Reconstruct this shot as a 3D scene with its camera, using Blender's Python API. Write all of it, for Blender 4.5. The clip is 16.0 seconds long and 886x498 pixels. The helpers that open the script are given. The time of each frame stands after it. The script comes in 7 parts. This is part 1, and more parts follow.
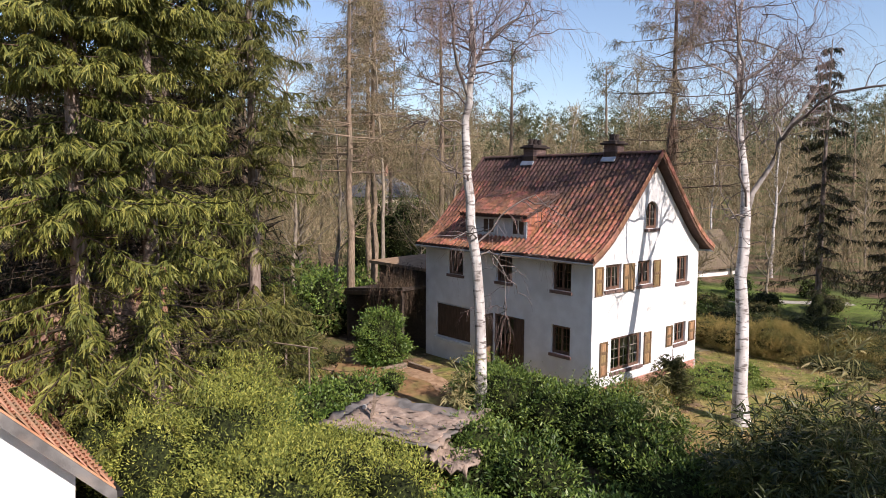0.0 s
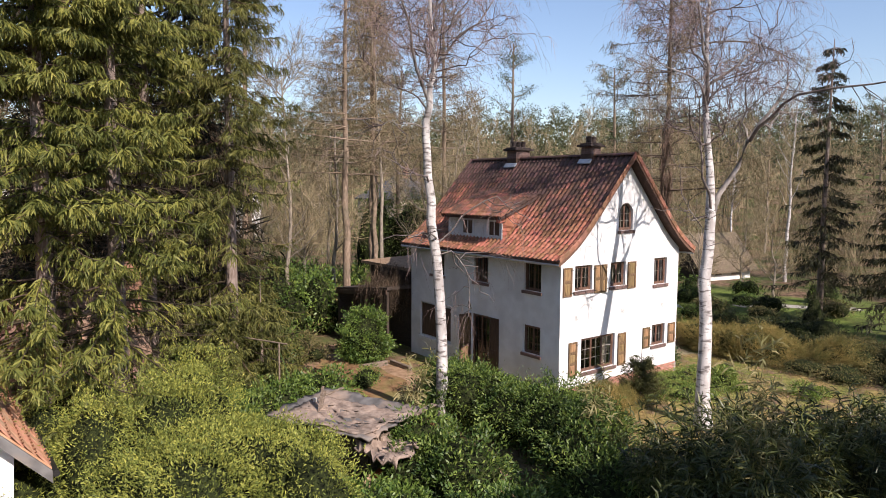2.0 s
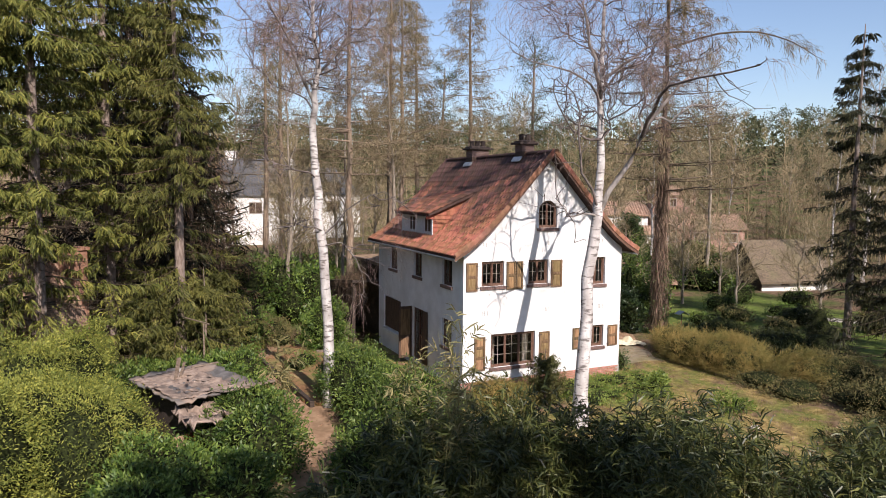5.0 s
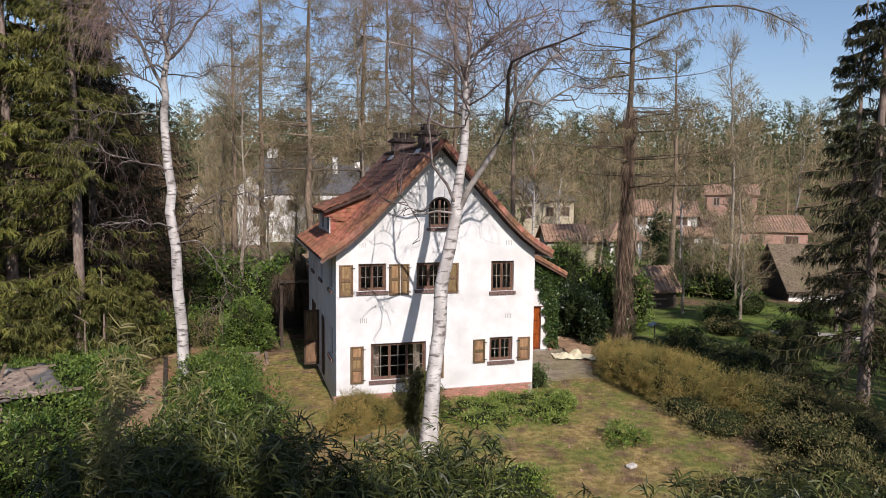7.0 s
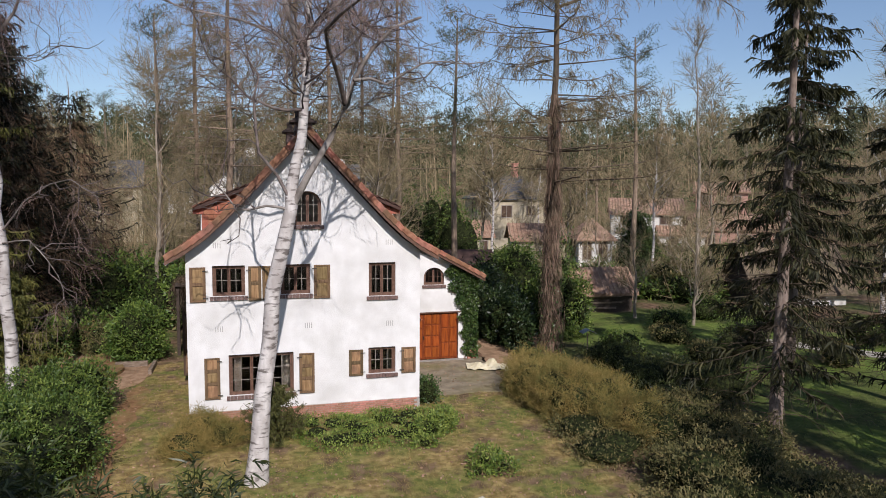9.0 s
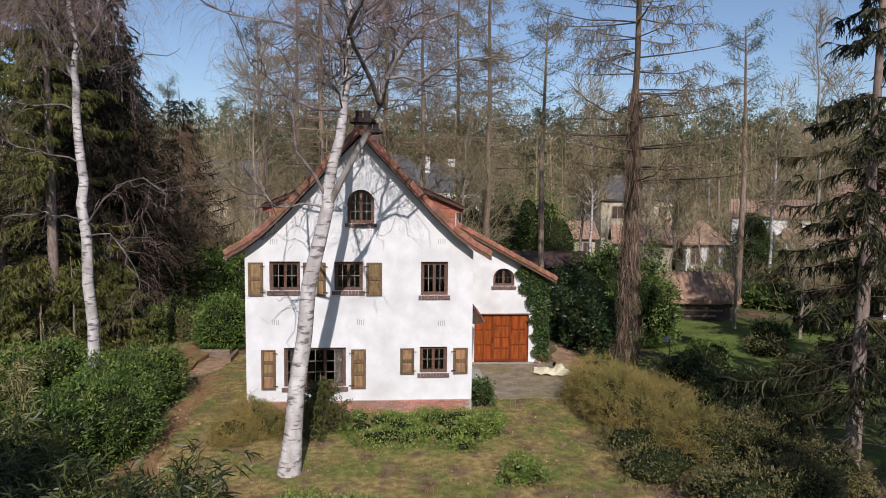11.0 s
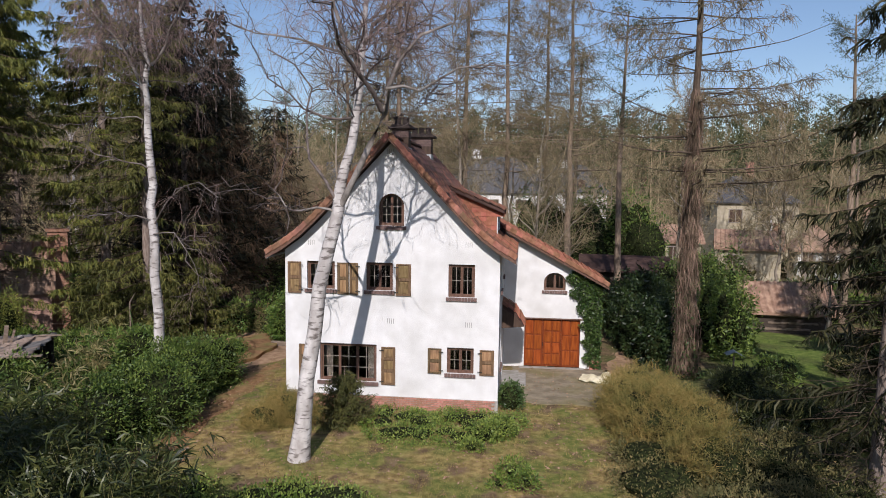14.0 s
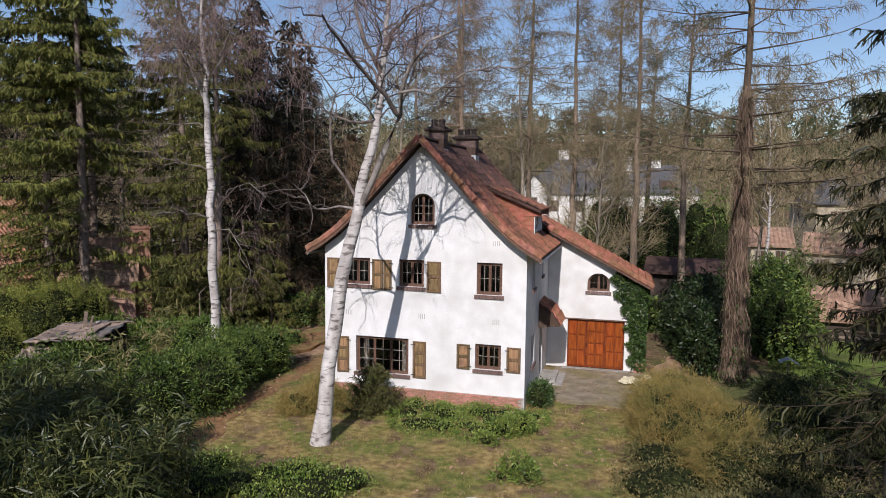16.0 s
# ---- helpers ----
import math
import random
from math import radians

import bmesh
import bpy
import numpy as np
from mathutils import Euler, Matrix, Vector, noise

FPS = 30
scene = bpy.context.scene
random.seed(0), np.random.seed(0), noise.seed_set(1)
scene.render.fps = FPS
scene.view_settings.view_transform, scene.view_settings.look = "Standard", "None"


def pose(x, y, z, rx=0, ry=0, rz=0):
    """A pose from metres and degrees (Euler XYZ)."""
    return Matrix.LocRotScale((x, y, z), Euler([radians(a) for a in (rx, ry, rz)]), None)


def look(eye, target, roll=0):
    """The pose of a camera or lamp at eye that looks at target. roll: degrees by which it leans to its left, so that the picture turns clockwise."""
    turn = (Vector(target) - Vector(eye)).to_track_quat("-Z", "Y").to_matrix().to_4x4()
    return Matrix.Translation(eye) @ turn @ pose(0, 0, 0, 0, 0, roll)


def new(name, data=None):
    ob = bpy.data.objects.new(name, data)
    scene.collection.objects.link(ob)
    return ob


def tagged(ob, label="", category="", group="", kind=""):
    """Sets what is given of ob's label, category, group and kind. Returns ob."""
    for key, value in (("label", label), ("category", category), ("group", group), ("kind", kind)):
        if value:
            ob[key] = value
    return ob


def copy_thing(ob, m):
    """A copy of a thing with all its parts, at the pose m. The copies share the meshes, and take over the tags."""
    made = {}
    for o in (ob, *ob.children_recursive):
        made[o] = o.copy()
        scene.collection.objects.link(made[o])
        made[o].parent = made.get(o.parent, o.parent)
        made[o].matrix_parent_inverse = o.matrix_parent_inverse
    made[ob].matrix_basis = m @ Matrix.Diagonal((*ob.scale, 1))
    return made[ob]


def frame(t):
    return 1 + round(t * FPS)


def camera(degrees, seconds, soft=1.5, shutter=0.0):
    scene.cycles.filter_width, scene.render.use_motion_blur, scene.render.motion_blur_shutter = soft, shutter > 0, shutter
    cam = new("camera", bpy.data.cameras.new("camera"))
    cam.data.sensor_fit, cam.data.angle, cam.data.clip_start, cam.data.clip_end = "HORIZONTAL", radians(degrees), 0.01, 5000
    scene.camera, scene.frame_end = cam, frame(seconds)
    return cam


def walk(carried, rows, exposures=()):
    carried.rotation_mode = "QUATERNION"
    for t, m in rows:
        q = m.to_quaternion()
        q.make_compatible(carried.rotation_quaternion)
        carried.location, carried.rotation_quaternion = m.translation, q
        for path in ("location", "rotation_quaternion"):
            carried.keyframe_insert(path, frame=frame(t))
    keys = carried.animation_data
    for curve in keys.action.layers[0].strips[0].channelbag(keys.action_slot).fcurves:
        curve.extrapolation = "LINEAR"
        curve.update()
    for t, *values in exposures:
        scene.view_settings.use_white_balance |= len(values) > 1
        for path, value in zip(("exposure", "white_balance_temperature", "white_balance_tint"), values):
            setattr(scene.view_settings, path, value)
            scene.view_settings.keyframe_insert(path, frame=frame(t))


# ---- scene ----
cam = camera(65.6, 16.0, 0.9)
PATH = [
    (0, (-20.867, -15.755, 8.367), (-19.57, -14.246, 8.173), 0.2),
    (0.5, (-20.626, -16.22, 8.386), (-19.329, -14.71, 8.193), 0.1),
    (1, (-20.238, -16.686, 8.406), (-18.992, -15.133, 8.213), 0.1),
    (1.5, (-19.793, -17.203, 8.379), (-18.577, -15.626, 8.188), 0.2),
    (2, (-19.237, -17.832, 8.351), (-18.024, -16.253, 8.163), 0.3),
    (2.5, (-18.504, -18.635, 8.388), (-17.305, -17.046, 8.196), 0.5),
    (3, (-17.659, -19.497, 8.395), (-16.488, -17.887, 8.201), 0.5),
    (5.5, (-9.703, -24.396, 8.01), (-8.932, -22.559, 7.834), 0.6),
    (6, (-7.685, -24.611, 8.054), (-6.949, -22.76, 7.872), 0.7),
    (6.5, (-5.351, -24.513, 8.029), (-4.714, -22.626, 7.847), 0.6),
    (7, (-3.142, -24.202, 7.981), (-2.574, -22.293, 7.801), 0.6),
    (7.5, (-1.179, -23.686, 7.956), (-0.657, -21.763, 7.776), 0.6),
    (8, (0.324, -23.226, 7.87), (0.86, -21.307, 7.693), 0.4),
    (10.5, (4.199, -22.946, 7.738), (4.522, -20.981, 7.556), 0.4),
    (11, (4.837, -23.093, 7.761), (4.998, -21.108, 7.579), 0.6),
    (11.5, (5.464, -23.279, 7.826), (5.582, -21.291, 7.643), 0.7),
    (12, (6.086, -23.294, 7.835), (6.183, -21.305, 7.652), 0.6),
    (12.5, (6.695, -23.387, 7.86), (6.706, -21.395, 7.677), 0.6),
    (13, (7.347, -23.44, 7.933), (7.235, -21.452, 7.746), 0.7),
    (13.5, (7.931, -23.462, 7.947), (7.752, -21.479, 7.76), 0.7),
    (14, (8.488, -23.499, 7.947), (8.259, -21.521, 7.761), 0.7),
    (14.5, (9.085, -23.548, 7.93), (8.787, -21.579, 7.745), 0.7),
    (15, (9.706, -23.568, 7.925), (9.331, -21.612, 7.74), 0.7),
    (15.5, (10.427, -23.578, 7.933), (9.968, -21.64, 7.747), 0.6),
    (16, (11.157, -23.661, 7.923), (10.634, -21.739, 7.738), 0.6),
]
walk(cam, [(t, look(eye, target, roll)) for t, eye, target, roll in PATH], [(0, 0.44, 6950, 19), (3, 0.40, 6950, 19), (5.5, 0.22, 6900, 18), (7.5, -0.15, 6650, 16), (11, -0.28, 6450, 16), (16, -0.23, 6450, 16)])

# ---- world, sun, exposure ----
SUN_AZ = (-0.03, 1.0)          # the way the light travels over the ground
SUN_EL = 37.0
world = bpy.data.worlds.new("world")
scene.world = world
world.use_nodes = True
wn, wl = world.node_tree.nodes, world.node_tree.links
wn.clear()
w_out = wn.new("ShaderNodeOutputWorld")
w_bg = wn.new("ShaderNodeBackground")
w_sky = wn.new("ShaderNodeTexSky")
w_sky.sky_type = "NISHITA"
w_sky.sun_disc = False
w_sky.sun_elevation = radians(SUN_EL)
w_sky.sun_rotation = math.atan2(-SUN_AZ[0], -SUN_AZ[1])
w_sky.air_density, w_sky.dust_density, w_sky.ozone_density = 1.0, 0.7, 3.4
w_bg.inputs["Strength"].default_value = 0.132
wl.new(w_sky.outputs[0], w_bg.inputs["Color"])
wl.new(w_bg.outputs[0], w_out.inputs["Surface"])
sun_data = bpy.data.lights.new("sun", "SUN")
sun_data.energy, sun_data.angle, sun_data.color = 5.0, radians(0.53), (1.0, 0.965, 0.925)
sun = new("sun", sun_data)
sun.matrix_world = look((-SUN_AZ[0] * 40, -SUN_AZ[1] * 40, 40 * math.tan(radians(SUN_EL))), (0, 0, 0))
scene.view_settings.exposure = 0.0

# ---- materials ----
def mat(name, c1, c2, scale=4.0, rough=0.7, bump=0.0, bscale=None, c3=None, scale3=0.6, amount3=0.5, metal=0.0, spec=0.35,
        island=0.0, rand=0.0, stretch=(1, 1, 1), trans=0.0, detail=6.0, lichen_shade=None, stretch3=None, edge3=(0.48, 0.68)):
    """Two-tone noise, a large-scale third tone, fine relief, and a tone that varies from piece to piece."""
    m = bpy.data.materials.new(name)
    m.use_nodes = True
    n, l = m.node_tree.nodes, m.node_tree.links
    b = n["Principled BSDF"]
    geo = n.new("ShaderNodeNewGeometry")
    place = geo.outputs["Position"]
    mp = n.new("ShaderNodeMapping")
    mp.inputs["Scale"].default_value = stretch
    l.new(place, mp.inputs["Vector"])
    tx = n.new("ShaderNodeTexNoise")
    tx.inputs["Scale"].default_value, tx.inputs["Detail"].default_value = scale, detail
    l.new(mp.outputs[0], tx.inputs["Vector"])
    rp = n.new("ShaderNodeValToRGB")
    rp.color_ramp.elements[0].position, rp.color_ramp.elements[1].position = 0.36, 0.66
    rp.color_ramp.elements[0].color, rp.color_ramp.elements[1].color = (*c1, 1), (*c2, 1)
    l.new(tx.outputs["Fac"], rp.inputs["Fac"])
    out = rp.outputs["Color"]
    if c3:
        t3 = n.new("ShaderNodeTexNoise")
        t3.inputs["Scale"].default_value, t3.inputs["Detail"].default_value = scale3, 8.0
        if stretch3:
            m3 = n.new("ShaderNodeMapping")
            m3.inputs["Scale"].default_value = stretch3
            l.new(place, m3.inputs["Vector"])
            l.new(m3.outputs[0], t3.inputs["Vector"])
        else:
            l.new(place, t3.inputs["Vector"])
        r3 = n.new("ShaderNodeValToRGB")
        r3.color_ramp.elements[0].position, r3.color_ramp.elements[1].position = edge3
        r3.color_ramp.elements[0].color, r3.color_ramp.elements[1].color = (0, 0, 0, 1), (amount3, amount3, amount3, 1)
        l.new(t3.outputs["Fac"], r3.inputs["Fac"])
        mx = n.new("ShaderNodeMix")
        mx.data_type = "RGBA"
        mx.inputs["B"].default_value = (*c3, 1)
        l.new(r3.outputs["Color"], mx.inputs["Factor"])
        l.new(out, mx.inputs["A"])
        out = mx.outputs["Result"]
    if lichen_shade:
        # grey-brown lichen and the shade of trees, painted together on the upper courses
        z0, z1, col, most = lichen_shade
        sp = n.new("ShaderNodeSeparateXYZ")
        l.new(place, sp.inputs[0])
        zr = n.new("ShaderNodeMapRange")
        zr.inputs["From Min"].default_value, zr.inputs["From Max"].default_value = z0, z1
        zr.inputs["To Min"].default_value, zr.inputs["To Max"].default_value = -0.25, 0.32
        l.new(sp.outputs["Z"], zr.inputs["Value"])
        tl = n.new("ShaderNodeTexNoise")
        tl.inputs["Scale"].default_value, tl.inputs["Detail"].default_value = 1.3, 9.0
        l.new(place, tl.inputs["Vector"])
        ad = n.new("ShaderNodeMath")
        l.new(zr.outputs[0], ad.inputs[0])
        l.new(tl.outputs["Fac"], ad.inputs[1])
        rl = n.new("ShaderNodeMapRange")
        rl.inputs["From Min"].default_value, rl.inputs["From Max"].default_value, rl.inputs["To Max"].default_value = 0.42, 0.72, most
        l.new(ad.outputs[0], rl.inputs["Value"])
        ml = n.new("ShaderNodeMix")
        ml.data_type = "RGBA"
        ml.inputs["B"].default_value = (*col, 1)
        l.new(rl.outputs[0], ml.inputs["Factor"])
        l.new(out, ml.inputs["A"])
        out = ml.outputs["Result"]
    if island or rand:
        if island:
            src = geo.outputs["Random Per Island"]
        else:
            src = n.new("ShaderNodeObjectInfo").outputs["Random"]
        mr = n.new("ShaderNodeMapRange")
        k = island or rand
        mr.inputs["To Min"].default_value, mr.inputs["To Max"].default_value = 1 - k, 1 + k
        l.new(src, mr.inputs["Value"])
        hs = n.new("ShaderNodeHueSaturation")
        l.new(mr.outputs[0], hs.inputs["Value"])
        hr = n.new("ShaderNodeMapRange")
        hr.inputs["To Min"].default_value, hr.inputs["To Max"].default_value = 0.5 + 0.05 * k, 0.5 - 0.05 * k
        l.new(src, hr.inputs["Value"])
        l.new(hr.outputs[0], hs.inputs["Hue"])
        l.new(out, hs.inputs["Color"])
        out = hs.outputs["Color"]
    l.new(out, b.inputs["Base Color"])
    b.inputs["Roughness"].default_value = rough
    b.inputs["Metallic"].default_value = metal
    b.inputs["Specular IOR Level"].default_value = spec
    if bump:
        bt = n.new("ShaderNodeTexNoise")
        bt.inputs["Scale"].default_value, bt.inputs["Detail"].default_value = bscale or scale * 3, 5.0
        l.new(mp.outputs[0], bt.inputs["Vector"])
        bp = n.new("ShaderNodeBump")
        bp.inputs["Strength"].default_value, bp.inputs["Distance"].default_value = bump, 0.03
        l.new(bt.outputs["Fac"], bp.inputs["Height"])
        l.new(bp.outputs[0], b.inputs["Normal"])
    if trans:
        # thin leaves let some of the light through
        tr = n.new("ShaderNodeBsdfTranslucent")
        l.new(out, tr.inputs["Color"])
        ms = n.new("ShaderNodeMixShader")
        ms.inputs[0].default_value = trans
        l.new(b.outputs[0], ms.inputs[1])
        l.new(tr.outputs[0], ms.inputs[2])
        l.new(ms.outputs[0], n["Material Output"].inputs["Surface"])
    return m


M = {}
M["plaster"] = mat("white_plaster", (0.70, 0.69, 0.67), (0.78, 0.775, 0.76), 2.2, 0.85, 0.35, 30, (0.55, 0.54, 0.51), 0.7, 0.6, spec=0.2)
M["brick"] = mat("brick", (0.36, 0.16, 0.11), (0.47, 0.25, 0.18), 14, 0.85, 0.3, 60, rand=0.3)
M["mortar"] = mat("mortar", (0.33, 0.30, 0.27), (0.42, 0.39, 0.35), 12, 0.9, 0.3)
# the dark tone high on both tile materials includes painted tree shade
M["tile"] = mat("roof_tile", (0.23, 0.083, 0.047), (0.43, 0.186, 0.108), 7, 0.75, 0.3, 40, (0.11, 0.062, 0.042), 0.5, 0.6, rand=0.32, lichen_shade=(5.5, 9.0, (0.075, 0.047, 0.040), 0.9))
M["tiles"] = mat("roof_tiles", (0.23, 0.083, 0.047), (0.43, 0.186, 0.108), 7, 0.75, 0.3, 40, (0.11, 0.062, 0.042), 0.5, 0.6, island=0.32, lichen_shade=(5.5, 9.0, (0.075, 0.047, 0.040), 0.9))
M["vergetile"] = mat("verge_tile", (0.24, 0.098, 0.058), (0.41, 0.195, 0.120), 6, 0.8, 0.3, 30, (0.16, 0.10, 0.07), 0.9, 0.6, rand=0.3)
M["roofbase"] = mat("roof_boarding", (0.06, 0.035, 0.028), (0.09, 0.05, 0.04), 5, 0.9)
M["cheek"] = mat("cheek_tile", (0.30, 0.10, 0.06), (0.38, 0.15, 0.09), 6, 0.8, 0.2, 30, rand=0.2)
M["frame"] = mat("window_frame_paint", (0.10, 0.052, 0.034), (0.17, 0.095, 0.065), 9, 0.6, 0.1)
M["framegrey"] = mat("grey_dormer_paint", (0.60, 0.62, 0.62), (0.70, 0.71, 0.70), 6, 0.7, 0.1)
M["muntin"] = mat("pale_glazing_bar", (0.27, 0.235, 0.20), (0.36, 0.32, 0.28), 9, 0.6)
M["sill"] = mat("dark_sill_tile", (0.13, 0.085, 0.075), (0.20, 0.125, 0.105), 10, 0.6, 0.2)
M["shutter"] = mat("weathered_shutter_wood", (0.21, 0.125, 0.055), (0.36, 0.235, 0.115), 5, 0.75, 0.25, 30, (0.12, 0.075, 0.045), 2.2, 0.7, rand=0.3, stretch=(3, 3, 0.4))
M["shutterframe"] = mat("shutter_frame_wood", (0.115, 0.070, 0.036), (0.205, 0.130, 0.070), 6, 0.75, 0.25, 30, rand=0.25, stretch=(3, 3, 0.4))
M["shutterdark"] = mat("dark_shutter_wood", (0.060, 0.036, 0.024), (0.10, 0.062, 0.042), 6, 0.7, 0.25, 30, stretch=(3, 3, 0.4))
M["garage"] = mat("varnished_garage_wood", (0.20, 0.040, 0.009), (0.345, 0.085, 0.017), 4, 0.30, 0.12, 40, rand=0.07, stretch=(3, 3, 0.4))
# darker than the panels: painted shade that deepens the door's relief
M["garageframe"] = mat("garage_stile_wood", (0.135, 0.026, 0.007), (0.23, 0.052, 0.012), 5, 0.4, 0.12, 40, stretch=(3, 3, 0.5))
M["concrete"] = mat("concrete", (0.30, 0.28, 0.25), (0.42, 0.40, 0.37), 5, 0.9, 0.3, 30, (0.18, 0.17, 0.12), 0.9, 0.6)
M["zinc"] = mat("zinc", (0.42, 0.45, 0.48), (0.55, 0.58, 0.60), 5, 0.45, 0.1, metal=0.7)
M["curtain"] = mat("curtain", (0.62, 0.50, 0.42), (0.72, 0.60, 0.52), 8, 0.9)
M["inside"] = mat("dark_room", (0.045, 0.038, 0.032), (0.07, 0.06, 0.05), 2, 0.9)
M["soot"] = mat("sooty_clay", (0.035, 0.026, 0.022), (0.085, 0.060, 0.050), 8, 0.85, 0.3)
M["slot"] = mat("vent_slot", (0.30, 0.29, 0.27), (0.36, 0.35, 0.33), 20, 0.9)
M["iron"] = mat("dark_iron", (0.03, 0.03, 0.03), (0.05, 0.045, 0.04), 20, 0.5, metal=0.5)
M["birch"] = mat("birch_bark", (0.37, 0.335, 0.31), (0.66, 0.625, 0.59), 3.0, 0.75, 0.5, 18, (0.10, 0.08, 0.07), 2.0, 0.85, stretch=(1, 1, 0.6), stretch3=(1.5, 1.5, 5.5), edge3=(0.525, 0.635))
M["birchdark"] = mat("dark_birch_limb", (0.085, 0.066, 0.058), (0.24, 0.195, 0.175), 5, 0.8, 0.3)
M["birchlimb"] = mat("grey_birch_limb", (0.095, 0.080, 0.066), (0.33, 0.295, 0.265), 2.5, 0.8, 0.3)
M["birchbranch"] = mat("grey_birch_branches", (0.058, 0.045, 0.040), (0.195, 0.158, 0.145), 1.5, 0.8, 0.2)
M["birchtwig"] = mat("birch_twigs", (0.200, 0.135, 0.120), (0.320, 0.225, 0.200), 5, 0.75, island=0.3)
M["larchbark"] = mat("larch_bark", (0.165, 0.115, 0.080), (0.33, 0.245, 0.175), 7, 0.9, 0.6, 26, (0.10, 0.095, 0.065), 0.8, 0.5, stretch=(2, 2, 0.5))
M["larchdark"] = mat("dark_furrowed_bark", (0.070, 0.050, 0.036), (0.165, 0.120, 0.085), 7, 0.9, 0.7, 26, (0.09, 0.09, 0.055), 0.8, 0.5, stretch=(2, 2, 0.5))
M["creeper"] = mat("dry_creeper", (0.105, 0.072, 0.048), (0.265, 0.188, 0.128), 1.4, 0.85, island=0.5)
M["larchtwig"] = mat("larch_twigs", (0.135, 0.108, 0.058), (0.250, 0.196, 0.108), 3, 0.8, island=0.4)
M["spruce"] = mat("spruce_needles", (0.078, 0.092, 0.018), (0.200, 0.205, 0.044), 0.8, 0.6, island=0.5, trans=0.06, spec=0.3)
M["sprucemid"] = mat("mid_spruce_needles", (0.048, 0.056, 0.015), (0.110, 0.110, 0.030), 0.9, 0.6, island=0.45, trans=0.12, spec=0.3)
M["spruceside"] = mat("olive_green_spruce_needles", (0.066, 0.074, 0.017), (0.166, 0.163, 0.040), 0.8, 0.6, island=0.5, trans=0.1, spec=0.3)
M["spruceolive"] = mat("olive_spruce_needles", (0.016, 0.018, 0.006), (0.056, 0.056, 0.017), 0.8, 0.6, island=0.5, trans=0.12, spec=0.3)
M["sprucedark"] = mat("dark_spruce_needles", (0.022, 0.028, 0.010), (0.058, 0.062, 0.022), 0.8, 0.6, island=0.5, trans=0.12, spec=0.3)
# brownish needles taken almost to black: the boughs' own shade, painted in
M["spruceshade"] = mat("brownish_spruce_needles", (0.008, 0.010, 0.004), (0.026, 0.025, 0.010), 0.8, 0.6, island=0.5, trans=0.1, spec=0.3)
M["rustbrown"] = mat("dry_rust_brown_twigs", (0.075, 0.050, 0.028), (0.170, 0.112, 0.064), 0.9, 0.85, island=0.45)
M["drybrown"] = mat("dry_brown_boughs", (0.045, 0.031, 0.020), (0.115, 0.079, 0.049), 0.9, 0.85, island=0.45)
M["sprucebark"] = mat("spruce_bark", (0.17, 0.125, 0.10), (0.30, 0.24, 0.20), 6, 0.9, 0.5, 24, stretch=(2, 2, 0.6))
M["drywood"] = mat("dry_spruce_twigs", (0.045, 0.032, 0.021), (0.098, 0.070, 0.048), 3, 0.85, island=0.4)
M["bark"] = mat("grey_bark", (0.175, 0.145, 0.11), (0.35, 0.295, 0.23), 6, 0.9, 0.4, 24, stretch=(2, 2, 0.5))
M["twig"] = mat("bare_twigs", (0.180, 0.148, 0.080), (0.325, 0.260, 0.150), 3, 0.85, island=0.4)
M["pine"] = mat("pine_needles", (0.050, 0.072, 0.030), (0.090, 0.110, 0.045), 1.0, 0.65, island=0.4, trans=0.1)
M["rhodo"] = mat("rhododendron_leaves", (0.045, 0.085, 0.015), (0.130, 0.188, 0.038), 1.2, 0.50, island=0.55, trans=0.12, spec=0.35)
# dark leaves, deepened further in colour for the shade round the garage
M["shadeleaf"] = mat("dark_glossy_leaves", (0.012, 0.025, 0.008), (0.036, 0.060, 0.017), 1.2, 0.4, island=0.5, trans=0.1, spec=0.4)
M["drybamboo"] = mat("dry_bamboo_leaves", (0.15, 0.14, 0.05), (0.28, 0.25, 0.11), 1.5, 0.6, island=0.5, trans=0.2)
M["laurel"] = mat("laurel_leaves", (0.066, 0.122, 0.022), (0.140, 0.205, 0.042), 1.2, 0.45, island=0.5, trans=0.12, spec=0.38)
M["yellowleaf"] = mat("yellow_green_leaves", (0.146, 0.176, 0.036), (0.315, 0.335, 0.072), 0.9, 0.55, island=0.5, trans=0.2, spec=0.25)
M["bamboo"] = mat("bamboo_leaves", (0.027, 0.040, 0.011), (0.100, 0.116, 0.032), 0.9, 0.45, island=0.65, trans=0.15, spec=0.4)
M["cane"] = mat("bamboo_canes", (0.18, 0.17, 0.06), (0.30, 0.27, 0.11), 5, 0.5, island=0.3)
M["ivy"] = mat("ivy_leaves", (0.040, 0.080, 0.020), (0.085, 0.135, 0.036), 2.5, 0.4, island=0.4, trans=0.15, spec=0.45)
M["groundcover"] = mat("ground_cover_leaves", (0.115, 0.180, 0.030), (0.230, 0.295, 0.070), 1.2, 0.5, island=0.5, trans=0.2)
M["rust"] = mat("rusty_shrub_twigs", (0.165, 0.150, 0.040), (0.31, 0.230, 0.070), 1.2, 0.75, island=0.45, trans=0.1)
M["brownshrub"] = mat("brown_green_shrub", (0.085, 0.088, 0.028), (0.185, 0.155, 0.060), 2, 0.7, island=0.45, trans=0.1)
# near-black green: shade between the leaves, put into the core's colour
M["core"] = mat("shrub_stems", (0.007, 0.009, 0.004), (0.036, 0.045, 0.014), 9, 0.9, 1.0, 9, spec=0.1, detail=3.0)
M["farpine"] = mat("far_pine_needles", (0.046, 0.058, 0.022), (0.095, 0.105, 0.042), 0.2, 0.7, island=0.4)
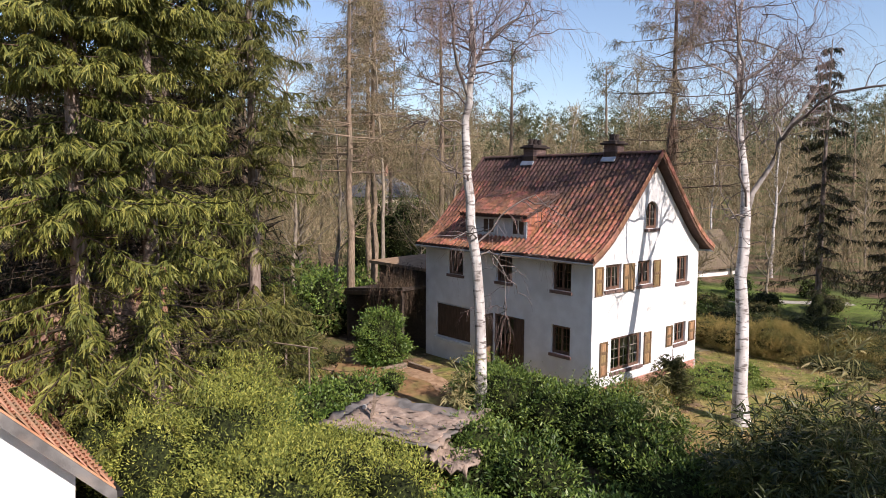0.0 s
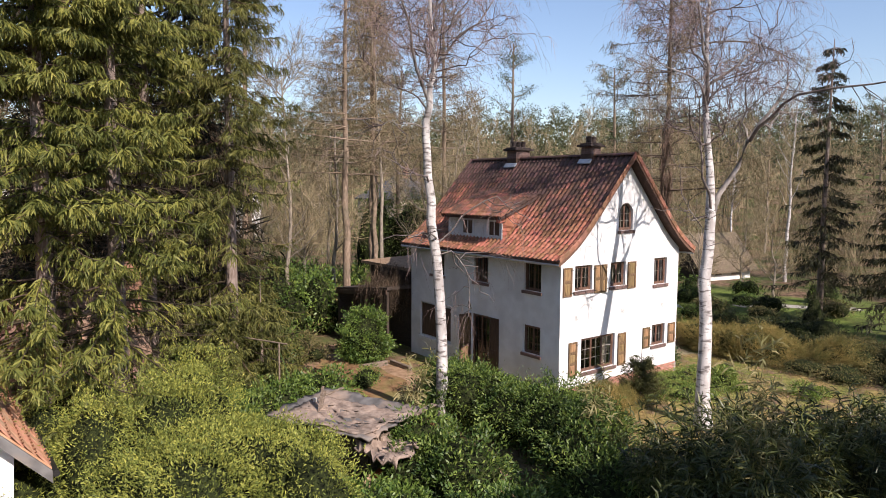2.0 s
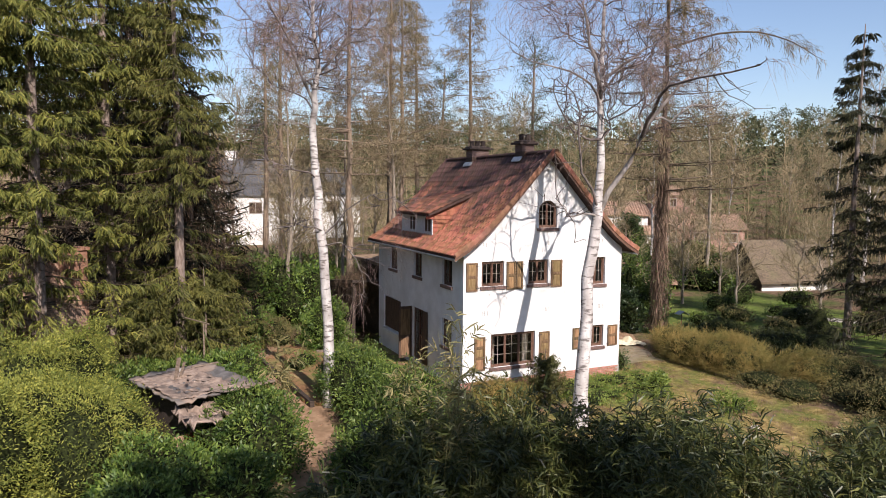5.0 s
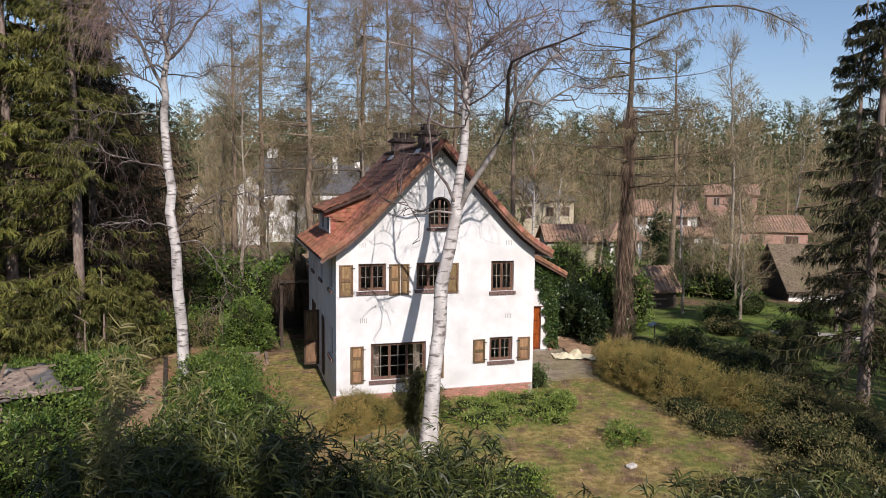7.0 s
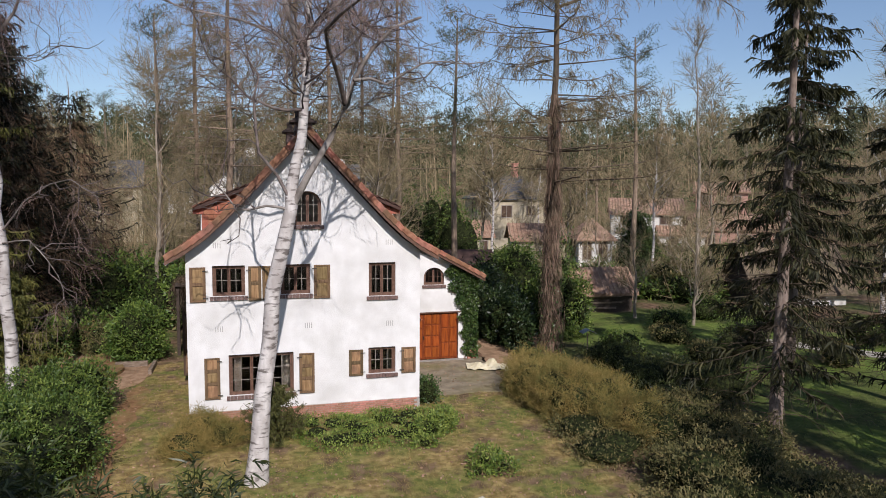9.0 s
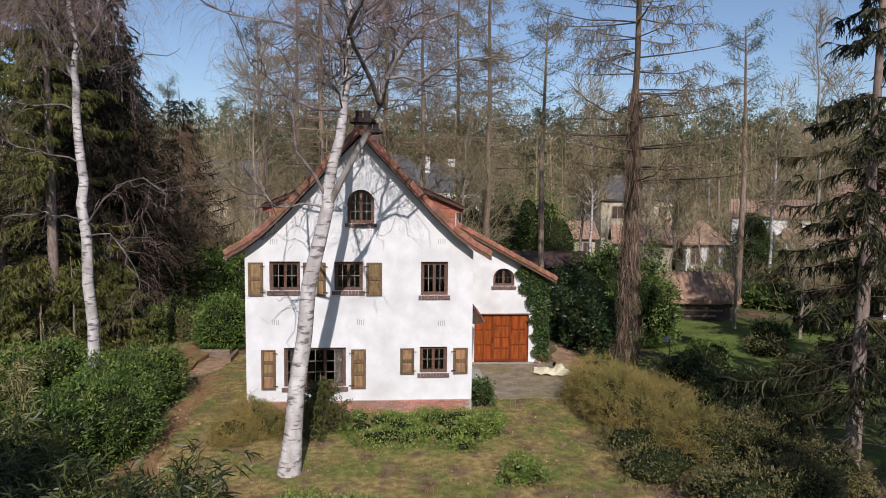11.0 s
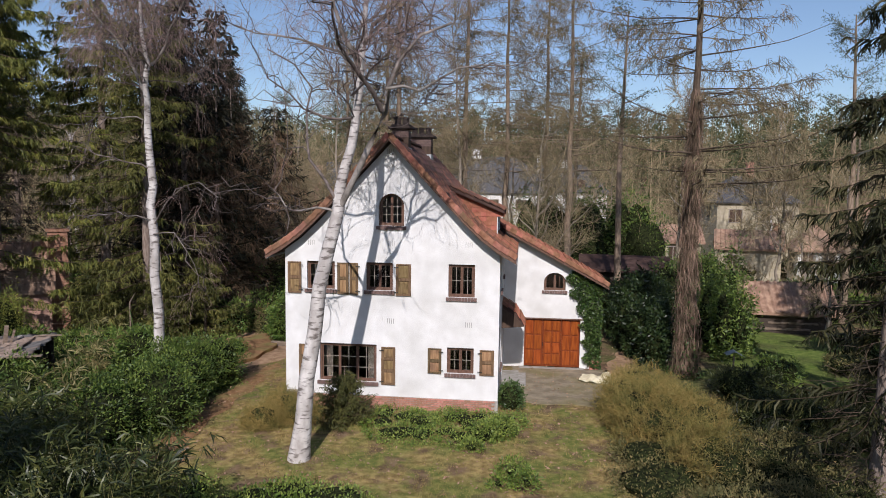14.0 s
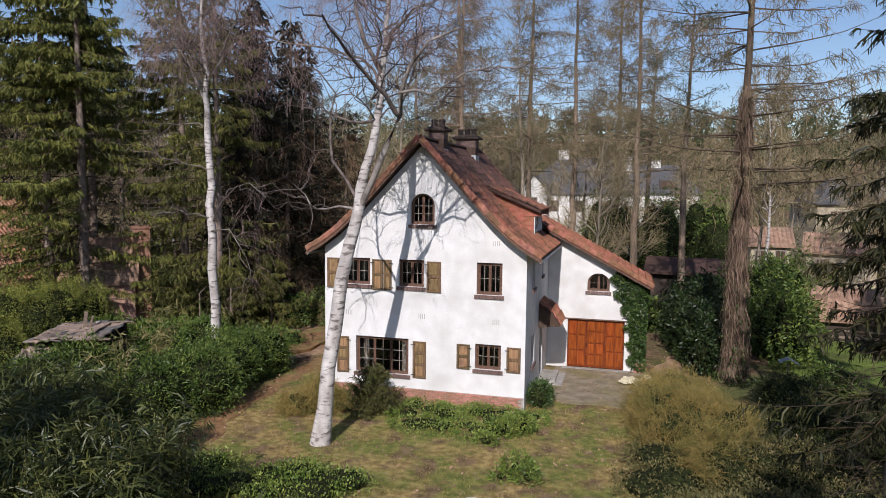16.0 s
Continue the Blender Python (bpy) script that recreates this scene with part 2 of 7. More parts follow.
M["fartwig"] = mat("far_bare_twigs", (0.175, 0.142, 0.074), (0.360, 0.288, 0.165), 0.06, 0.85, island=0.45)
M["grass"] = mat("grass_blades", (0.175, 0.170, 0.046), (0.37, 0.285, 0.10), 0.9, 0.7, island=0.4, trans=0.2)
M["greengrass"] = mat("green_grass_blades", (0.100, 0.155, 0.028), (0.175, 0.225, 0.050), 0.5, 0.7, island=0.3, trans=0.2)
M["dirt"] = mat("leaf_litter_path", (0.27, 0.165, 0.095), (0.42, 0.275, 0.17), 3, 0.95, 0.5, 30, (0.17, 0.11, 0.06), 0.8, 0.6)
M["paving"] = mat("old_paving", (0.19, 0.155, 0.105), (0.32, 0.265, 0.185), 2.2, 0.92, 0.4, 30, (0.19, 0.165, 0.062), 0.5, 0.85)
M["felt"] = mat("roofing_felt", (0.105, 0.098, 0.092), (0.185, 0.175, 0.165), 3, 0.85, 0.3, 25, (0.33, 0.24, 0.18), 0.9, 0.9)
M["litter"] = mat("fallen_leaves", (0.26, 0.165, 0.10), (0.38, 0.255, 0.17), 4, 0.9, 0.4, island=0.3)
M["roofleaves"] = mat("matted_leaves", (0.25, 0.182, 0.142), (0.40, 0.305, 0.240), 6, 0.9, 0.5, 40, (0.14, 0.115, 0.095), 1.6, 0.8)
M["boards"] = mat("old_boards", (0.15, 0.11, 0.08), (0.27, 0.21, 0.16), 6, 0.85, 0.3, 30, stretch=(1, 1, 4))
M["darkboards"] = mat("dark_boards", (0.045, 0.033, 0.026), (0.075, 0.056, 0.044), 6, 0.85, 0.3, 30, stretch=(1, 1, 4))
M["thatch"] = mat("thatch", (0.10, 0.075, 0.052), (0.19, 0.145, 0.098), 7, 0.95, 0.6, 30, (0.13, 0.12, 0.06), 0.8, 0.6)
M["slate"] = mat("slate_roof", (0.060, 0.059, 0.061), (0.112, 0.110, 0.112), 5, 0.7, 0.3, 14)
M["farwall"] = mat("distant_white_wall", (0.70, 0.68, 0.63), (0.78, 0.76, 0.72), 1.5, 0.85)
M["pinkwall"] = mat("pink_brick_wall", (0.38, 0.22, 0.17), (0.46, 0.28, 0.22), 4, 0.9)
M["yellowwall"] = mat("yellow_stone_wall", (0.42, 0.36, 0.25), (0.52, 0.45, 0.33), 2.5, 0.9)
M["redtile"] = mat("sunlit_red_tiles", (0.42, 0.19, 0.10), (0.58, 0.30, 0.17), 3, 0.85, 0.4, 20, (0.30, 0.20, 0.12), 0.9, 0.6)
M["mossytile"] = mat("mossy_salmon_tiles", (0.36, 0.165, 0.095), (0.52, 0.28, 0.175), 5, 0.85, 0.3, 30, (0.24, 0.19, 0.12), 1.4, 0.75, island=0.2)
M["fartile"] = mat("distant_clay_tiles", (0.25, 0.145, 0.098), (0.42, 0.275, 0.190), 3, 0.85, 0.4, 8, (0.20, 0.145, 0.105), 0.5, 0.7)
M["tarp"] = mat("cream_tarpaulin", (0.62, 0.55, 0.36), (0.74, 0.68, 0.50), 5, 0.6, 0.3)
M["needles"] = mat("red_brown_litter", (0.19, 0.098, 0.044), (0.31, 0.175, 0.085), 4, 0.95, 0.5, 30, (0.20, 0.185, 0.06), 0.9, 0.85)
M["gravel"] = mat("pale_gravel", (0.30, 0.27, 0.23), (0.44, 0.41, 0.36), 9, 0.9, 0.4, 40)
M["stone"] = mat("garden_stones", (0.38, 0.35, 0.31), (0.52, 0.49, 0.45), 5, 0.85, 0.3, rand=0.2)

glass = bpy.data.materials.new("window_glass")
glass.use_nodes = True
gb = glass.node_tree.nodes["Principled BSDF"]
gb.inputs["Base Color"].default_value = (0.75, 0.80, 0.80, 1)
gb.inputs["Roughness"].default_value = 0.04
gb.inputs["Transmission Weight"].default_value = 1.0
gb.inputs["IOR"].default_value = 1.45
M["glass"] = glass

# the ground: litter under the trees, dry lawn round the house, greener lawn next door
gm = bpy.data.materials.new("garden_ground")
gm.use_nodes = True
gn, gl = gm.node_tree.nodes, gm.node_tree.links
g_co = gn.new("ShaderNodeTexCoord")


def g_noise(scale, detail=8.0):
    t = gn.new("ShaderNodeTexNoise")
    t.inputs["Scale"].default_value, t.inputs["Detail"].default_value = scale, detail
    gl.new(g_co.outputs["Object"], t.inputs["Vector"])
    return t.outputs["Fac"]


def g_ramp(src, c1, c2, p1=0.38, p2=0.64):
    r = gn.new("ShaderNodeValToRGB")
    r.color_ramp.elements[0].position, r.color_ramp.elements[1].position = p1, p2
    r.color_ramp.elements[0].color, r.color_ramp.elements[1].color = (*c1, 1), (*c2, 1)
    gl.new(src, r.inputs["Fac"])
    return r.outputs["Color"]


def g_mix(fac, a, b):
    x = gn.new("ShaderNodeMix")
    x.data_type = "RGBA"
    gl.new(fac, x.inputs["Factor"])
    gl.new(a, x.inputs["A"])
    gl.new(b, x.inputs["B"])
    return x.outputs["Result"]


g_litter = g_ramp(g_noise(2.5), (0.105, 0.065, 0.040), (0.23, 0.150, 0.095))
g_moss = g_ramp(g_noise(5.0), (0.060, 0.080, 0.022), (0.115, 0.125, 0.042))
g_wood = g_mix(g_ramp(g_noise(0.35), (0, 0, 0), (1, 1, 1), 0.42, 0.60), g_litter, g_moss)
g_dry = g_ramp(g_noise(4.0), (0.195, 0.135, 0.052), (0.39, 0.290, 0.120))
g_green = g_ramp(g_noise(4.0), (0.105, 0.125, 0.030), (0.215, 0.215, 0.062))
g_lawn = g_mix(g_ramp(g_noise(0.55), (0, 0, 0), (1, 1, 1), 0.42, 0.58), g_dry, g_green)
g_bare = g_ramp(g_noise(1.3), (0, 0, 0), (0.9, 0.9, 0.9), 0.50, 0.62)
g_lawn = g_mix(g_bare, g_lawn, g_litter)
g_fresh = g_mix(g_ramp(g_noise(0.5), (0, 0, 0), (1, 1, 1), 0.40, 0.60), g_ramp(g_noise(3.0), (0.095, 0.145, 0.026), (0.175, 0.220, 0.052)), g_moss)
a1 = gn.new("ShaderNodeAttribute")
a1.attribute_name = "lawn"
a2 = gn.new("ShaderNodeAttribute")
a2.attribute_name = "fresh"
g_out = g_mix(a2.outputs["Fac"], g_mix(a1.outputs["Fac"], g_wood, g_lawn), g_fresh)
gl.new(g_out, gn["Principled BSDF"].inputs["Base Color"])
gn["Principled BSDF"].inputs["Roughness"].default_value = 0.95
gn["Principled BSDF"].inputs["Specular IOR Level"].default_value = 0.15
g_bump = gn.new("ShaderNodeBump")
g_bump.inputs["Strength"].default_value, g_bump.inputs["Distance"].default_value = 0.7, 0.05
gl.new(g_noise(14.0), g_bump.inputs["Height"])
gl.new(g_bump.outputs[0], gn["Principled BSDF"].inputs["Normal"])
M["ground"] = gm

# ---- geometry helpers ----
RNG = np.random.default_rng(7)


def quads_mesh(name, V, Q, smooth=False):
    """A mesh from arrays of points and of four-cornered faces."""
    me = bpy.data.meshes.new(name)
    V, Q = np.asarray(V, np.float32), np.asarray(Q, np.int32)
    me.vertices.add(len(V))
    me.vertices.foreach_set("co", V.ravel())
    me.loops.add(Q.size)
    me.loops.foreach_set("vertex_index", Q.ravel())
    me.polygons.add(len(Q))
    me.polygons.foreach_set("loop_start", np.arange(0, Q.size, 4, dtype=np.int32))
    me.update(calc_edges=True)
    if smooth:
        me.polygons.foreach_set("use_smooth", np.ones(len(Q), bool))
    return me


def thing(name, me=None, material=None, label="", category="", group="", kind=""):
    ob = new(name, me)
    if me is not None and material is not None and not me.materials:
        me.materials.append(M[material])
    return tagged(ob, label, category, group, kind)


def child(name, me, material, parent, label=""):
    ob = new(name, me)
    if material is not None and not me.materials:
        me.materials.append(M[material])
    ob.parent = parent
    ob.matrix_parent_inverse = Matrix.Translation(-Vector(parent_place(parent)))
    return tagged(ob, label)


def parent_place(p):
    return p.location if p.parent is None else (0, 0, 0)


class Geo:
    """Collects boxes, prisms and tubes for one small mesh."""

    def __init__(self):
        self.v, self.f = [], []

    def add(self, vs, fs):
        k = len(self.v)
        self.v += [tuple(p) for p in vs]
        self.f += [tuple(i + k for i in f) for f in fs]
        return self

    def box(self, x0, x1, y0, y1, z0, z1, m=None):
        vs = [Vector((x, y, z)) for z in (z0, z1) for y in (y0, y1) for x in (x0, x1)]
        if m is not None:
            vs = [m @ p for p in vs]
        return self.add(vs, [(0, 2, 3, 1), (4, 5, 7, 6), (0, 1, 5, 4), (2, 6, 7, 3), (0, 4, 6, 2), (1, 3, 7, 5)])

    def prism(self, poly, a, b, axis="y"):
        """A polygon of (u, z) swept from a to b along y (u is x) or along x (u is y); or of (x, y) along z."""
        n = len(poly)
        def at(p, s):
            return (p[0], s, p[1]) if axis == "y" else (s, p[0], p[1]) if axis == "x" else (p[0], p[1], s)
        vs = [at(p, a) for p in poly] + [at(p, b) for p in poly]
        fs = [tuple(range(n)), tuple(range(2 * n - 1, n - 1, -1))] + [(i, i + n, (i + 1) % n + n, (i + 1) % n) for i in range(n)]
        return self.add(vs, fs)

    def cyl(self, p, q, r, r2=None, n=10):
        p, q = Vector(p), Vector(q)
        ax = (q - p).normalized()
        u = ax.orthogonal().normalized()
        w = ax.cross(u)
        r2 = r if r2 is None else r2
        vs = [p + (u * math.cos(2 * math.pi * i / n) + w * math.sin(2 * math.pi * i / n)) * r for i in range(n)]
        vs += [q + (u * math.cos(2 * math.pi * i / n) + w * math.sin(2 * math.pi * i / n)) * r2 for i in range(n)]
        return self.add(vs, [tuple(range(n - 1, -1, -1)), tuple(range(n, 2 * n))] + [(i, (i + 1) % n, (i + 1) % n + n, i + n) for i in range(n)])

    def mesh(self, name, bevel=0.0):
        me = bpy.data.meshes.new(name)
        bm = bmesh.new()
        vs = [bm.verts.new(p) for p in self.v]
        for f in self.f:
            try:
                bm.faces.new([vs[i] for i in f])
            except ValueError:
                pass
        bmesh.ops.recalc_face_normals(bm, faces=bm.faces)
        if bevel:
            bmesh.ops.bevel(bm, geom=list(bm.edges), offset=bevel, segments=1, affect="EDGES", clamp_overlap=True)
        bm.to_mesh(me)
        bm.free()
        return me


def cut(me, holes):
    """The mesh me less the solids in the Geo holes."""
    a, b = new("tmp", me), new("tmp", holes.mesh("tmp"))
    md = a.modifiers.new("cut", "BOOLEAN")
    md.operation, md.object, md.solver = "DIFFERENCE", b, "EXACT"
    out = bpy.data.meshes.new_from_object(a.evaluated_get(bpy.context.evaluated_depsgraph_get()))
    bpy.data.objects.remove(a)
    bpy.data.objects.remove(b)
    return out


def unit(v):
    return v / np.maximum(np.linalg.norm(v, axis=-1, keepdims=True), 1e-9)


def tubes(P, R, sides):
    """N tapering tubes along the paths P (N, k, 3) with the radii R (N, k)."""
    N, k, _ = P.shape
    T = unit(np.gradient(P, axis=1))
    ref = np.where(np.abs(T[..., 2:3]) > 0.9, np.array([1.0, 0, 0]), np.array([0, 0, 1.0]))
    U = unit(np.cross(T, ref))
    W = np.cross(T, U)
    a = np.arange(sides) * 2 * np.pi / sides
    V = P[:, :, None] + R[:, :, None, None] * (U[:, :, None] * np.cos(a)[:, None] + W[:, :, None] * np.sin(a)[:, None])
    i = np.arange(N * k * sides).reshape(N, k, sides)
    lo, hi = i[:, :-1], i[:, 1:]
    Q = np.stack([lo, np.roll(lo, -1, 2), np.roll(hi, -1, 2), hi], -1).reshape(-1, 4)
    return V.reshape(-1, 3), Q


def ribbons(P, width, rng, flat=None):
    """N flat, tapering strips along the paths P (N, k, 3). flat: how much they lie level."""
    N, k, _ = P.shape
    T = unit(P[:, -1] - P[:, 0])
    r = unit(rng.normal(size=(N, 3)))
    if flat:
        r = unit(r + np.array([0, 0, 1.0]) * flat)
    S = unit(np.cross(T, r))
    w = width * np.interp(np.linspace(0, 1, k), [0, 0.35, 1], [0.55, 1.0, 0.25])
    off = S[:, None] * w[None, :, None] / 2
    V = np.stack([P - off, P + off], 2)
    i = np.arange(N * k * 2).reshape(N, k, 2)
    Q = np.stack([i[:, :-1, 0], i[:, :-1, 1], i[:, 1:, 1], i[:, 1:, 0]], -1).reshape(-1, 4)
    return V.reshape(-1, 3), Q


def join(*parts):
    V, Q, k = [], [], 0
    for v, q in parts:
        V.append(v)
        Q.append(q + k)
        k += len(v)
    return np.concatenate(V), np.concatenate(Q)


def grow(P, m, rng, span, length, angle, rise=0.0, k=5, wiggle=0.12, taper=0.0, level=None):
    """m side shoots on each path of P: where on it (span), how long, at what angle, and how they rise or droop."""
    N, K, _ = P.shape
    t = rng.uniform(*span, size=(N, m))
    f = t * (K - 1)
    i = np.clip(f.astype(int), 0, K - 2)
    n = np.arange(N)[:, None]
    a, b = P[n, i], P[n, i + 1]
    pos = a + (b - a) * (f - i)[..., None]
    T = unit(b - a)
    r = rng.normal(size=(N, m, 3))
    if level:
        r[..., 2] *= 1 - level
    side = unit(r - (r * T).sum(-1, keepdims=True) * T)
    ang = radians(angle) * rng.uniform(0.75, 1.25, size=(N, m, 1))
    d = T * np.cos(ang) + side * np.sin(ang)
    L = length * rng.uniform(0.6, 1.2, size=(N, m)) * (1 - taper * t)
    s = np.linspace(0, 1, k)
    D = d[:, :, None] + np.array([0, 0, 1.0]) * (rise * s)[:, None] + rng.normal(size=(N, m, k, 3)) * wiggle
    steps = unit(D) * (L / (k - 1))[..., None, None]
    out = pos[:, :, None] + np.concatenate([np.zeros((N, m, 1, 3)), np.cumsum(steps[:, :, 1:], 2)], 2)
    return out.reshape(N * m, k, 3), L.reshape(-1)


def trunk_path(points, k=12):
    """A smooth path through a few points."""
    p = np.array(points, float)
    s = np.linspace(0, 1, len(p))
    u = np.linspace(0, 1, k)
    return np.stack([np.interp(u, s, p[:, j]) for j in range(3)], -1)[None]


def leaves(pos, out, rng, size, width, spread=0.8, droop=0.2):
    """One leaf at each place, pointing about outwards."""
    N = len(pos)
    d = unit(out + rng.normal(size=(N, 3)) * spread - np.array([0, 0, droop]))
    r = unit(rng.normal(size=(N, 3)))
    s = unit(np.cross(d, r))
    up = np.cross(s, d)
    L = size * rng.uniform(0.7, 1.3, size=(N, 1))
    a, tip = pos, pos + d * L - up * L * 0.12
    mid = pos + d * L * 0.5
    V = np.stack([a, mid - s * width * L / 2, tip, mid + s * width * L / 2], 1).reshape(-1, 3)
    return V, np.arange(N * 4).reshape(N, 4)

# ---- ground ----
def axis_steps(lo, hi, fine_lo, fine_hi, fine, grow_by=1.16):
    pts = list(np.arange(fine_lo, fine_hi, fine))
    s = fine
    while pts[-1] < hi:
        s *= grow_by
        pts.append(pts[-1] + s)
    s = fine
    while pts[0] > lo:
        s *= grow_by
        pts.insert(0, pts[0] - s)
    return np.array(pts)


def ground_height(x, y):
    r = np.maximum(np.hypot(x - 4, y - 2) - 11, 0)
    bumps = 0.10 * np.sin(0.45 * x + 0.6 * np.sin(0.3 * y)) * np.sin(0.38 * y + 1) * np.minimum(r / 10, 1)
    hill = 23.5 * np.clip((np.hypot(x, y) - 72) / 160, 0, 1) ** 1.15
    return bumps + hill


def soft_box(x, y, x0, x1, y0, y1, s=0.8):
    w = 0.5 * np.sin(1.3 * x + 0.7 * y) + 0.35 * np.sin(2.9 * y - 1.7 * x)
    d = np.minimum(np.minimum(x - x0, x1 - x), np.minimum(y - y0, y1 - y)) + w * 0.6
    return np.clip(d / s + 0.5, 0, 1)


gx = axis_steps(-900, 900, -26, 40, 0.5)
gy = axis_steps(-700, 1100, -34, 34, 0.5)
GX, GY = np.meshgrid(gx, gy)
GZ = ground_height(GX, GY)
gi = np.arange(GX.size).reshape(GX.shape)
ground_me = quads_mesh("ground", np.stack([GX, GY, GZ], -1).reshape(-1, 3),
                       np.stack([gi[:-1, :-1], gi[:-1, 1:], gi[1:, 1:], gi[1:, :-1]], -1).reshape(-1, 4), True)
lawn = np.maximum(soft_box(GX, GY, -2.2, 12.2, -11.5, 6.0), soft_box(GX, GY, -2.4, 0.5, 0, 9))
fresh = np.maximum.reduce([soft_box(GX, GY, 17.5, 33, 4, 15.5), soft_box(GX, GY, 19, 36, -9, 4.5), 0.8 * soft_box(GX, GY, 17, 24, 13, 16)])
for att, val in (("lawn", lawn), ("fresh", fresh)):
    ground_me.attributes.new(att, "FLOAT", "POINT").data.foreach_set("value", val.ravel().astype(np.float32))
thing("ground", ground_me, "ground", "garden ground of dry lawn, moss and brown leaf litter", "ground", kind="structure")


def patch(name, outline, material, label, category, lift=0.02, kind="structure", step=0.4):
    """A patch with a wavering outline that lies just above the ground."""
    pts = []
    n = len(outline)
    for i in range(n):
        a, b = np.array(outline[i], float), np.array(outline[(i + 1) % n], float)
        k = max(2, int(np.linalg.norm(b - a) / step))
        for j in range(k):
            p = a + (b - a) * j / k
            pts.append(p + 0.12 * np.array([math.sin(3.1 * p[1] + p[0]), math.sin(2.7 * p[0] - p[1])]))
    bm = bmesh.new()
    top = [bm.verts.new((p[0], p[1], float(ground_height(p[0], p[1])) + lift)) for p in pts]
    low = [bm.verts.new((p[0], p[1], float(ground_height(p[0], p[1])) - 0.05)) for p in pts]
    bm.faces.new(top)
    for i in range(len(pts)):
        bm.faces.new((top[i], low[i], low[(i + 1) % len(pts)], top[(i + 1) % len(pts)]))
    bmesh.ops.recalc_face_normals(bm, faces=bm.faces)
    bmesh.ops.triangulate(bm, faces=[f for f in bm.faces if len(f.verts) > 4])
    me = bpy.data.meshes.new(name)
    bm.to_mesh(me)
    bm.free()
    return thing(name, me, material, label, category, kind=kind)


patch("driveway", [(8.1, 6.45), (12.3, 6.3), (12.0, 3.4), (11.2, 1.2), (8.6, 1.4), (8.0, 3.0)], "paving", "mossy old paving in front of the garage door", "driveway")
patch("garden_path", [(-3.8, 13), (-2.1, 9), (-2.0, 6), (-4.0, 3.2), (-5.6, -1.5), (-6.6, -6), (-7.9, -6), (-7.45, -3), (-7.3, 0), (-7.0, 4), (-6.6, 8), (-5.4, 14)], "dirt", "earth path covered in brown leaf litter", "path")
patch("side_path", [(-11.3, 4), (-10.4, 4), (-11.5, -3), (-12.8, -8), (-13.8, -8), (-12.6, -3)], "dirt", "narrow reddish earth path between shrubs", "path")
patch("border_bed", [(12.0, 3), (13.4, 5.6), (14.8, 9.5), (13.3, 10), (12.2, 6.6)], "dirt", "strip of bare earth beside the garage", "bed")

patch("neighbour_path", [(25.4, 6.6), (27.6, 5.6), (28.6, 3.4), (30.5, 1.0), (31.4, 1.6), (29.6, 4.0), (28.4, 6.4), (25.8, 7.6)], "gravel", "pale gravel path in the next garden", "path", 0.03)
patch("hedge_litter", [(-2.3, -7.2), (-0.9, -6.2), (-1.7, -3.0), (-1.75, 1.0), (-1.6, 4.5), (-2.3, 5.2), (-2.6, 1.0), (-2.6, -4.0)], "needles", "strip of reddish-brown litter along the hedge", "bed", 0.012)

# ---- the house ----
X0, HX, RIDGE_X, WALL_Y1 = 0.12, 7.75, 3.93, 9.6
house = thing("house", None, None, "white plastered two-storey house with a steep red tiled roof", "house")
house.location = (3.9, 4.8, 0)
TOP = [(0.0, 9.64), (1.5, 8.02), (2.6, 6.86), (3.2, 6.30), (3.8, 5.86), (4.38, 5.54)]


def roof_top(d):
    return float(np.interp(d, [p[0] for p in TOP], [p[1] for p in TOP]))


front_poly = [(X0, -0.3), (HX, -0.3), (HX, roof_top(HX - RIDGE_X) - 0.26)] + [(RIDGE_X + d, z - 0.26) for d, z in TOP[3:0:-1]] + [(RIDGE_X, TOP[0][1] - 0.28)] + \
    [(RIDGE_X - d, z - 0.26) for d, z in TOP[1:4]] + [(X0, roof_top(RIDGE_X - X0) - 0.26)]


def arch_poly(x0, x1, z0, z1, rise):
    n = 12
    cx, rx = (x0 + x1) / 2, (x1 - x0) / 2
    return [(x0, z0), (x1, z0)] + [(cx + rx * math.cos(math.pi * i / n), z1 - rise + rise * math.sin(math.pi * i / n)) for i in range(n + 1)]


# openings: x0, x1, z0, z1
UP_A, UP_B, UP_C = (0.92, 1.93, 4.22, 5.21), (3.06, 4.01, 4.22, 5.21), (5.97, 6.89, 4.06, 5.21)
LOW_A, LOW_B = (1.37, 3.44, 0.92, 2.28), (5.95, 6.89, 1.36, 2.28)
ARCH = (3.5, 4.4, 6.50, 7.62)
SIDE = [(7.26, 8.26, 4.12, 5.29), (4.18, 5.12, 4.12, 5.29), (1.03, 1.99, 4.12, 5.29), (1.03, 1.99, 1.57, 2.72)]
FRENCH, PICT = (4.05, 5.25, 0.30, 2.68), (6.75, 9.15, 1.0, 2.68)

holes = Geo()
for x0, x1, z0, z1 in (UP_A, UP_B, UP_C, LOW_A, LOW_B):
    holes.box(x0, x1, -0.5, 0.8, z0, z1)
holes.prism(arch_poly(*ARCH, 0.45), -0.5, 0.8)
child("wall", cut(Geo().prism(front_poly, 0, 0.32).mesh("wall"), holes), "plaster", house, "white plastered gable wall with fine stains")
holes = Geo()
for y0, y1, z0, z1 in SIDE + [FRENCH, PICT]:
    holes.box(-0.5, 0.8, y0, y1, z0, z1)
wall_top = roof_top(3.93) - 0.26
child("wall", cut(Geo().box(X0, X0 + 0.32, 0.32, WALL_Y1, -0.3, wall_top).mesh("wall"), holes), "plaster", house)
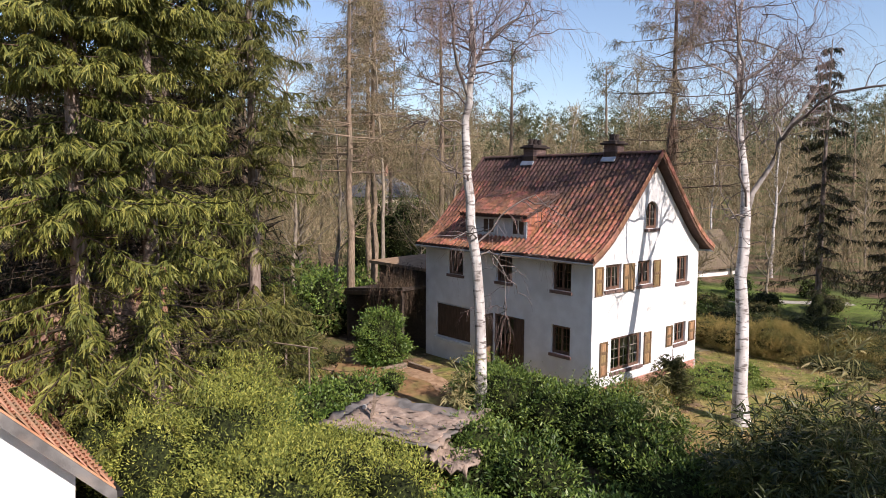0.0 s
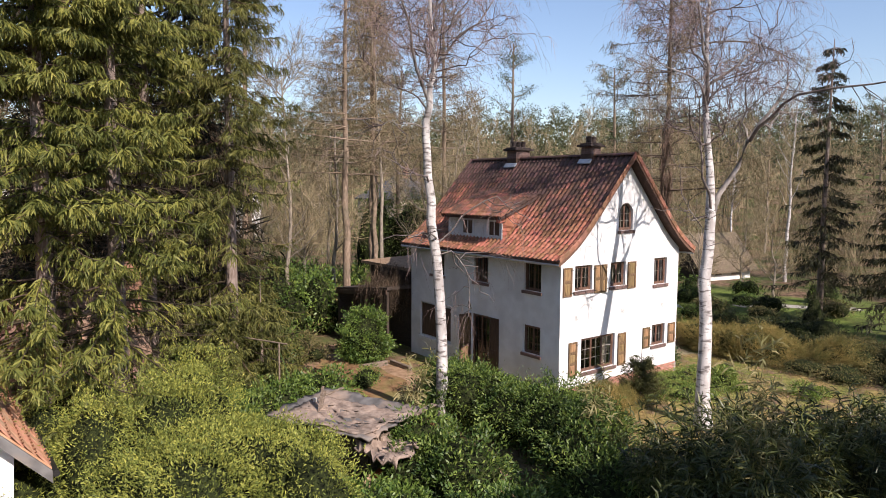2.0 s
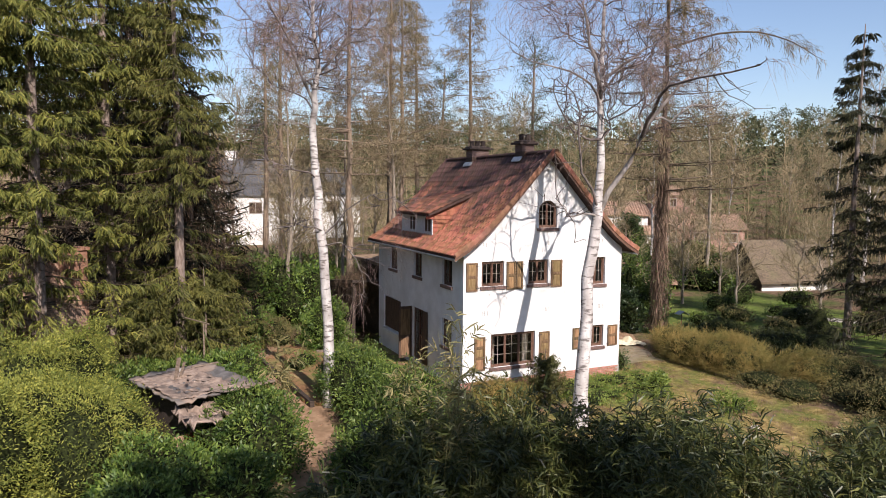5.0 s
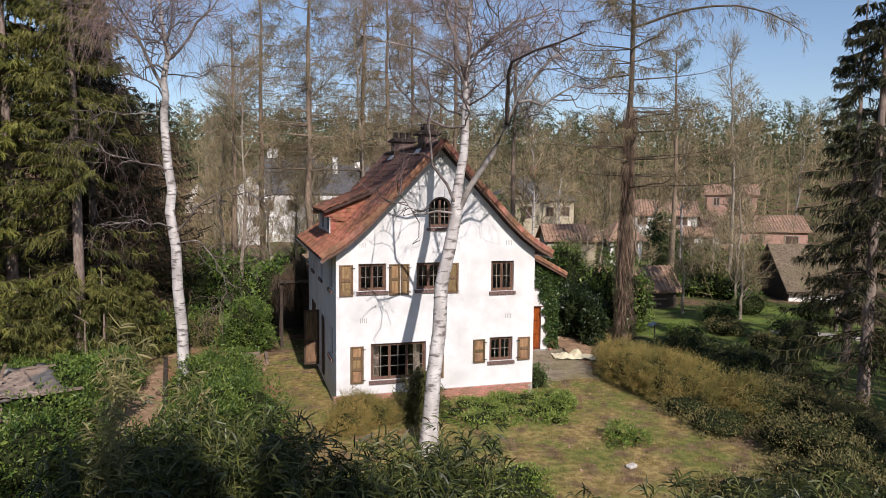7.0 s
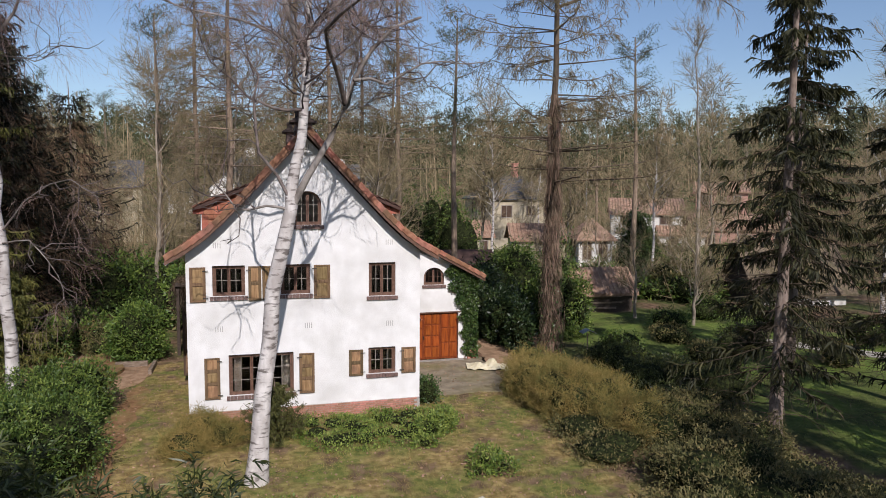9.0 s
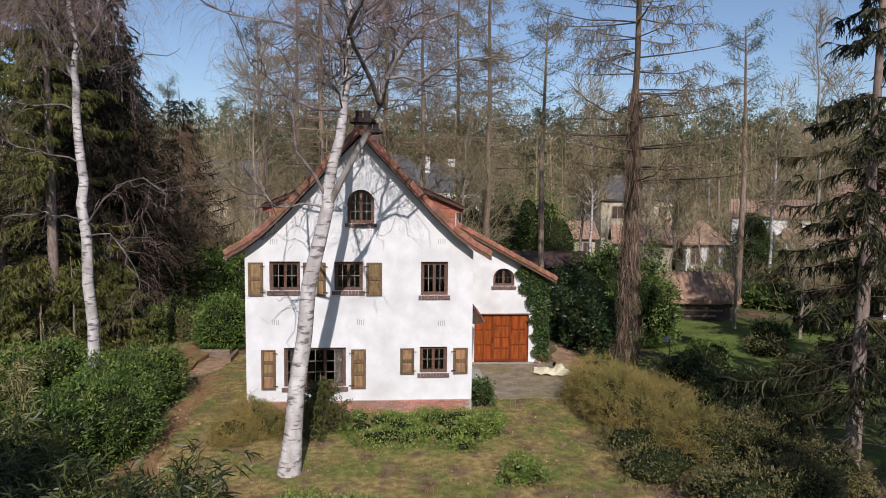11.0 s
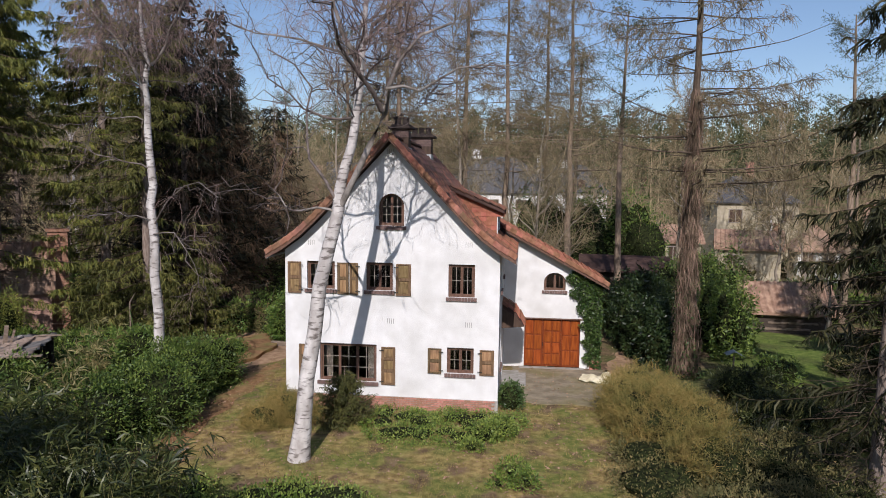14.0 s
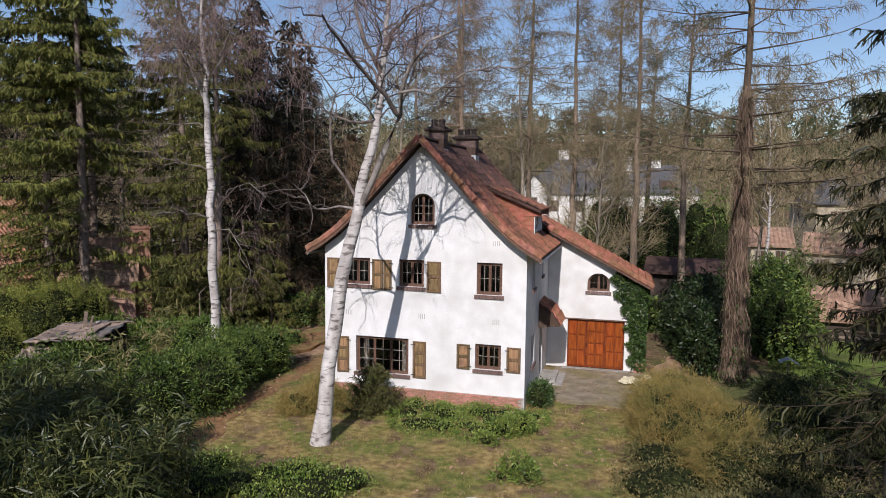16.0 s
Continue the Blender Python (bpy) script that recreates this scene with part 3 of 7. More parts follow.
RIGHT = [(1.5, 2.25, 4.1, 5.2), (4.3, 4.75, 4.3, 5.2), (1.6, 2.4, 1.2, 2.3), (4.0, 4.9, 0.15, 2.25)]
holes = Geo()
for y0, y1, z0, z1 in RIGHT:
    holes.box(HX - 0.8, HX + 0.5, y0, y1, z0, z1)
child("wall", cut(Geo().box(HX - 0.32, HX, 0.32, WALL_Y1, -0.3, wall_top).mesh("wall"), holes), "plaster", house)
child("wall", Geo().prism(front_poly, WALL_Y1, WALL_Y1 + 0.32).mesh("wall"), "plaster", house)
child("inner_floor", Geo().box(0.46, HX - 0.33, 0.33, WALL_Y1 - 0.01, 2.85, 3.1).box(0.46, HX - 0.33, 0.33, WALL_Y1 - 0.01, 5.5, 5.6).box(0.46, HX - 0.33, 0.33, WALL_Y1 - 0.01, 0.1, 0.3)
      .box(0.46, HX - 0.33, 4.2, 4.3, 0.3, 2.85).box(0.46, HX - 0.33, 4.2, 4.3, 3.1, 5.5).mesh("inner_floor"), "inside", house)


def window(box, wall, depth=0.1, cols=2, rows=3, sashes=2, arch=0.0, sill=True, bar="frame", body="frame", parent=None, sillmat="sill"):
    """A window in the opening box = (u0, u1, z0, z1) of a wall: 'front' (faces -y at y = 0), or a number pair (axis, place, facing)."""
    axis, place, face = wall
    u0, u1, z0, z1 = box
    par = parent or house

    def put(g, a0, a1, d0, d1, c0, c1):
        # d runs from the outer face inwards
        q0, q1 = sorted((place - face * d0, place - face * d1))
        return g.box(a0, a1, q0, q1, c0, c1) if axis == "y" else g.box(q0, q1, a0, a1, c0, c1)

    g, t = Geo(), 0.065
    if arch:
        outer, inner = arch_poly(u0, u1, z0, z1, arch), arch_poly(u0 + t, u1 - t, z0 + t, z1 - t, arch - t * 0.6)
        n = len(outer)
        q0, q1 = sorted((place - face * depth, place - face * (depth + 0.07)))
        for i in range(n):
            j = (i + 1) % n
            g.prism([outer[i], outer[j], inner[j], inner[i]], q0, q1, axis)
    else:
        for a0, a1, c0, c1 in ((u0, u0 + t, z0, z1), (u1 - t, u1, z0, z1), (u0 + t, u1 - t, z0, z0 + t), (u0 + t, u1 - t, z1 - t, z1)):
            put(g, a0, a1, depth, depth + 0.08, c0, c1)
    frame_ob = child("window", g.mesh("window"), body, par)
    w = (u1 - u0 - 2 * t) / sashes
    for s in range(sashes):
        a0, a1 = u0 + t + s * w + 0.003, u0 + t + (s + 1) * w - 0.003
        sg, b = Geo(), 0.045
        top = z1 - t - (arch * 0.13 if arch else 0)
        for c in ((a0, a0 + b, z0 + t, top), (a1 - b, a1, z0 + t, top), (a0 + b, a1 - b, z0 + t, z0 + t + b)):
            put(sg, c[0], c[1], depth + 0.012, depth + 0.062, c[2], c[3])
        if not arch:
            put(sg, a0 + b, a1 - b, depth + 0.012, depth + 0.062, top - b, top)
        child("sash", sg.mesh("sash"), body, frame_ob)
        bg = Geo()
        for i in range(1, cols):
            x = a0 + b + (a1 - a0 - 2 * b) * i / cols
            put(bg, x - 0.008, x + 0.008, depth + 0.018, depth + 0.05, z0 + t + b, top - b)
        for i in range(1, rows):
            z = z0 + t + b + (top - z0 - t - 2 * b) * i / rows
            put(bg, a0 + b, a1 - b, depth + 0.02, depth + 0.048, z - 0.008, z + 0.008)
        tagged(child("glazing_bar", bg.mesh("glazing_bar"), bar, frame_ob, "thin glazing bars"), kind="stuff")
    pg = Geo()
    if arch:
        inner = arch_poly(u0 + t * 0.8, u1 - t * 0.8, z0 + t * 0.8, z1 - t * 0.8, arch - t * 0.5)
        q0, q1 = sorted((place - face * (depth + 0.03), place - face * (depth + 0.036)))
        pg.prism(inner, q0, q1, axis)
    else:
        put(pg, u0 + t * 0.8, u1 - t * 0.8, depth + 0.03, depth + 0.036, z0 + t * 0.8, z1 - t * 0.8)
    child("pane", pg.mesh("pane"), "glass", frame_ob, "dark reflecting window glass")
    if sill:
        n = max(4, round((u1 - u0 + 0.16) / 0.11))
        for i in range(n):
            a0 = u0 - 0.08 + (u1 - u0 + 0.16) * i / n
            child("sill_tile", put(Geo(), a0 + 0.004, a0 + (u1 - u0 + 0.16) / n - 0.004, -0.07, depth - 0.002, z0 - 0.13, z0 - 0.004).mesh("sill_tile", 0.006), sillmat, frame_ob)
    return frame_ob


FRONT, LEFT, RIGHTW = ("y", 0.0, -1), ("x", X0, -1), ("x", HX, 1)
for b in (UP_A, UP_B, UP_C, LOW_B):
    window(b, FRONT, cols=2, rows=2, bar="muntin")
window(LOW_A, FRONT, cols=2, rows=3, sashes=3, bar="muntin")
window(ARCH, FRONT, cols=2, rows=3, arch=0.45, bar="muntin")
for b in SIDE:
    window(b, LEFT, cols=2, rows=3)
pict = window(PICT, LEFT, cols=1, rows=1, sashes=2, sill=True, body="framegrey", sillmat="framegrey")
child("roller_blind", Geo().box(X0 + 0.06, X0 + 0.09, 6.82, 9.08, 1.08, 2.6).mesh("roller_blind"), "shutterdark", pict, "dark brown roller blind drawn down")
window(FRENCH, LEFT, cols=2, rows=4, sill=False)
for b in RIGHT[:3]:
    window(b, RIGHTW, cols=1, rows=3, sashes=1 if b[1] - b[0] < 0.6 else 2)
fd = child("front_door", Geo().box(HX - 0.16, HX - 0.1, 4.0, 4.9, 0.15, 2.25).box(HX - 0.1, HX - 0.08, 4.1, 4.8, 0.3, 1.1).box(HX - 0.1, HX - 0.08, 4.1, 4.8, 1.3, 2.1).mesh("front_door", 0.004), "shutterdark", house)
child("door_handle", Geo().box(HX - 0.1, HX - 0.02, 4.08, 4.11, 1.05, 1.08).mesh("door_handle"), "iron", fd)

# curtains behind the wide window
for x0, x1 in ((1.52, 1.75), (3.05, 3.32)):
    n, pts = 14, []
    cg = Geo()
    for i in range(n):
        a, b = x0 + (x1 - x0) * i / n, x0 + (x1 - x0) * (i + 1) / n
        ya, yb = 0.40 + 0.03 * (i % 2), 0.40 + 0.03 * ((i + 1) % 2)
        cg.add([(a, ya, 0.9), (b, yb, 0.9), (b, yb, 2.3), (a, ya, 2.3), (a, ya + 0.01, 0.9), (b, yb + 0.01, 0.9), (b, yb + 0.01, 2.3), (a, ya + 0.01, 2.3)],
               [(0, 1, 2, 3), (7, 6, 5, 4), (0, 4, 5, 1), (3, 2, 6, 7)])
    child("curtain", cg.mesh("curtain"), "curtain", house, "pale pleated curtain")


def shutter(u0, u1, z0, z1, wall, material="shutter", panels=((0.0, 0.5), (0.5, 1.0)), hinge=1):
    """A panelled shutter folded open against the wall, with two hinges."""
    axis, place, face = wall
    g = Geo()

    def put(g, a0, a1, d0, d1, c0, c1):
        q0, q1 = sorted((place + face * d0, place + face * d1))
        return g.box(a0, a1, q0, q1, c0, c1) if axis == "y" else g.box(q0, q1, a0, a1, c0, c1)

    s = 0.075
    put(g, u0, u0 + s, 0.02, 0.062, z0, z1)
    put(g, u1 - s, u1, 0.02, 0.062, z0, z1)
    put(g, u0 + s, u1 - s, 0.024, 0.036, z0, z1)
    for f0, f1 in panels:
        c0, c1 = z0 + (z1 - z0) * f0, z0 + (z1 - z0) * f1
        put(g, u0 + s, u1 - s, 0.021, 0.060, c0, c0 + s * 0.6)
        put(g, u0 + s, u1 - s, 0.021, 0.060, c1 - s * 0.6, c1)
    ob = child("shutter", g.mesh("shutter", 0.004), "shutterframe" if material == "shutter" else material, house, "weathered brown wooden shutter folded open")
    for f0, f1 in panels:
        c0, c1 = z0 + (z1 - z0) * f0 + s * 0.6 + 0.018, z0 + (z1 - z0) * f1 - s * 0.6 - 0.018
        pg = Geo()
        put(pg, u0 + s + 0.016, u1 - s - 0.016, 0.034, 0.044, c0, c1)
        put(pg, u0 + s + 0.05, u1 - s - 0.05, 0.040, 0.056, c0 + 0.035, c1 - 0.035)
        child("panel", pg.mesh("panel", 0.006), material, ob)
    for z in (z0 + 0.12, z1 - 0.12):
        h = Geo()
        e = u1 if hinge > 0 else u0
        put(h, e - 0.09 if hinge > 0 else e - 0.07, e + 0.07 if hinge > 0 else e + 0.09, 0.063, 0.072, z - 0.012, z + 0.012)
        child("hinge", h.mesh("hinge"), "iron", ob)
    return ob


for i, (u0, u1) in enumerate(((0.23, 0.72), (2.03, 2.44), (2.47, 2.78), (4.13, 4.66))):
    shutter(u0, u1, 4.06, 5.18, FRONT, hinge=1 - 2 * (i % 2))
for i, (u0, u1) in enumerate(((0.62, 1.10), (3.62, 4.12))):
    shutter(u0, u1, 0.86, 2.22, FRONT, panels=((0.0, 0.37), (0.37, 0.68), (0.68, 1.0)), hinge=1 - 2 * i)
for i, (u0, u1) in enumerate(((5.28, 5.76), (7.10, 7.60))):
    shutter(u0, u1, 1.34, 2.24, FRONT, hinge=1 - 2 * i)
shutter(3.42, 4.0, 0.3, 2.68, LEFT, "shutterdark", ((0, 0.4), (0.4, 1)), hinge=1)
# the other leaf stands open, square to the wall
leaf = child("shutter", Geo().box(X0 - 0.66, X0 - 0.02, 5.27, 5.31, 0.3, 2.68).mesh("shutter", 0.004), "shutterdark", house, "dark brown shutter standing open square to the wall")
for z0, z1 in ((0.42, 1.22), (1.36, 2.56)):
    child("panel", Geo().box(X0 - 0.57, X0 - 0.11, 5.258, 5.272, z0, z1).mesh("panel", 0.004), "shutterframe", leaf)
for z in (0.6, 2.3):
    child("hinge", Geo().box(X0 - 0.12, X0 - 0.003, 5.262, 5.269, z, z + 0.025).mesh("hinge"), "iron", leaf)

# small vents in the plaster, four slots each
for x, z in ((1.1, 3.15), (3.94, 3.15), (6.69, 3.1), (6.67, 5.9), (3.95, 5.88), (1.08, 5.87), (3.9, 9.05)):
    g = Geo()
    for i in range(4):
        g.box(x - 0.115 + 0.07 * i, x - 0.097 + 0.07 * i, -0.006, 0.02, z - 0.09, z + 0.09)
    child("wall_vent", g.mesh("wall_vent"), "slot", house)

# roof slabs, verge boards, ridge
ROOF_Y0, ROOF_Y1 = -0.42, 10.0


def slab(side):
    top = [(RIDGE_X + side * d, z - 0.05) for d, z in TOP]
    low = [(RIDGE_X + side * d, z - 0.20) for d, z in TOP[::-1]]
    return Geo().prism(top + low, ROOF_Y0 + 0.03, ROOF_Y1 - 0.03).mesh("roof")


roof_l = child("roof", slab(-1), "roofbase", house, "steep roof of weathered red clay pantiles")
roof_r = child("roof", slab(1), "roofbase", house, "steep roof of weathered red clay pantiles")
for side, ro in ((-1, roof_l), (1, roof_r)):
    for y in (ROOF_Y0 - 0.01, ROOF_Y1 - 0.02):
        top = [(RIDGE_X + side * d, z - 0.02) for d, z in TOP]
        low = [(RIDGE_X + side * d, z - 0.24) for d, z in TOP[::-1]]
        child("verge_board", Geo().prism(top + low, y, y + 0.035).mesh("verge_board"), "frame", ro, "dark brown verge board")
    x = RIDGE_X + side * 4.34
    child("gutter", Geo().cyl((x, ROOF_Y0, 5.36), (x, ROOF_Y1, 5.36), 0.06, n=8).mesh("gutter"), "zinc", ro, "dull zinc gutter")

TW, TL = 0.236, 0.335


def tile_mesh():
    """One S-shaped pantile: x across, y up the slope, z out of the roof."""
    xs = np.linspace(-0.125, 0.125, 7)
    zs = 0.026 + 0.030 * np.sin((xs + 0.125) / 0.25 * 2 * math.pi)
    V = [(x, -0.02, z + 0.052) for x, z in zip(xs, zs)] + [(x, TL + 0.02, z - 0.004) for x, z in zip(xs, zs)] + [(x, -0.02, z - 0.004) for x, z in zip(xs, zs)]
    Q = [(i, i + 1, i + 8, i + 7) for i in range(6)] + [(i, i + 14, i + 15, i + 1) for i in range(6)]
    return np.array(V), np.array(Q)


TILE_V, TILE_Q = tile_mesh()
tile_me = quads_mesh("tile", TILE_V, TILE_Q, True)
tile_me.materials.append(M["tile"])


def slope_frames(profile, ridge_x, side, rows_len=TL):
    """Places up a roof's profile at even steps: d, z and the slope there, from the eave upwards."""
    p = np.array(profile[::-1], float)
    seg = np.hypot(*np.diff(p, axis=0).T)
    s = np.concatenate([[0], np.cumsum(seg)])
    out = []
    u = 0.0
    while u < s[-1] - rows_len * 0.4:
        d, z = np.interp(u, s, p[:, 0]), np.interp(u, s, p[:, 1])
        d2, z2 = np.interp(min(u + rows_len, s[-1]), s, p[:, 0]), np.interp(min(u + rows_len, s[-1]), s, p[:, 1])
        up = np.array([side * (d2 - d), 0, z2 - z])
        out.append((ridge_x + side * d, z, up / np.linalg.norm(up)))
        u += rows_len
    return out


LOOSE_TILES = []          # tiles that become objects of their own, at the end


def lay_tiles(profile, ridge_x, side, y0, y1, roof, skip=None, single=None, rng=np.random.default_rng(3), material="tiles"):
    n = int(round((y1 - y0) / TW))
    w = (y1 - y0) / n
    joined = []
    for r, (x, z, up) in enumerate(slope_frames(profile, ridge_x, side)):
        across = np.array([0, -side * 1.0, 0])
        outward = np.cross(across, up)
        for c in range(n):
            y = y0 + (c + 0.5) * w
            if skip and skip(abs(x + up[0] * TL * 0.5 - ridge_x), y):
                continue
            j = rng.normal(0, 1, 3)
            o = np.array([x, y, z]) + outward * (0.004 * j[0] - 0.03) + up * 0.006 * j[1]
            A = np.stack([across + up * 0.012 * j[2], up, outward], 1)
            if single and single(r, y):
                LOOSE_TILES.append((roof, A, o))
            else:
                joined.append(TILE_V @ A.T + o)
    if joined:
        k = len(TILE_V)
        V = np.concatenate(joined)
        Q = np.concatenate([TILE_Q + i * k for i in range(len(joined))])
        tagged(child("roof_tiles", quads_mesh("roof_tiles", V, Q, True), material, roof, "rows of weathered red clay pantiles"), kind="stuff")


DORM_Y0, DORM_Y1, DORM_X, DORM_TOP = 3.6, 7.25, 3.55, 1.55
in_dormer = lambda d, y: DORM_Y0 < y < DORM_Y1 and DORM_TOP + 0.1 < d < DORM_X
lay_tiles(TOP, RIDGE_X, -1, ROOF_Y0, ROOF_Y1, roof_l, in_dormer, lambda r, y: y < 3.6)
DORMR_Y1 = 5.9
lay_tiles(TOP, RIDGE_X, 1, ROOF_Y0, ROOF_Y1, roof_r, lambda d, y: (DORM_Y0 < y < DORMR_Y1 and DORM_TOP + 0.1 < d < DORM_X) or (y > 6.1 and d > 3.3))
rg = Geo()
for i in range(int((ROOF_Y1 - ROOF_Y0) / 0.36)):
    y = ROOF_Y0 + i * 0.36
    n = 8
    ring = [(0.15 * math.cos(math.pi * k / n), 0.11 * math.sin(math.pi * k / n)) for k in range(n + 1)]
    a = [(RIDGE_X + u, y, 9.56 + w * 1.05) for u, w in ring]
    b = [(RIDGE_X + u * 0.93, y + 0.385, 9.56 + w * 0.94) for u, w in ring]
    rg.add(a + b, [(k, k + 1, k + n + 2, k + n + 1) for k in range(n)])
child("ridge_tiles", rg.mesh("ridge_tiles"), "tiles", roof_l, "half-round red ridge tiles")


# tan verge tiles folded over the gable edge
def verge_tiles(profile, ridge_x, side, y, roof, out=-1):
    for x, z, up in slope_frames(profile, ridge_x, side, 0.30):
        nrm = np.cross(np.array([0, -side * 1.0, 0]), up)
        o = np.array([x, y, z]) + nrm * 0.035
        g = Geo()
        pts = []
        for a, lift in ((0.0, 0.030), (0.315, 0.0)):
            for dy, dn in ((-out * 0.17, 0.030), (out * 0.02, 0.045), (out * 0.045, 0.030), (out * 0.045, -0.13)):
                pts.append(o + up * a + np.array([0, dy, 0]) + nrm * (dn + lift))
        low = [q - nrm * 0.02 - np.array([0, out * 0.016, 0]) for q in pts]
        g.add(pts + low, [(0, 1, 5, 4), (1, 2, 6, 5), (2, 3, 7, 6), (8, 12, 13, 9), (9, 13, 14, 10), (10, 14, 15, 11), (0, 8, 9, 1), (1, 9, 10, 2), (2, 10, 11, 3), (3, 11, 15, 7), (4, 5, 13, 12), (5, 6, 14, 13), (6, 7, 15, 14), (0, 4, 12, 8)])
        child("verge_tile", g.mesh("verge_tile"), "vergetile", roof)


verge_tiles(TOP, RIDGE_X, -1, ROOF_Y0, roof_l)
verge_tiles(TOP, RIDGE_X, 1, ROOF_Y0, roof_r)


def dormer(side, y0, y1, roof):
    """A long shed dormer: tile-hung cheeks, a glazed front and a flatter tiled roof."""
    fx = RIDGE_X + side * DORM_X
    zb, zt = roof_top(DORM_X) - 0.02, 6.86
    di, zi = DORM_TOP, roof_top(DORM_TOP)
    do, zo = DORM_X + 0.28, 6.98
    body = child("dormer", Geo().box(min(fx, fx - side * 0.12), max(fx, fx - side * 0.12), y0 + 0.06, y1 - 0.06, zb - 0.1, zt).mesh("dormer"), "framegrey", house, "grey painted shed dormer with tile-hung cheeks")
    for y, s in ((y0, -1), (y1, 1)):
        n = 11
        for i in range(n):
            z = zb + (zi - zb) * i / n
            z2 = zb + (zi - zb) * (i + 1) / n + 0.02
            # from the main roof out to the front or to the dormer's roof
            d_in = float(np.interp(-z2, [-p[1] for p in TOP], [p[0] for p in TOP]))
            d_in2 = float(np.interp(-z, [-p[1] for p in TOP], [p[0] for p in TOP])) + 0.0
            d_out = DORM_X if z2 < zt else max(di, di + (do - di) * (zi - z2) / (zi - zo) - 0.1)
            if d_out - d_in < 0.03:
                continue
            k = max(1, int((d_out - d_in) / 0.17))
            for c in range(k):
                a, b = d_in + (d_out - d_in) * c / k, d_in + (d_out - d_in) * (c + 1) / k - 0.004
                xs = sorted((RIDGE_X + side * a, RIDGE_X + side * b))
                yy = sorted((y, y - s * 0.06))
                if s < 0:
                    child("cheek_tile", Geo().add([(xs[0], y - 0.035, z), (xs[1], y - 0.035, z), (xs[1], y - 0.005, z2), (xs[0], y - 0.005, z2), (xs[0], y + 0.06, z), (xs[1], y + 0.06, z), (xs[1], y + 0.06, z2), (xs[0], y + 0.06, z2)],
                             [(0, 1, 2, 3), (5, 4, 7, 6), (0, 4, 5, 1), (2, 6, 7, 3), (0, 3, 7, 4), (1, 5, 6, 2)]).mesh("cheek_tile"), "cheek", body)
                else:
                    child("cheek_tile", Geo().box(xs[0], xs[1], yy[0], yy[1], z, z2).mesh("cheek_tile"), "cheek", body)
    # the corner board
    for y in (y0 + 0.0, y1 - 0.08):
        child("corner_board", Geo().box(*sorted((fx + side * 0.03, fx - side * 0.06)), y, y + 0.08, zb - 0.05, zt).mesh("corner_board"), "framegrey", body)
    w = y1 - y0
    boxes = [(y0 + 0.12, y0 + 0.12 + 0.75), (y0 + w * 0.52, y0 + w * 0.52 + 0.75)] if w > 3 else [(y0 + 0.2, y0 + 0.95)]
    for a, b in boxes:
        g = Geo()
        q = sorted((fx + side * 0.02, fx - side * 0.05))
        for u0, u1, c0, c1 in ((a, a + 0.06, zb + 0.1, zt - 0.04), (b - 0.06, b, zb + 0.1, zt - 0.04), (a + 0.06, b - 0.06, zb + 0.1, zb + 0.16), (a + 0.06, b - 0.06, zt - 0.1, zt - 0.04), ((a + b) / 2 - 0.03, (a + b) / 2 + 0.03, zb + 0.16, zt - 0.1)):
            g.box(q[0], q[1] + 0.0, u0, u1, c0, c1)
        wf = child("dormer_window", g.mesh("dormer_window"), "framegrey", body)
        q = sorted((fx + side * 0.006, fx + side * 0.012))
        for u0, u1 in ((a + 0.06, (a + b) / 2 - 0.03), ((a + b) / 2 + 0.03, b - 0.06)):
            child("black_pane", Geo().box(q[0], q[1], u0, u1, zb + 0.16, zt - 0.1).mesh("black_pane"), "shutterdark", wf, "dark window glass")
    rs = [(RIDGE_X + side * (di - 0.05), zi + 0.0), (RIDGE_X + side * do, zo), (RIDGE_X + side * do, zo - 0.12), (RIDGE_X + side * (di - 0.05), zi - 0.14)]
    dr = child("dormer_roof", Geo().prism(rs, y0 - 0.22, y1 + 0.22).mesh("dormer_roof"), "roofbase", body)
    lay_tiles([(di - 0.1, zi + 0.07), (do + 0.03, zo + 0.05)], RIDGE_X, side, y0 - 0.25, y1 + 0.25, body)
    return body


dormer(-1, DORM_Y0, DORM_Y1, roof_l)
dormer(1, DORM_Y0, DORMR_Y1, roof_r)


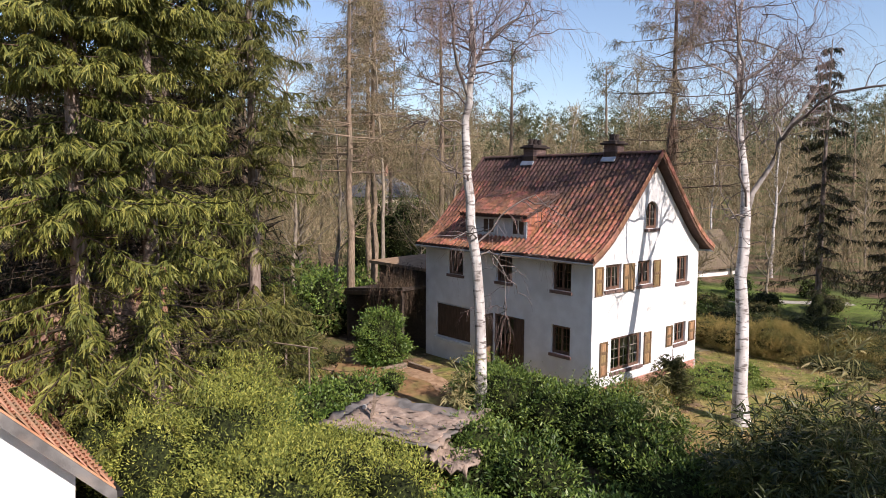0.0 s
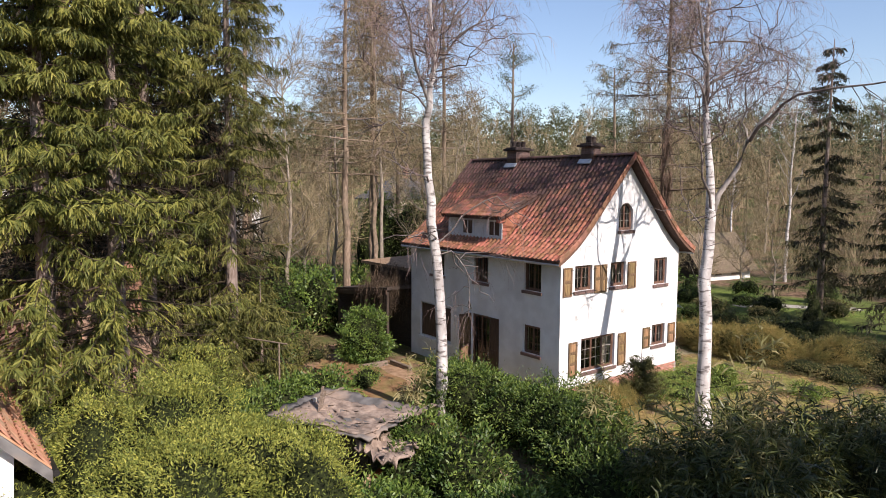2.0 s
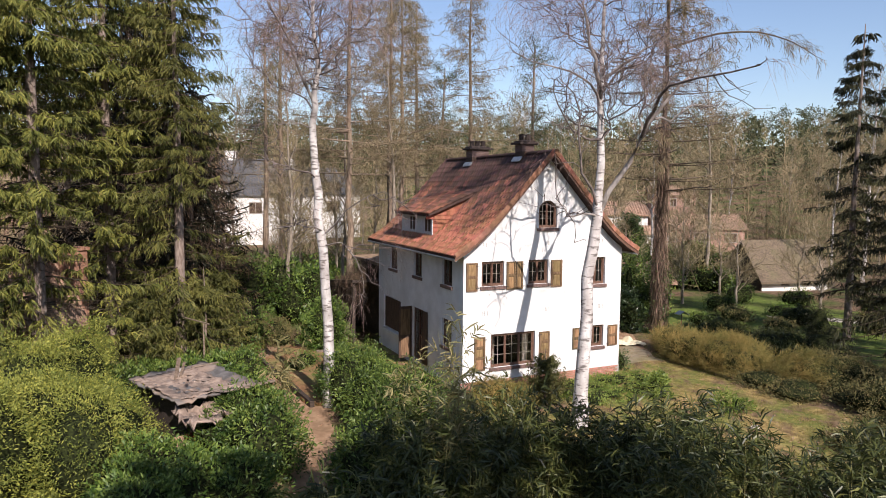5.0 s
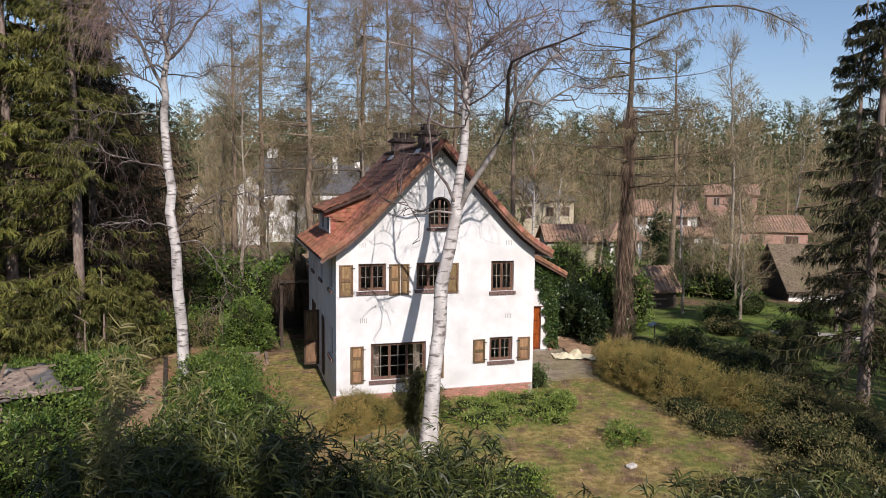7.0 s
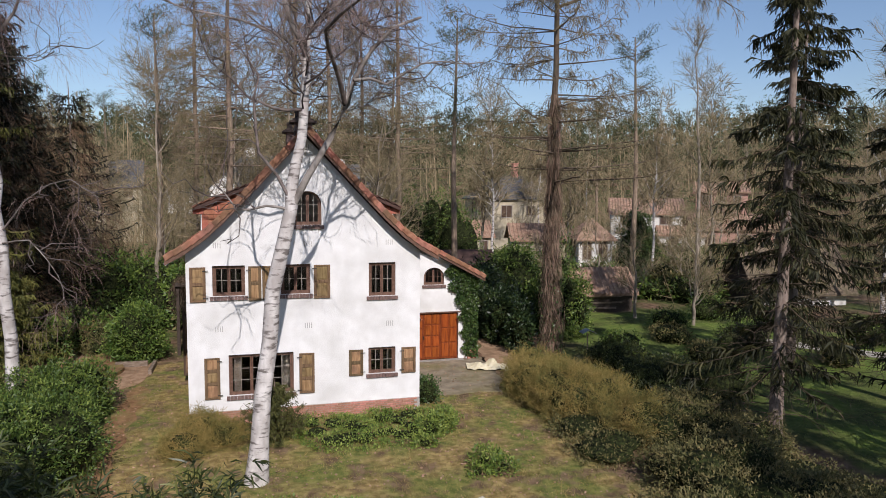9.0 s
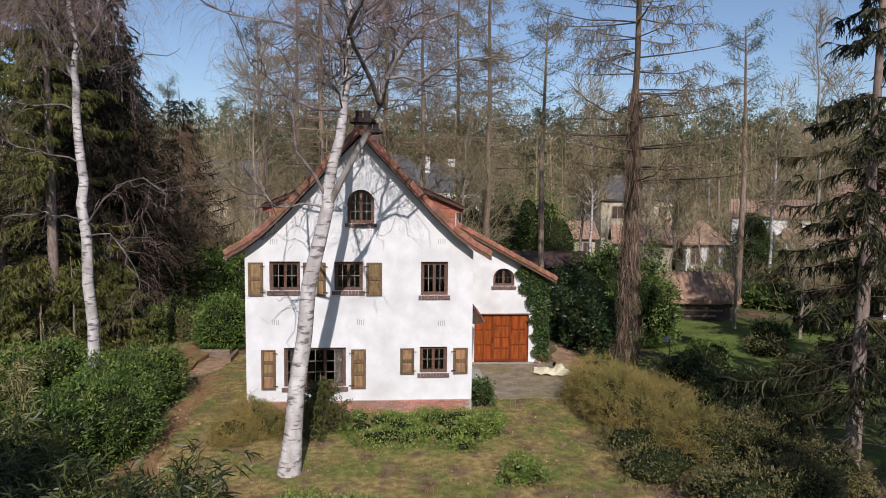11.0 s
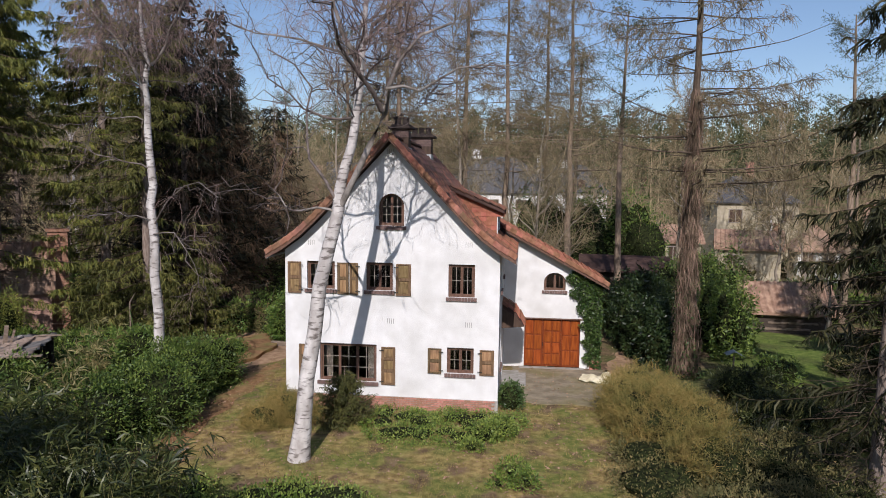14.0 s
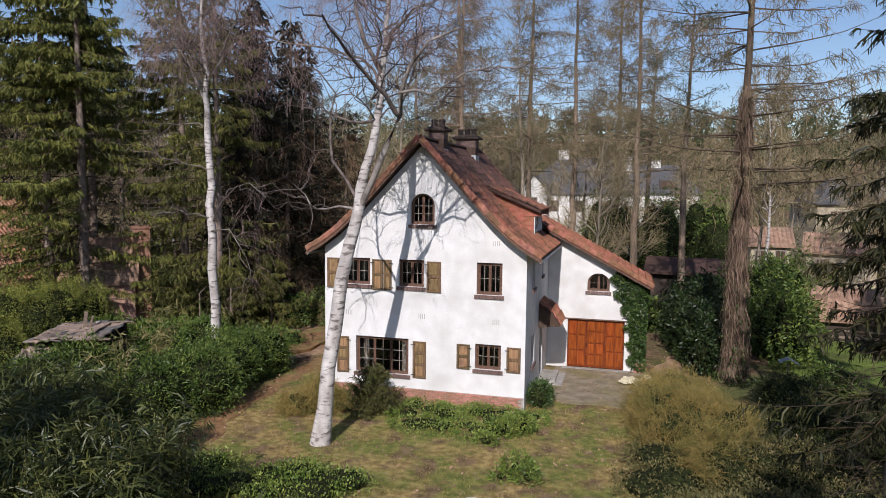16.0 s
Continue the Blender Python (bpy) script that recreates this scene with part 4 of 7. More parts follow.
def chimney(x, y, wx, wy, z0, z1, pots):
    g = Geo().box(x - wx / 2, x + wx / 2, y - wy / 2, y + wy / 2, z0, z1 - 0.16)
    ob = child("chimney", g.mesh("chimney"), "shutterdark", house, "soot-dark brick chimney with clay pots")
    rows = int((z1 - 0.16 - z0 - 0.4) / 0.075)
    for r in range(rows):
        z = z1 - 0.16 - (r + 1) * 0.075
        bg = Geo()
        for s, (a0, a1) in (("y", (x - wx / 2, x + wx / 2)), ("x", (y - wy / 2, y + wy / 2))):
            n = max(2, round((a1 - a0) / 0.22))
            sh = 0.5 * (r % 2)
            cuts = sorted({a0, a1, *[min(max(a0 + (i + sh) * (a1 - a0) / n, a0), a1) for i in range(n + 1)]})
            for b0, b1 in zip(cuts, cuts[1:]):
                if b1 - b0 < 0.02:
                    continue
                if s == "y":
                    bg.box(b0 + 0.005, b1 - 0.005, y - wy / 2 - 0.008, y - wy / 2 + 0.002, z + 0.005, z + 0.07)
                    bg.box(b0 + 0.005, b1 - 0.005, y + wy / 2 - 0.002, y + wy / 2 + 0.008, z + 0.005, z + 0.07)
                else:
                    bg.box(x - wx / 2 - 0.008, x - wx / 2 + 0.002, b0 + 0.005, b1 - 0.005, z + 0.005, z + 0.07)
                    bg.box(x + wx / 2 - 0.002, x + wx / 2 + 0.008, b0 + 0.005, b1 - 0.005, z + 0.005, z + 0.07)
        child("brick_course", bg.mesh("brick_course"), "sill", ob)
    child("chimney_cap", Geo().box(x - wx / 2 - 0.16, x + wx / 2 + 0.16, y - wy / 2 - 0.13, y + wy / 2 + 0.13, z1 - 0.16, z1 - 0.07).box(x - wx / 2 - 0.05, x + wx / 2 + 0.05, y - wy / 2 - 0.04, y + wy / 2 + 0.04, z1 - 0.07, z1).mesh("chimney_cap", 0.012), "soot", ob, "wide dark slab on the chimney")
    for i in range(pots):
        px = x + (i - (pots - 1) / 2) * (wx / pots)
        child("chimney_pot", Geo().cyl((px, y, z1), (px, y, z1 + 0.27), 0.125, 0.105).cyl((px, y, z1 + 0.21), (px, y, z1 + 0.28), 0.14, 0.135).cyl((px, y, z1), (px, y, z1 + 0.05), 0.15, 0.13).mesh("chimney_pot"), "soot", ob, "stout sooty clay pot")
    child("flashing", Geo().box(x - wx / 2 - 0.03, x + wx / 2 + 0.03, y - wy / 2 - 0.03, y + wy / 2 + 0.03, z0 - 0.3, z0 + 0.10).mesh("flashing", 0.01), "zinc", ob, "pale zinc flashing")
    # dressed apron on the slope in front of the stack
    a0, a1 = RIDGE_X - (x - wx / 2) + 0.02, RIDGE_X - (x - wx / 2) + 0.17
    child("apron", Geo().prism([(RIDGE_X - a0, roof_top(a0) + 0.15), (RIDGE_X - a1, roof_top(a1) + 0.13), (RIDGE_X - a1, roof_top(a1) + 0.08), (RIDGE_X - a0, roof_top(a0) + 0.08)], y - wy / 2 - 0.08, y + wy / 2 + 0.08).mesh("apron", 0.01), "zinc", ob, "pale lead apron")
    return ob


chimney(3.95, 1.95, 0.60, 0.55, 9.2, 10.13, 2)
chimney(4.02, 6.5, 0.90, 0.62, 9.15, 10.12, 3)

# brick plinth along the front
child("plinth", Geo().box(0.02, HX - 0.02, -0.055, -0.002, -0.2, 0.44).mesh("plinth"), "mortar", house, "low plinth of red brick")

# ---- the garage wing ----
WX1 = 11.85
wing = thing("garage", None, None, "low white garage wing with a red tiled roof and arched window", "garage")
wing.location = (9.8, 8, 0)
W_IN, W_OUT = (7.25, 6.46), (12.2, 3.80)
slope_w = (W_OUT[1] - W_IN[1]) / (W_OUT[0] - W_IN[0])
wz = lambda x: W_IN[1] + (x - W_IN[0]) * slope_w
GDOOR, GWIN = (8.66, 11.08, -0.05, 2.15), (9.46, 10.40, 3.42, 4.20)
holes = Geo().box(GDOOR[0], GDOOR[1], 6, 7.2, GDOOR[2], GDOOR[3])
holes.prism(arch_poly(*GWIN, 0.42), 6, 7.2)
child("wall", cut(Geo().prism([(HX + 0.004, -0.3), (WX1, -0.3), (WX1, wz(WX1) - 0.25), (HX + 0.004, wz(HX) - 0.25)], 6.5, 6.78).mesh("wall"), holes), "plaster", wing, "white plastered wall")
child("wall", Geo().box(WX1 - 0.28, WX1, 6.78, WALL_Y1, -0.3, wz(WX1) - 0.25).mesh("wall"), "plaster", wing)
child("wall", Geo().prism([(HX + 0.004, -0.3), (WX1, -0.3), (WX1, wz(WX1) - 0.25), (HX + 0.004, wz(HX) - 0.25)], WALL_Y1, WALL_Y1 + 0.3).mesh("wall"), "plaster", wing)
w_roof = child("roof", Geo().prism([(W_IN[0], W_IN[1] - 0.04), (W_OUT[0], W_OUT[1] - 0.04), (W_OUT[0], W_OUT[1] - 0.20), (W_IN[0], W_IN[1] - 0.20)], 6.1, 9.97).mesh("roof"), "roofbase", wing)
lay_tiles([(W_IN[0] - RIDGE_X, W_IN[1] + 0.02), (W_OUT[0] - RIDGE_X, W_OUT[1] + 0.02)], RIDGE_X, 1, 6.05, 10.0, w_roof)
child("verge_board", Geo().prism([(W_IN[0] + 0.6, wz(W_IN[0] + 0.6) - 0.02), (W_OUT[0], W_OUT[1] - 0.02), (W_OUT[0], W_OUT[1] - 0.22), (W_IN[0] + 0.6, wz(W_IN[0] + 0.6) - 0.22)], 6.06, 6.095).mesh("verge_board"), "frame", w_roof)
verge_tiles([(W_IN[0] + 0.6 - RIDGE_X, wz(W_IN[0] + 0.6)), (W_OUT[0] - RIDGE_X, W_OUT[1])], RIDGE_X, 1, 6.05, w_roof)
window(GWIN, ("y", 6.5, -1), cols=2, rows=2, arch=0.42, parent=wing)
child("lintel", Geo().box(GDOOR[0] - 0.1, GDOOR[1] + 0.1, 6.46, 6.5 - 0.002, 2.15, 2.20).mesh("lintel"), "frame", wing)
child("doorstep", Geo().box(GDOOR[0] - 0.2, GDOOR[1] + 0.2, 6.2, 6.499, -0.1, 0.03).mesh("doorstep", 0.01), "concrete", wing)
for i in range(3):
    a = GDOOR[0] + 0.012 + i * (GDOOR[1] - GDOOR[0] - 0.024) / 3
    b = a + (GDOOR[1] - GDOOR[0] - 0.024) / 3 - 0.008
    leaf = child("garage_door", Geo().box(a, b, 6.60, 6.64, 0.03, 2.14).mesh("garage_door"), "garageframe", wing, "varnished orange-brown panelled garage door leaf")
    for c in range(2):
        rows = 4 if i == 1 else 3
        for r in range(rows):
            step = 2.02 / rows
            p0, p1 = a + 0.06 + c * (b - a - 0.06) / 2, a + (c + 1) * (b - a - 0.06) / 2
            c0, c1 = 0.12 + r * step, 0.12 + (r + 1) * step - 0.055
            child("panel", Geo().box(p0, p1, 6.578, 6.601, c0, c1).box(p0 + 0.035, p1 - 0.035, 6.566, 6.58, c0 + 0.035, c1 - 0.035).mesh("panel", 0.011), "garage", leaf)
for x in (GDOOR[0] + 0.82,):
    child("door_handle", Geo().box(x - 0.015, x + 0.015, 6.54, 6.566, 0.95, 1.1).mesh("door_handle"), "iron", wing)
child("corner_stone", Geo().box(WX1 - 0.35, WX1 + 0.06, 6.36, 6.498, -0.1, 0.4).mesh("corner_stone", 0.02), "brick", wing)

# porch hood on the side wall, with its step
hood = child("porch_hood", Geo().prism([(HX + 0.003, 3.25), (HX + 0.55, 2.95), (HX + 0.88, 2.45), (HX + 0.86, 2.38), (HX + 0.5, 2.82), (HX + 0.003, 3.1)], 3.55, 5.3).mesh("porch_hood"), "roofbase", house, "small tiled porch hood over the side door")
lay_tiles([(HX - RIDGE_X + 0.02, 3.30), (HX - RIDGE_X + 0.55, 3.0), (HX - RIDGE_X + 0.92, 2.48)], RIDGE_X, 1, 3.5, 5.35, hood)
child("hood_side", Geo().prism([(HX + 0.003, 3.1), (HX + 0.5, 2.82), (HX + 0.86, 2.38), (HX + 0.003, 2.30)], 3.52, 3.56).mesh("hood_side"), "shutterdark", hood)
child("porch_step", Geo().box(HX + 0.003, HX + 0.7, 3.6, 5.2, -0.1, 0.16).box(HX + 0.003, HX + 1.0, 3.4, 5.3, -0.1, 0.05).mesh("porch_step", 0.015), "concrete", house, "grey concrete porch step")

# ---- trees ----
def birch(name, points, r0, height_label, seed, limbs=(), n1=22, label="", thick=()):
    rng = np.random.default_rng(seed)
    base = np.array(points[0], float)
    tree = thing(name, None, None, label, "tree")
    tree.location = base
    P = trunk_path(points, 22)
    P = P + np.concatenate([np.zeros((1, 1, 3)), rng.normal(size=(1, 21, 3)) * [0.035, 0.035, 0]], 1)
    s = np.linspace(0, 1, 22)
    R = (r0 * (1 - s) ** 0.85 + 0.015 + 0.10 * np.exp(-s * 45))[None]
    child("trunk", quads_mesh("trunk", *tubes(P, R, 14), True), "birch", tree, "white birch trunk with dark scars")
    foot = trunk_path([P[0, 0], P[0, 0] * 0.985 + P[0, 1] * 0.015 + [0, 0, 0.02], P[0, 0] * 0.4 + P[0, 1] * 0.6], 7)
    child("bark_base", quads_mesh("bark_base", *tubes(foot, ((r0 + 0.115) * np.array([1.3, 1.12, 1.01, 0.96, 0.915, 0.865, 0.80]))[None], 14), True), "larchdark", tree, "rough dark bark at the foot")
    B1 = grow(P, n1, rng, (0.56, 0.98), 5.4, 56, 0.30, 8, 0.55, taper=0.55)[0]
    for i, pts in enumerate(limbs):
        p = trunk_path(pts, 8)
        p[:, 1:] += np.cumsum(rng.normal(size=(1, 7, 3)) * (0.05 if i < 2 else 0.10), 1)
        B1 = np.concatenate([B1, p])
        ln = float(np.linalg.norm(p[0, -1] - p[0, 0]))
        child("limb", quads_mesh("limb", *tubes(p, ((thick[i] if i < len(thick) else 0.012 + 0.0065 * ln) * np.linspace(1, 0.3, 8))[None], 8), True), "birchdark" if i % 3 == 1 else "birchlimb", tree, "gnarled dark birch limb" if i % 3 == 1 else "greyish-white birch limb")
    L1 = np.linalg.norm(B1[:, -1] - B1[:, 0], axis=1)
    R1 = (0.008 + 0.0080 * L1)[:, None] * np.linspace(1, 0.22, 8)[None]
    B2, L2 = grow(B1, 11, rng, (0.30, 1.0), 1.9, 50, 0.08, 6, 0.42)
    high = (B2[:, -1, 2] > 10.6 + rng.uniform(0, 3.0, len(B2))) | ((rng.uniform(size=len(B2)) < 0.22) & (B2[:, -1, 0] < 2.9))
    B3, L3 = grow(B2[high], 7, rng, (0.3, 1.0), 1.0, 42, -0.9, 4, 0.26)
    B4, L4 = grow(B3, 3, rng, (0.3, 1.0), 0.75, 38, -1.6, 3, 0.18)
    R2 = rng.uniform(0.010, 0.022, (len(B2), 1)) * np.linspace(1, 0.35, 6)[None]
    tagged(child("branching", quads_mesh("branching", *join(tubes(B1, R1, 6), tubes(B2, R2, 4)), True), "birchbranch", tree, "grey-brown birch branches"), kind="stuff")
    tw = join(ribbons(B3, 0.009, rng), ribbons(B4, 0.007, rng))
    tagged(child("crown", quads_mesh("crown", *tw), "birchtwig", tree, "fine drooping reddish-brown birch twigs"), kind="stuff")
    return tree


birch("birch_tree", [(2.2, -4.89, -0.1), (2.46, -4.67, 2.74), (2.9, -4.36, 5.94), (3.23, -4.25, 7.24), (3.32, -4.14, 7.84), (3.58, -3.81, 9.54), (3.74, -3.51, 11.64), (3.83, -3.37, 12.84), (3.88, -3.39, 14.94), (4.08, -3.49, 18.44)], 0.225, 18, 11,
      limbs=[[(3.2, -4.26, 7.14), (3.58, -4.23, 8.08), (4.14, -4.64, 9.06), (4.58, -4.74, 9.88), (4.77, -5.16, 10.47), (5.18, -5.49, 11.04), (5.68, -5.49, 11.64), (6.48, -5.19, 12.04)],
             [(4.59, -4.79, 9.94), (4.49, -5.25, 10.47), (4.35, -5.7, 10.75), (4.08, -6.25, 11.2), (4.02, -6.75, 11.4), (4.23, -7.79, 11.54), (4.45, -8.79, 11.66), (4.59, -9.59, 11.78)],
             [(3.76, -3.51, 11.94), (3.99, -3.91, 12.3), (4.66, -4.02, 12.65), (5.36, -3.87, 13.05), (6.38, -3.59, 13.54)],
             [(3.72, -3.55, 11.24), (3.43, -3.54, 11.74), (3.13, -3.49, 12.54), (3.08, -3.49, 13.54), (2.98, -3.39, 14.94)],
             [(3.54, -3.87, 9.84), (2.88, -3.89, 10.14), (2.38, -3.99, 10.29), (1.58, -4.09, 10.84), (0.88, -4.19, 11.64)],
             [(3.68, -3.61, 10.94), (3.18, -3.79, 11.64), (2.38, -3.99, 11.84), (0.98, -4.29, 12.04), (-0.22, -4.49, 12.14)],
             [(3.16, -4.29, 7.14), (2.58, -4.39, 7.29), (2.08, -4.49, 7.49), (1.48, -4.59, 7.94)],
             [(3.2, -4.25, 7.4), (2.75, -4.3, 8.0), (2.3, -4.3, 8.6), (2.03, -4.25, 9.1), (1.95, -4.2, 9.9), (2.04, -4.2, 10.7), (1.6, -4.3, 11.3), (1.0, -4.4, 11.7)],
             [(4.77, -5.16, 10.47), (5.48, -4.89, 10.64), (6.48, -4.49, 10.94), (7.68, -4.09, 11.04)],
             [(4.58, -4.74, 9.88), (4.93, -4.49, 10.84), (5.18, -4.29, 11.94), (5.58, -4.09, 13.34)]],
      thick=(0.105, 0.070, 0.065, 0.085, 0.045, 0.05, 0.042, 0.05, 0.045, 0.05),
      label="tall leaning bare birch with white bark in the lawn")
birch("birch_tree", [(-5.04, 0.56, -0.1), (-5.09, 0.62, 3.48), (-5.31, 0.84, 6.78), (-5.42, 0.99, 8.58), (-5.49, 1.04, 10.08), (-5.44, 0.89, 11.28), (-5.38, 0.8, 12.28), (-5.53, 0.76, 13.48), (-5.51, 0.74, 15.48), (-5.31, 0.74, 18.48)], 0.185, 18, 12,
      limbs=[[(-5.47, 0.9, 11.08), (-6.11, 0.96, 12.33), (-6.42, 0.62, 13.01), (-6.81, 0.34, 13.58), (-7.41, 0.14, 14.38), (-8.21, 0.04, 15.18)],
             [(-5.41, 0.79, 12.58), (-5.21, 1.04, 13.58), (-5.01, 1.44, 14.58), (-4.61, 1.84, 15.98)],
             [(-5.37, 0.81, 12.08), (-4.73, 0.82, 12.9), (-4.06, 0.54, 13.38), (-3.68, 0.46, 13.76), (-3.21, 0.44, 14.78)],
             [(-5.16, 0.74, 6.38), (-4.61, 0.54, 7.08), (-4.01, 0.34, 7.58), (-2.91, 0.14, 7.68), (-2.21, 0.04, 7.18)],
             [(-5.41, 0.94, 8.38), (-6.01, 0.74, 8.38), (-6.91, 0.44, 8.58), (-7.81, 0.24, 9.08)],
             [(-5.23, 0.74, 6.48), (-5.91, 0.64, 6.83), (-6.61, 0.54, 6.78), (-7.61, 0.34, 6.68)],
             [(-5.47, 1, 10.18), (-6.11, 0.84, 10.33), (-6.81, 0.64, 10.18), (-7.41, 0.44, 9.88)],
             [(-5.47, 0.94, 10.78), (-6.01, 1.24, 11.28), (-6.81, 1.54, 11.48), (-7.81, 1.74, 11.88)],
             [(-5.16, 0.61, 5.98), (-4.41, 0.84, 6.08), (-3.81, 0.94, 5.38), (-3.51, 1.04, 4.38)]],
      thick=(0.060, 0.045, 0.055, 0.03, 0.034, 0.03, 0.028, 0.032, 0.026),
      label="tall slender bare birch with white bark beside the hedge")


def conifer_branches(H, rng, zlo, reach, per=6, step=0.42, droop=-0.35, top=0.35, k=8, tip_up=0.0):
    """Level or drooping boughs in whorls round a straight stem."""
    zs, az, L = [], [], []
    z = zlo
    while z < H - 0.5:
        f = (z - zlo) / (H - zlo)
        for i in range(per):
            zs.append(z + rng.uniform(-0.15, 0.15))
            az.append(rng.uniform(0, 2 * np.pi))
            L.append((reach * (1 - f) ** 0.8 + top) * rng.uniform(0.65, 1.12))
        z += step * rng.uniform(0.8, 1.2)
    zs, az, L = np.array(zs), np.array(az), np.array(L)
    s = np.linspace(0, 1, k)
    d = np.stack([np.cos(az), np.sin(az), np.zeros_like(az)], -1)
    P = np.zeros((len(zs), k, 3))
    P[:] = d[:, None] * (s[None, :, None] * L[:, None, None])
    P[..., 2] = zs[:, None] + L[:, None] * (0.10 * s + droop * s ** 1.4 + tip_up * s ** 3)[None]
    P += rng.normal(size=P.shape) * 0.03 * s[None, :, None]
    return P, L


def spruce_parts(H, seed, zlo=1.0, reach=3.4, per=6, step=0.42, dense=20, needles=0.075, dry=0, droop=-0.35, sub=4, shoot=0.55, simple=False, top=0.35, open_to=None, fine_to=16.0):
    rng = np.random.default_rng(seed)
    T = trunk_path([(0, 0, -0.2), (0.05, 0.03, H * 0.5), (0, 0, H)], 10)
    r = 0.011 * H + 0.03
    trunk = tubes(T, (r * np.linspace(1, 0.08, 10) ** 0.9)[None], 10)
    B, L = conifer_branches(H, rng, zlo, reach, per, step, droop, top, tip_up=0.30)
    if open_to is not None:
        # lower boughs have died back on the side that faces the other trees
        d = B[:, -1, :2] - B[:, 0, :2]
        turn = np.abs((np.degrees(np.arctan2(d[:, 1], d[:, 0])) - open_to + 180) % 360 - 180)
        keep = (turn < 66) | (B[:, 0, 2] > rng.uniform(8, 13, len(B))) | (rng.uniform(size=len(B)) < 0.18)
        B, L = B[keep], L[keep]
    wood = tubes(B[:, 1::2], (0.006 + 0.007 * L)[:, None] * np.linspace(1, 0.25, 4)[None], 3) if simple else tubes(B, (0.006 + 0.007 * L)[:, None] * np.linspace(1, 0.25, 8)[None], 3)
    low = B[:, 0, 2] < fine_to
    parts = []
    for b, n, w, m in ((B[low], dense, needles, sub), (B[~low], max(dense // 4, 4), needles * 2.2, max(sub // 2, 1))):
        if len(b) == 0:
            continue
        S, _ = grow(b, n, rng, (0.10, 1.0), shoot, 55, -0.9, 3, 0.16, taper=0.30, level=0.8)
        F, _ = grow(S, m, rng, (0.05, 1.0), shoot * 0.40, 42, -0.9, 2, 0.18, level=0.3)
        parts += [ribbons(S, w, rng, 0.8), ribbons(F, w * 0.9, rng, 0.5)]
    tip = B[:, -3:]
    green = join(*parts, ribbons(tip, needles * 1.3, rng, 0.8))
    dead = None
    if dry:
        D, dl = conifer_branches(H * (0.55 if dry == 1 else 0.9), rng, 1.2, reach * (0.75 if dry == 1 else 1.05), 5, 0.4, -0.15 if dry == 1 else -0.4)
        D2, _ = grow(D, 8 * dry, rng, (0.2, 1), 0.5 + 0.2 * (dry > 1), 50, -0.6 - 0.5 * (dry > 1), 3, 0.2)
        dead = join(tubes(D[:, ::2], 0.016 * np.linspace(1, 0.3, 4)[None] * np.ones((len(D), 1)), 3), ribbons(D2, 0.016 + 0.012 * (dry > 1), rng))
    return trunk, wood, green, dead


def tree_from(name, label, trunk, wood, green, dead=None, bark="sprucebark", leaf="spruce", crown="foliage", leaf_label="", dry_m="drywood"):
    t = thing(name, None, None, label, "tree")
    child("trunk", quads_mesh("trunk", *trunk, True), bark, t)
    tagged(child("branching", quads_mesh("branching", *wood, True), "drybrown" if bark == "sprucebark" else bark, t), kind="stuff")
    tagged(child(crown, quads_mesh(crown, *green), leaf, t, leaf_label), kind="stuff")
    if dead is not None:
        tagged(child("dry_growth", quads_mesh("dry_growth", *dead), dry_m, t, "dry leafless lower twigs"), kind="stuff")
    return t


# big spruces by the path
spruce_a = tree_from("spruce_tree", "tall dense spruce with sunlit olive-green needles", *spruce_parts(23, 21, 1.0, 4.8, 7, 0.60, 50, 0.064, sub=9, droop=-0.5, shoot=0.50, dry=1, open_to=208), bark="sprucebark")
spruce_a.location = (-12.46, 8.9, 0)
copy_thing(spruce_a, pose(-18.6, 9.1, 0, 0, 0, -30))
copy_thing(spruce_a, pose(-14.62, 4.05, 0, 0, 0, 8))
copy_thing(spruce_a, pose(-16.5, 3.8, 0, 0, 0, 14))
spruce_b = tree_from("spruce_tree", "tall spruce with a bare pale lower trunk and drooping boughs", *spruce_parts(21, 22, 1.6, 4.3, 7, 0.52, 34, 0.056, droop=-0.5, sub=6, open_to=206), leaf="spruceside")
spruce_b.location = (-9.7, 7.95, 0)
spruce_d = tree_from("spruce_tree", "tall dark spruce with dry lower boughs", *spruce_parts(19, 23, 1.4, 3.7, 6, 0.56, 12, 0.10, dry=3, sub=2, shoot=0.70, simple=True), leaf="spruceshade", dry_m="drybrown")
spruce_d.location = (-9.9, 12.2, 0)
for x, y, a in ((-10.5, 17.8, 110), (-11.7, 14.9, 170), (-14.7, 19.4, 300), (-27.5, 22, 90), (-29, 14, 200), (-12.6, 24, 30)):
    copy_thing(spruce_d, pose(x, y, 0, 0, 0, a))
spruce_low = tree_from("spruce_tree", "broad half-dead spruce hung with brown twigs", *spruce_parts(13.5, 29, 1.0, 4.3, 7, 0.52, 7, 0.09, dry=5, sub=2, shoot=0.60, simple=True), leaf="spruceshade", dry_m="rustbrown")
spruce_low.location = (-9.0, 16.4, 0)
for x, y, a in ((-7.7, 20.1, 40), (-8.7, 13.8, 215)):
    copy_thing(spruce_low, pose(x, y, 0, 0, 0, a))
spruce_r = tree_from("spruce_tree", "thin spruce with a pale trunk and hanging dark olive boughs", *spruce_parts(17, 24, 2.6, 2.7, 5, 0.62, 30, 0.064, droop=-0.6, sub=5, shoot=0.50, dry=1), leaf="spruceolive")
spruce_r.location = (17.15, -6.35, 0)
copy_thing(spruce_r, pose(24.4, 1.1, 0, 0, 0, 100))
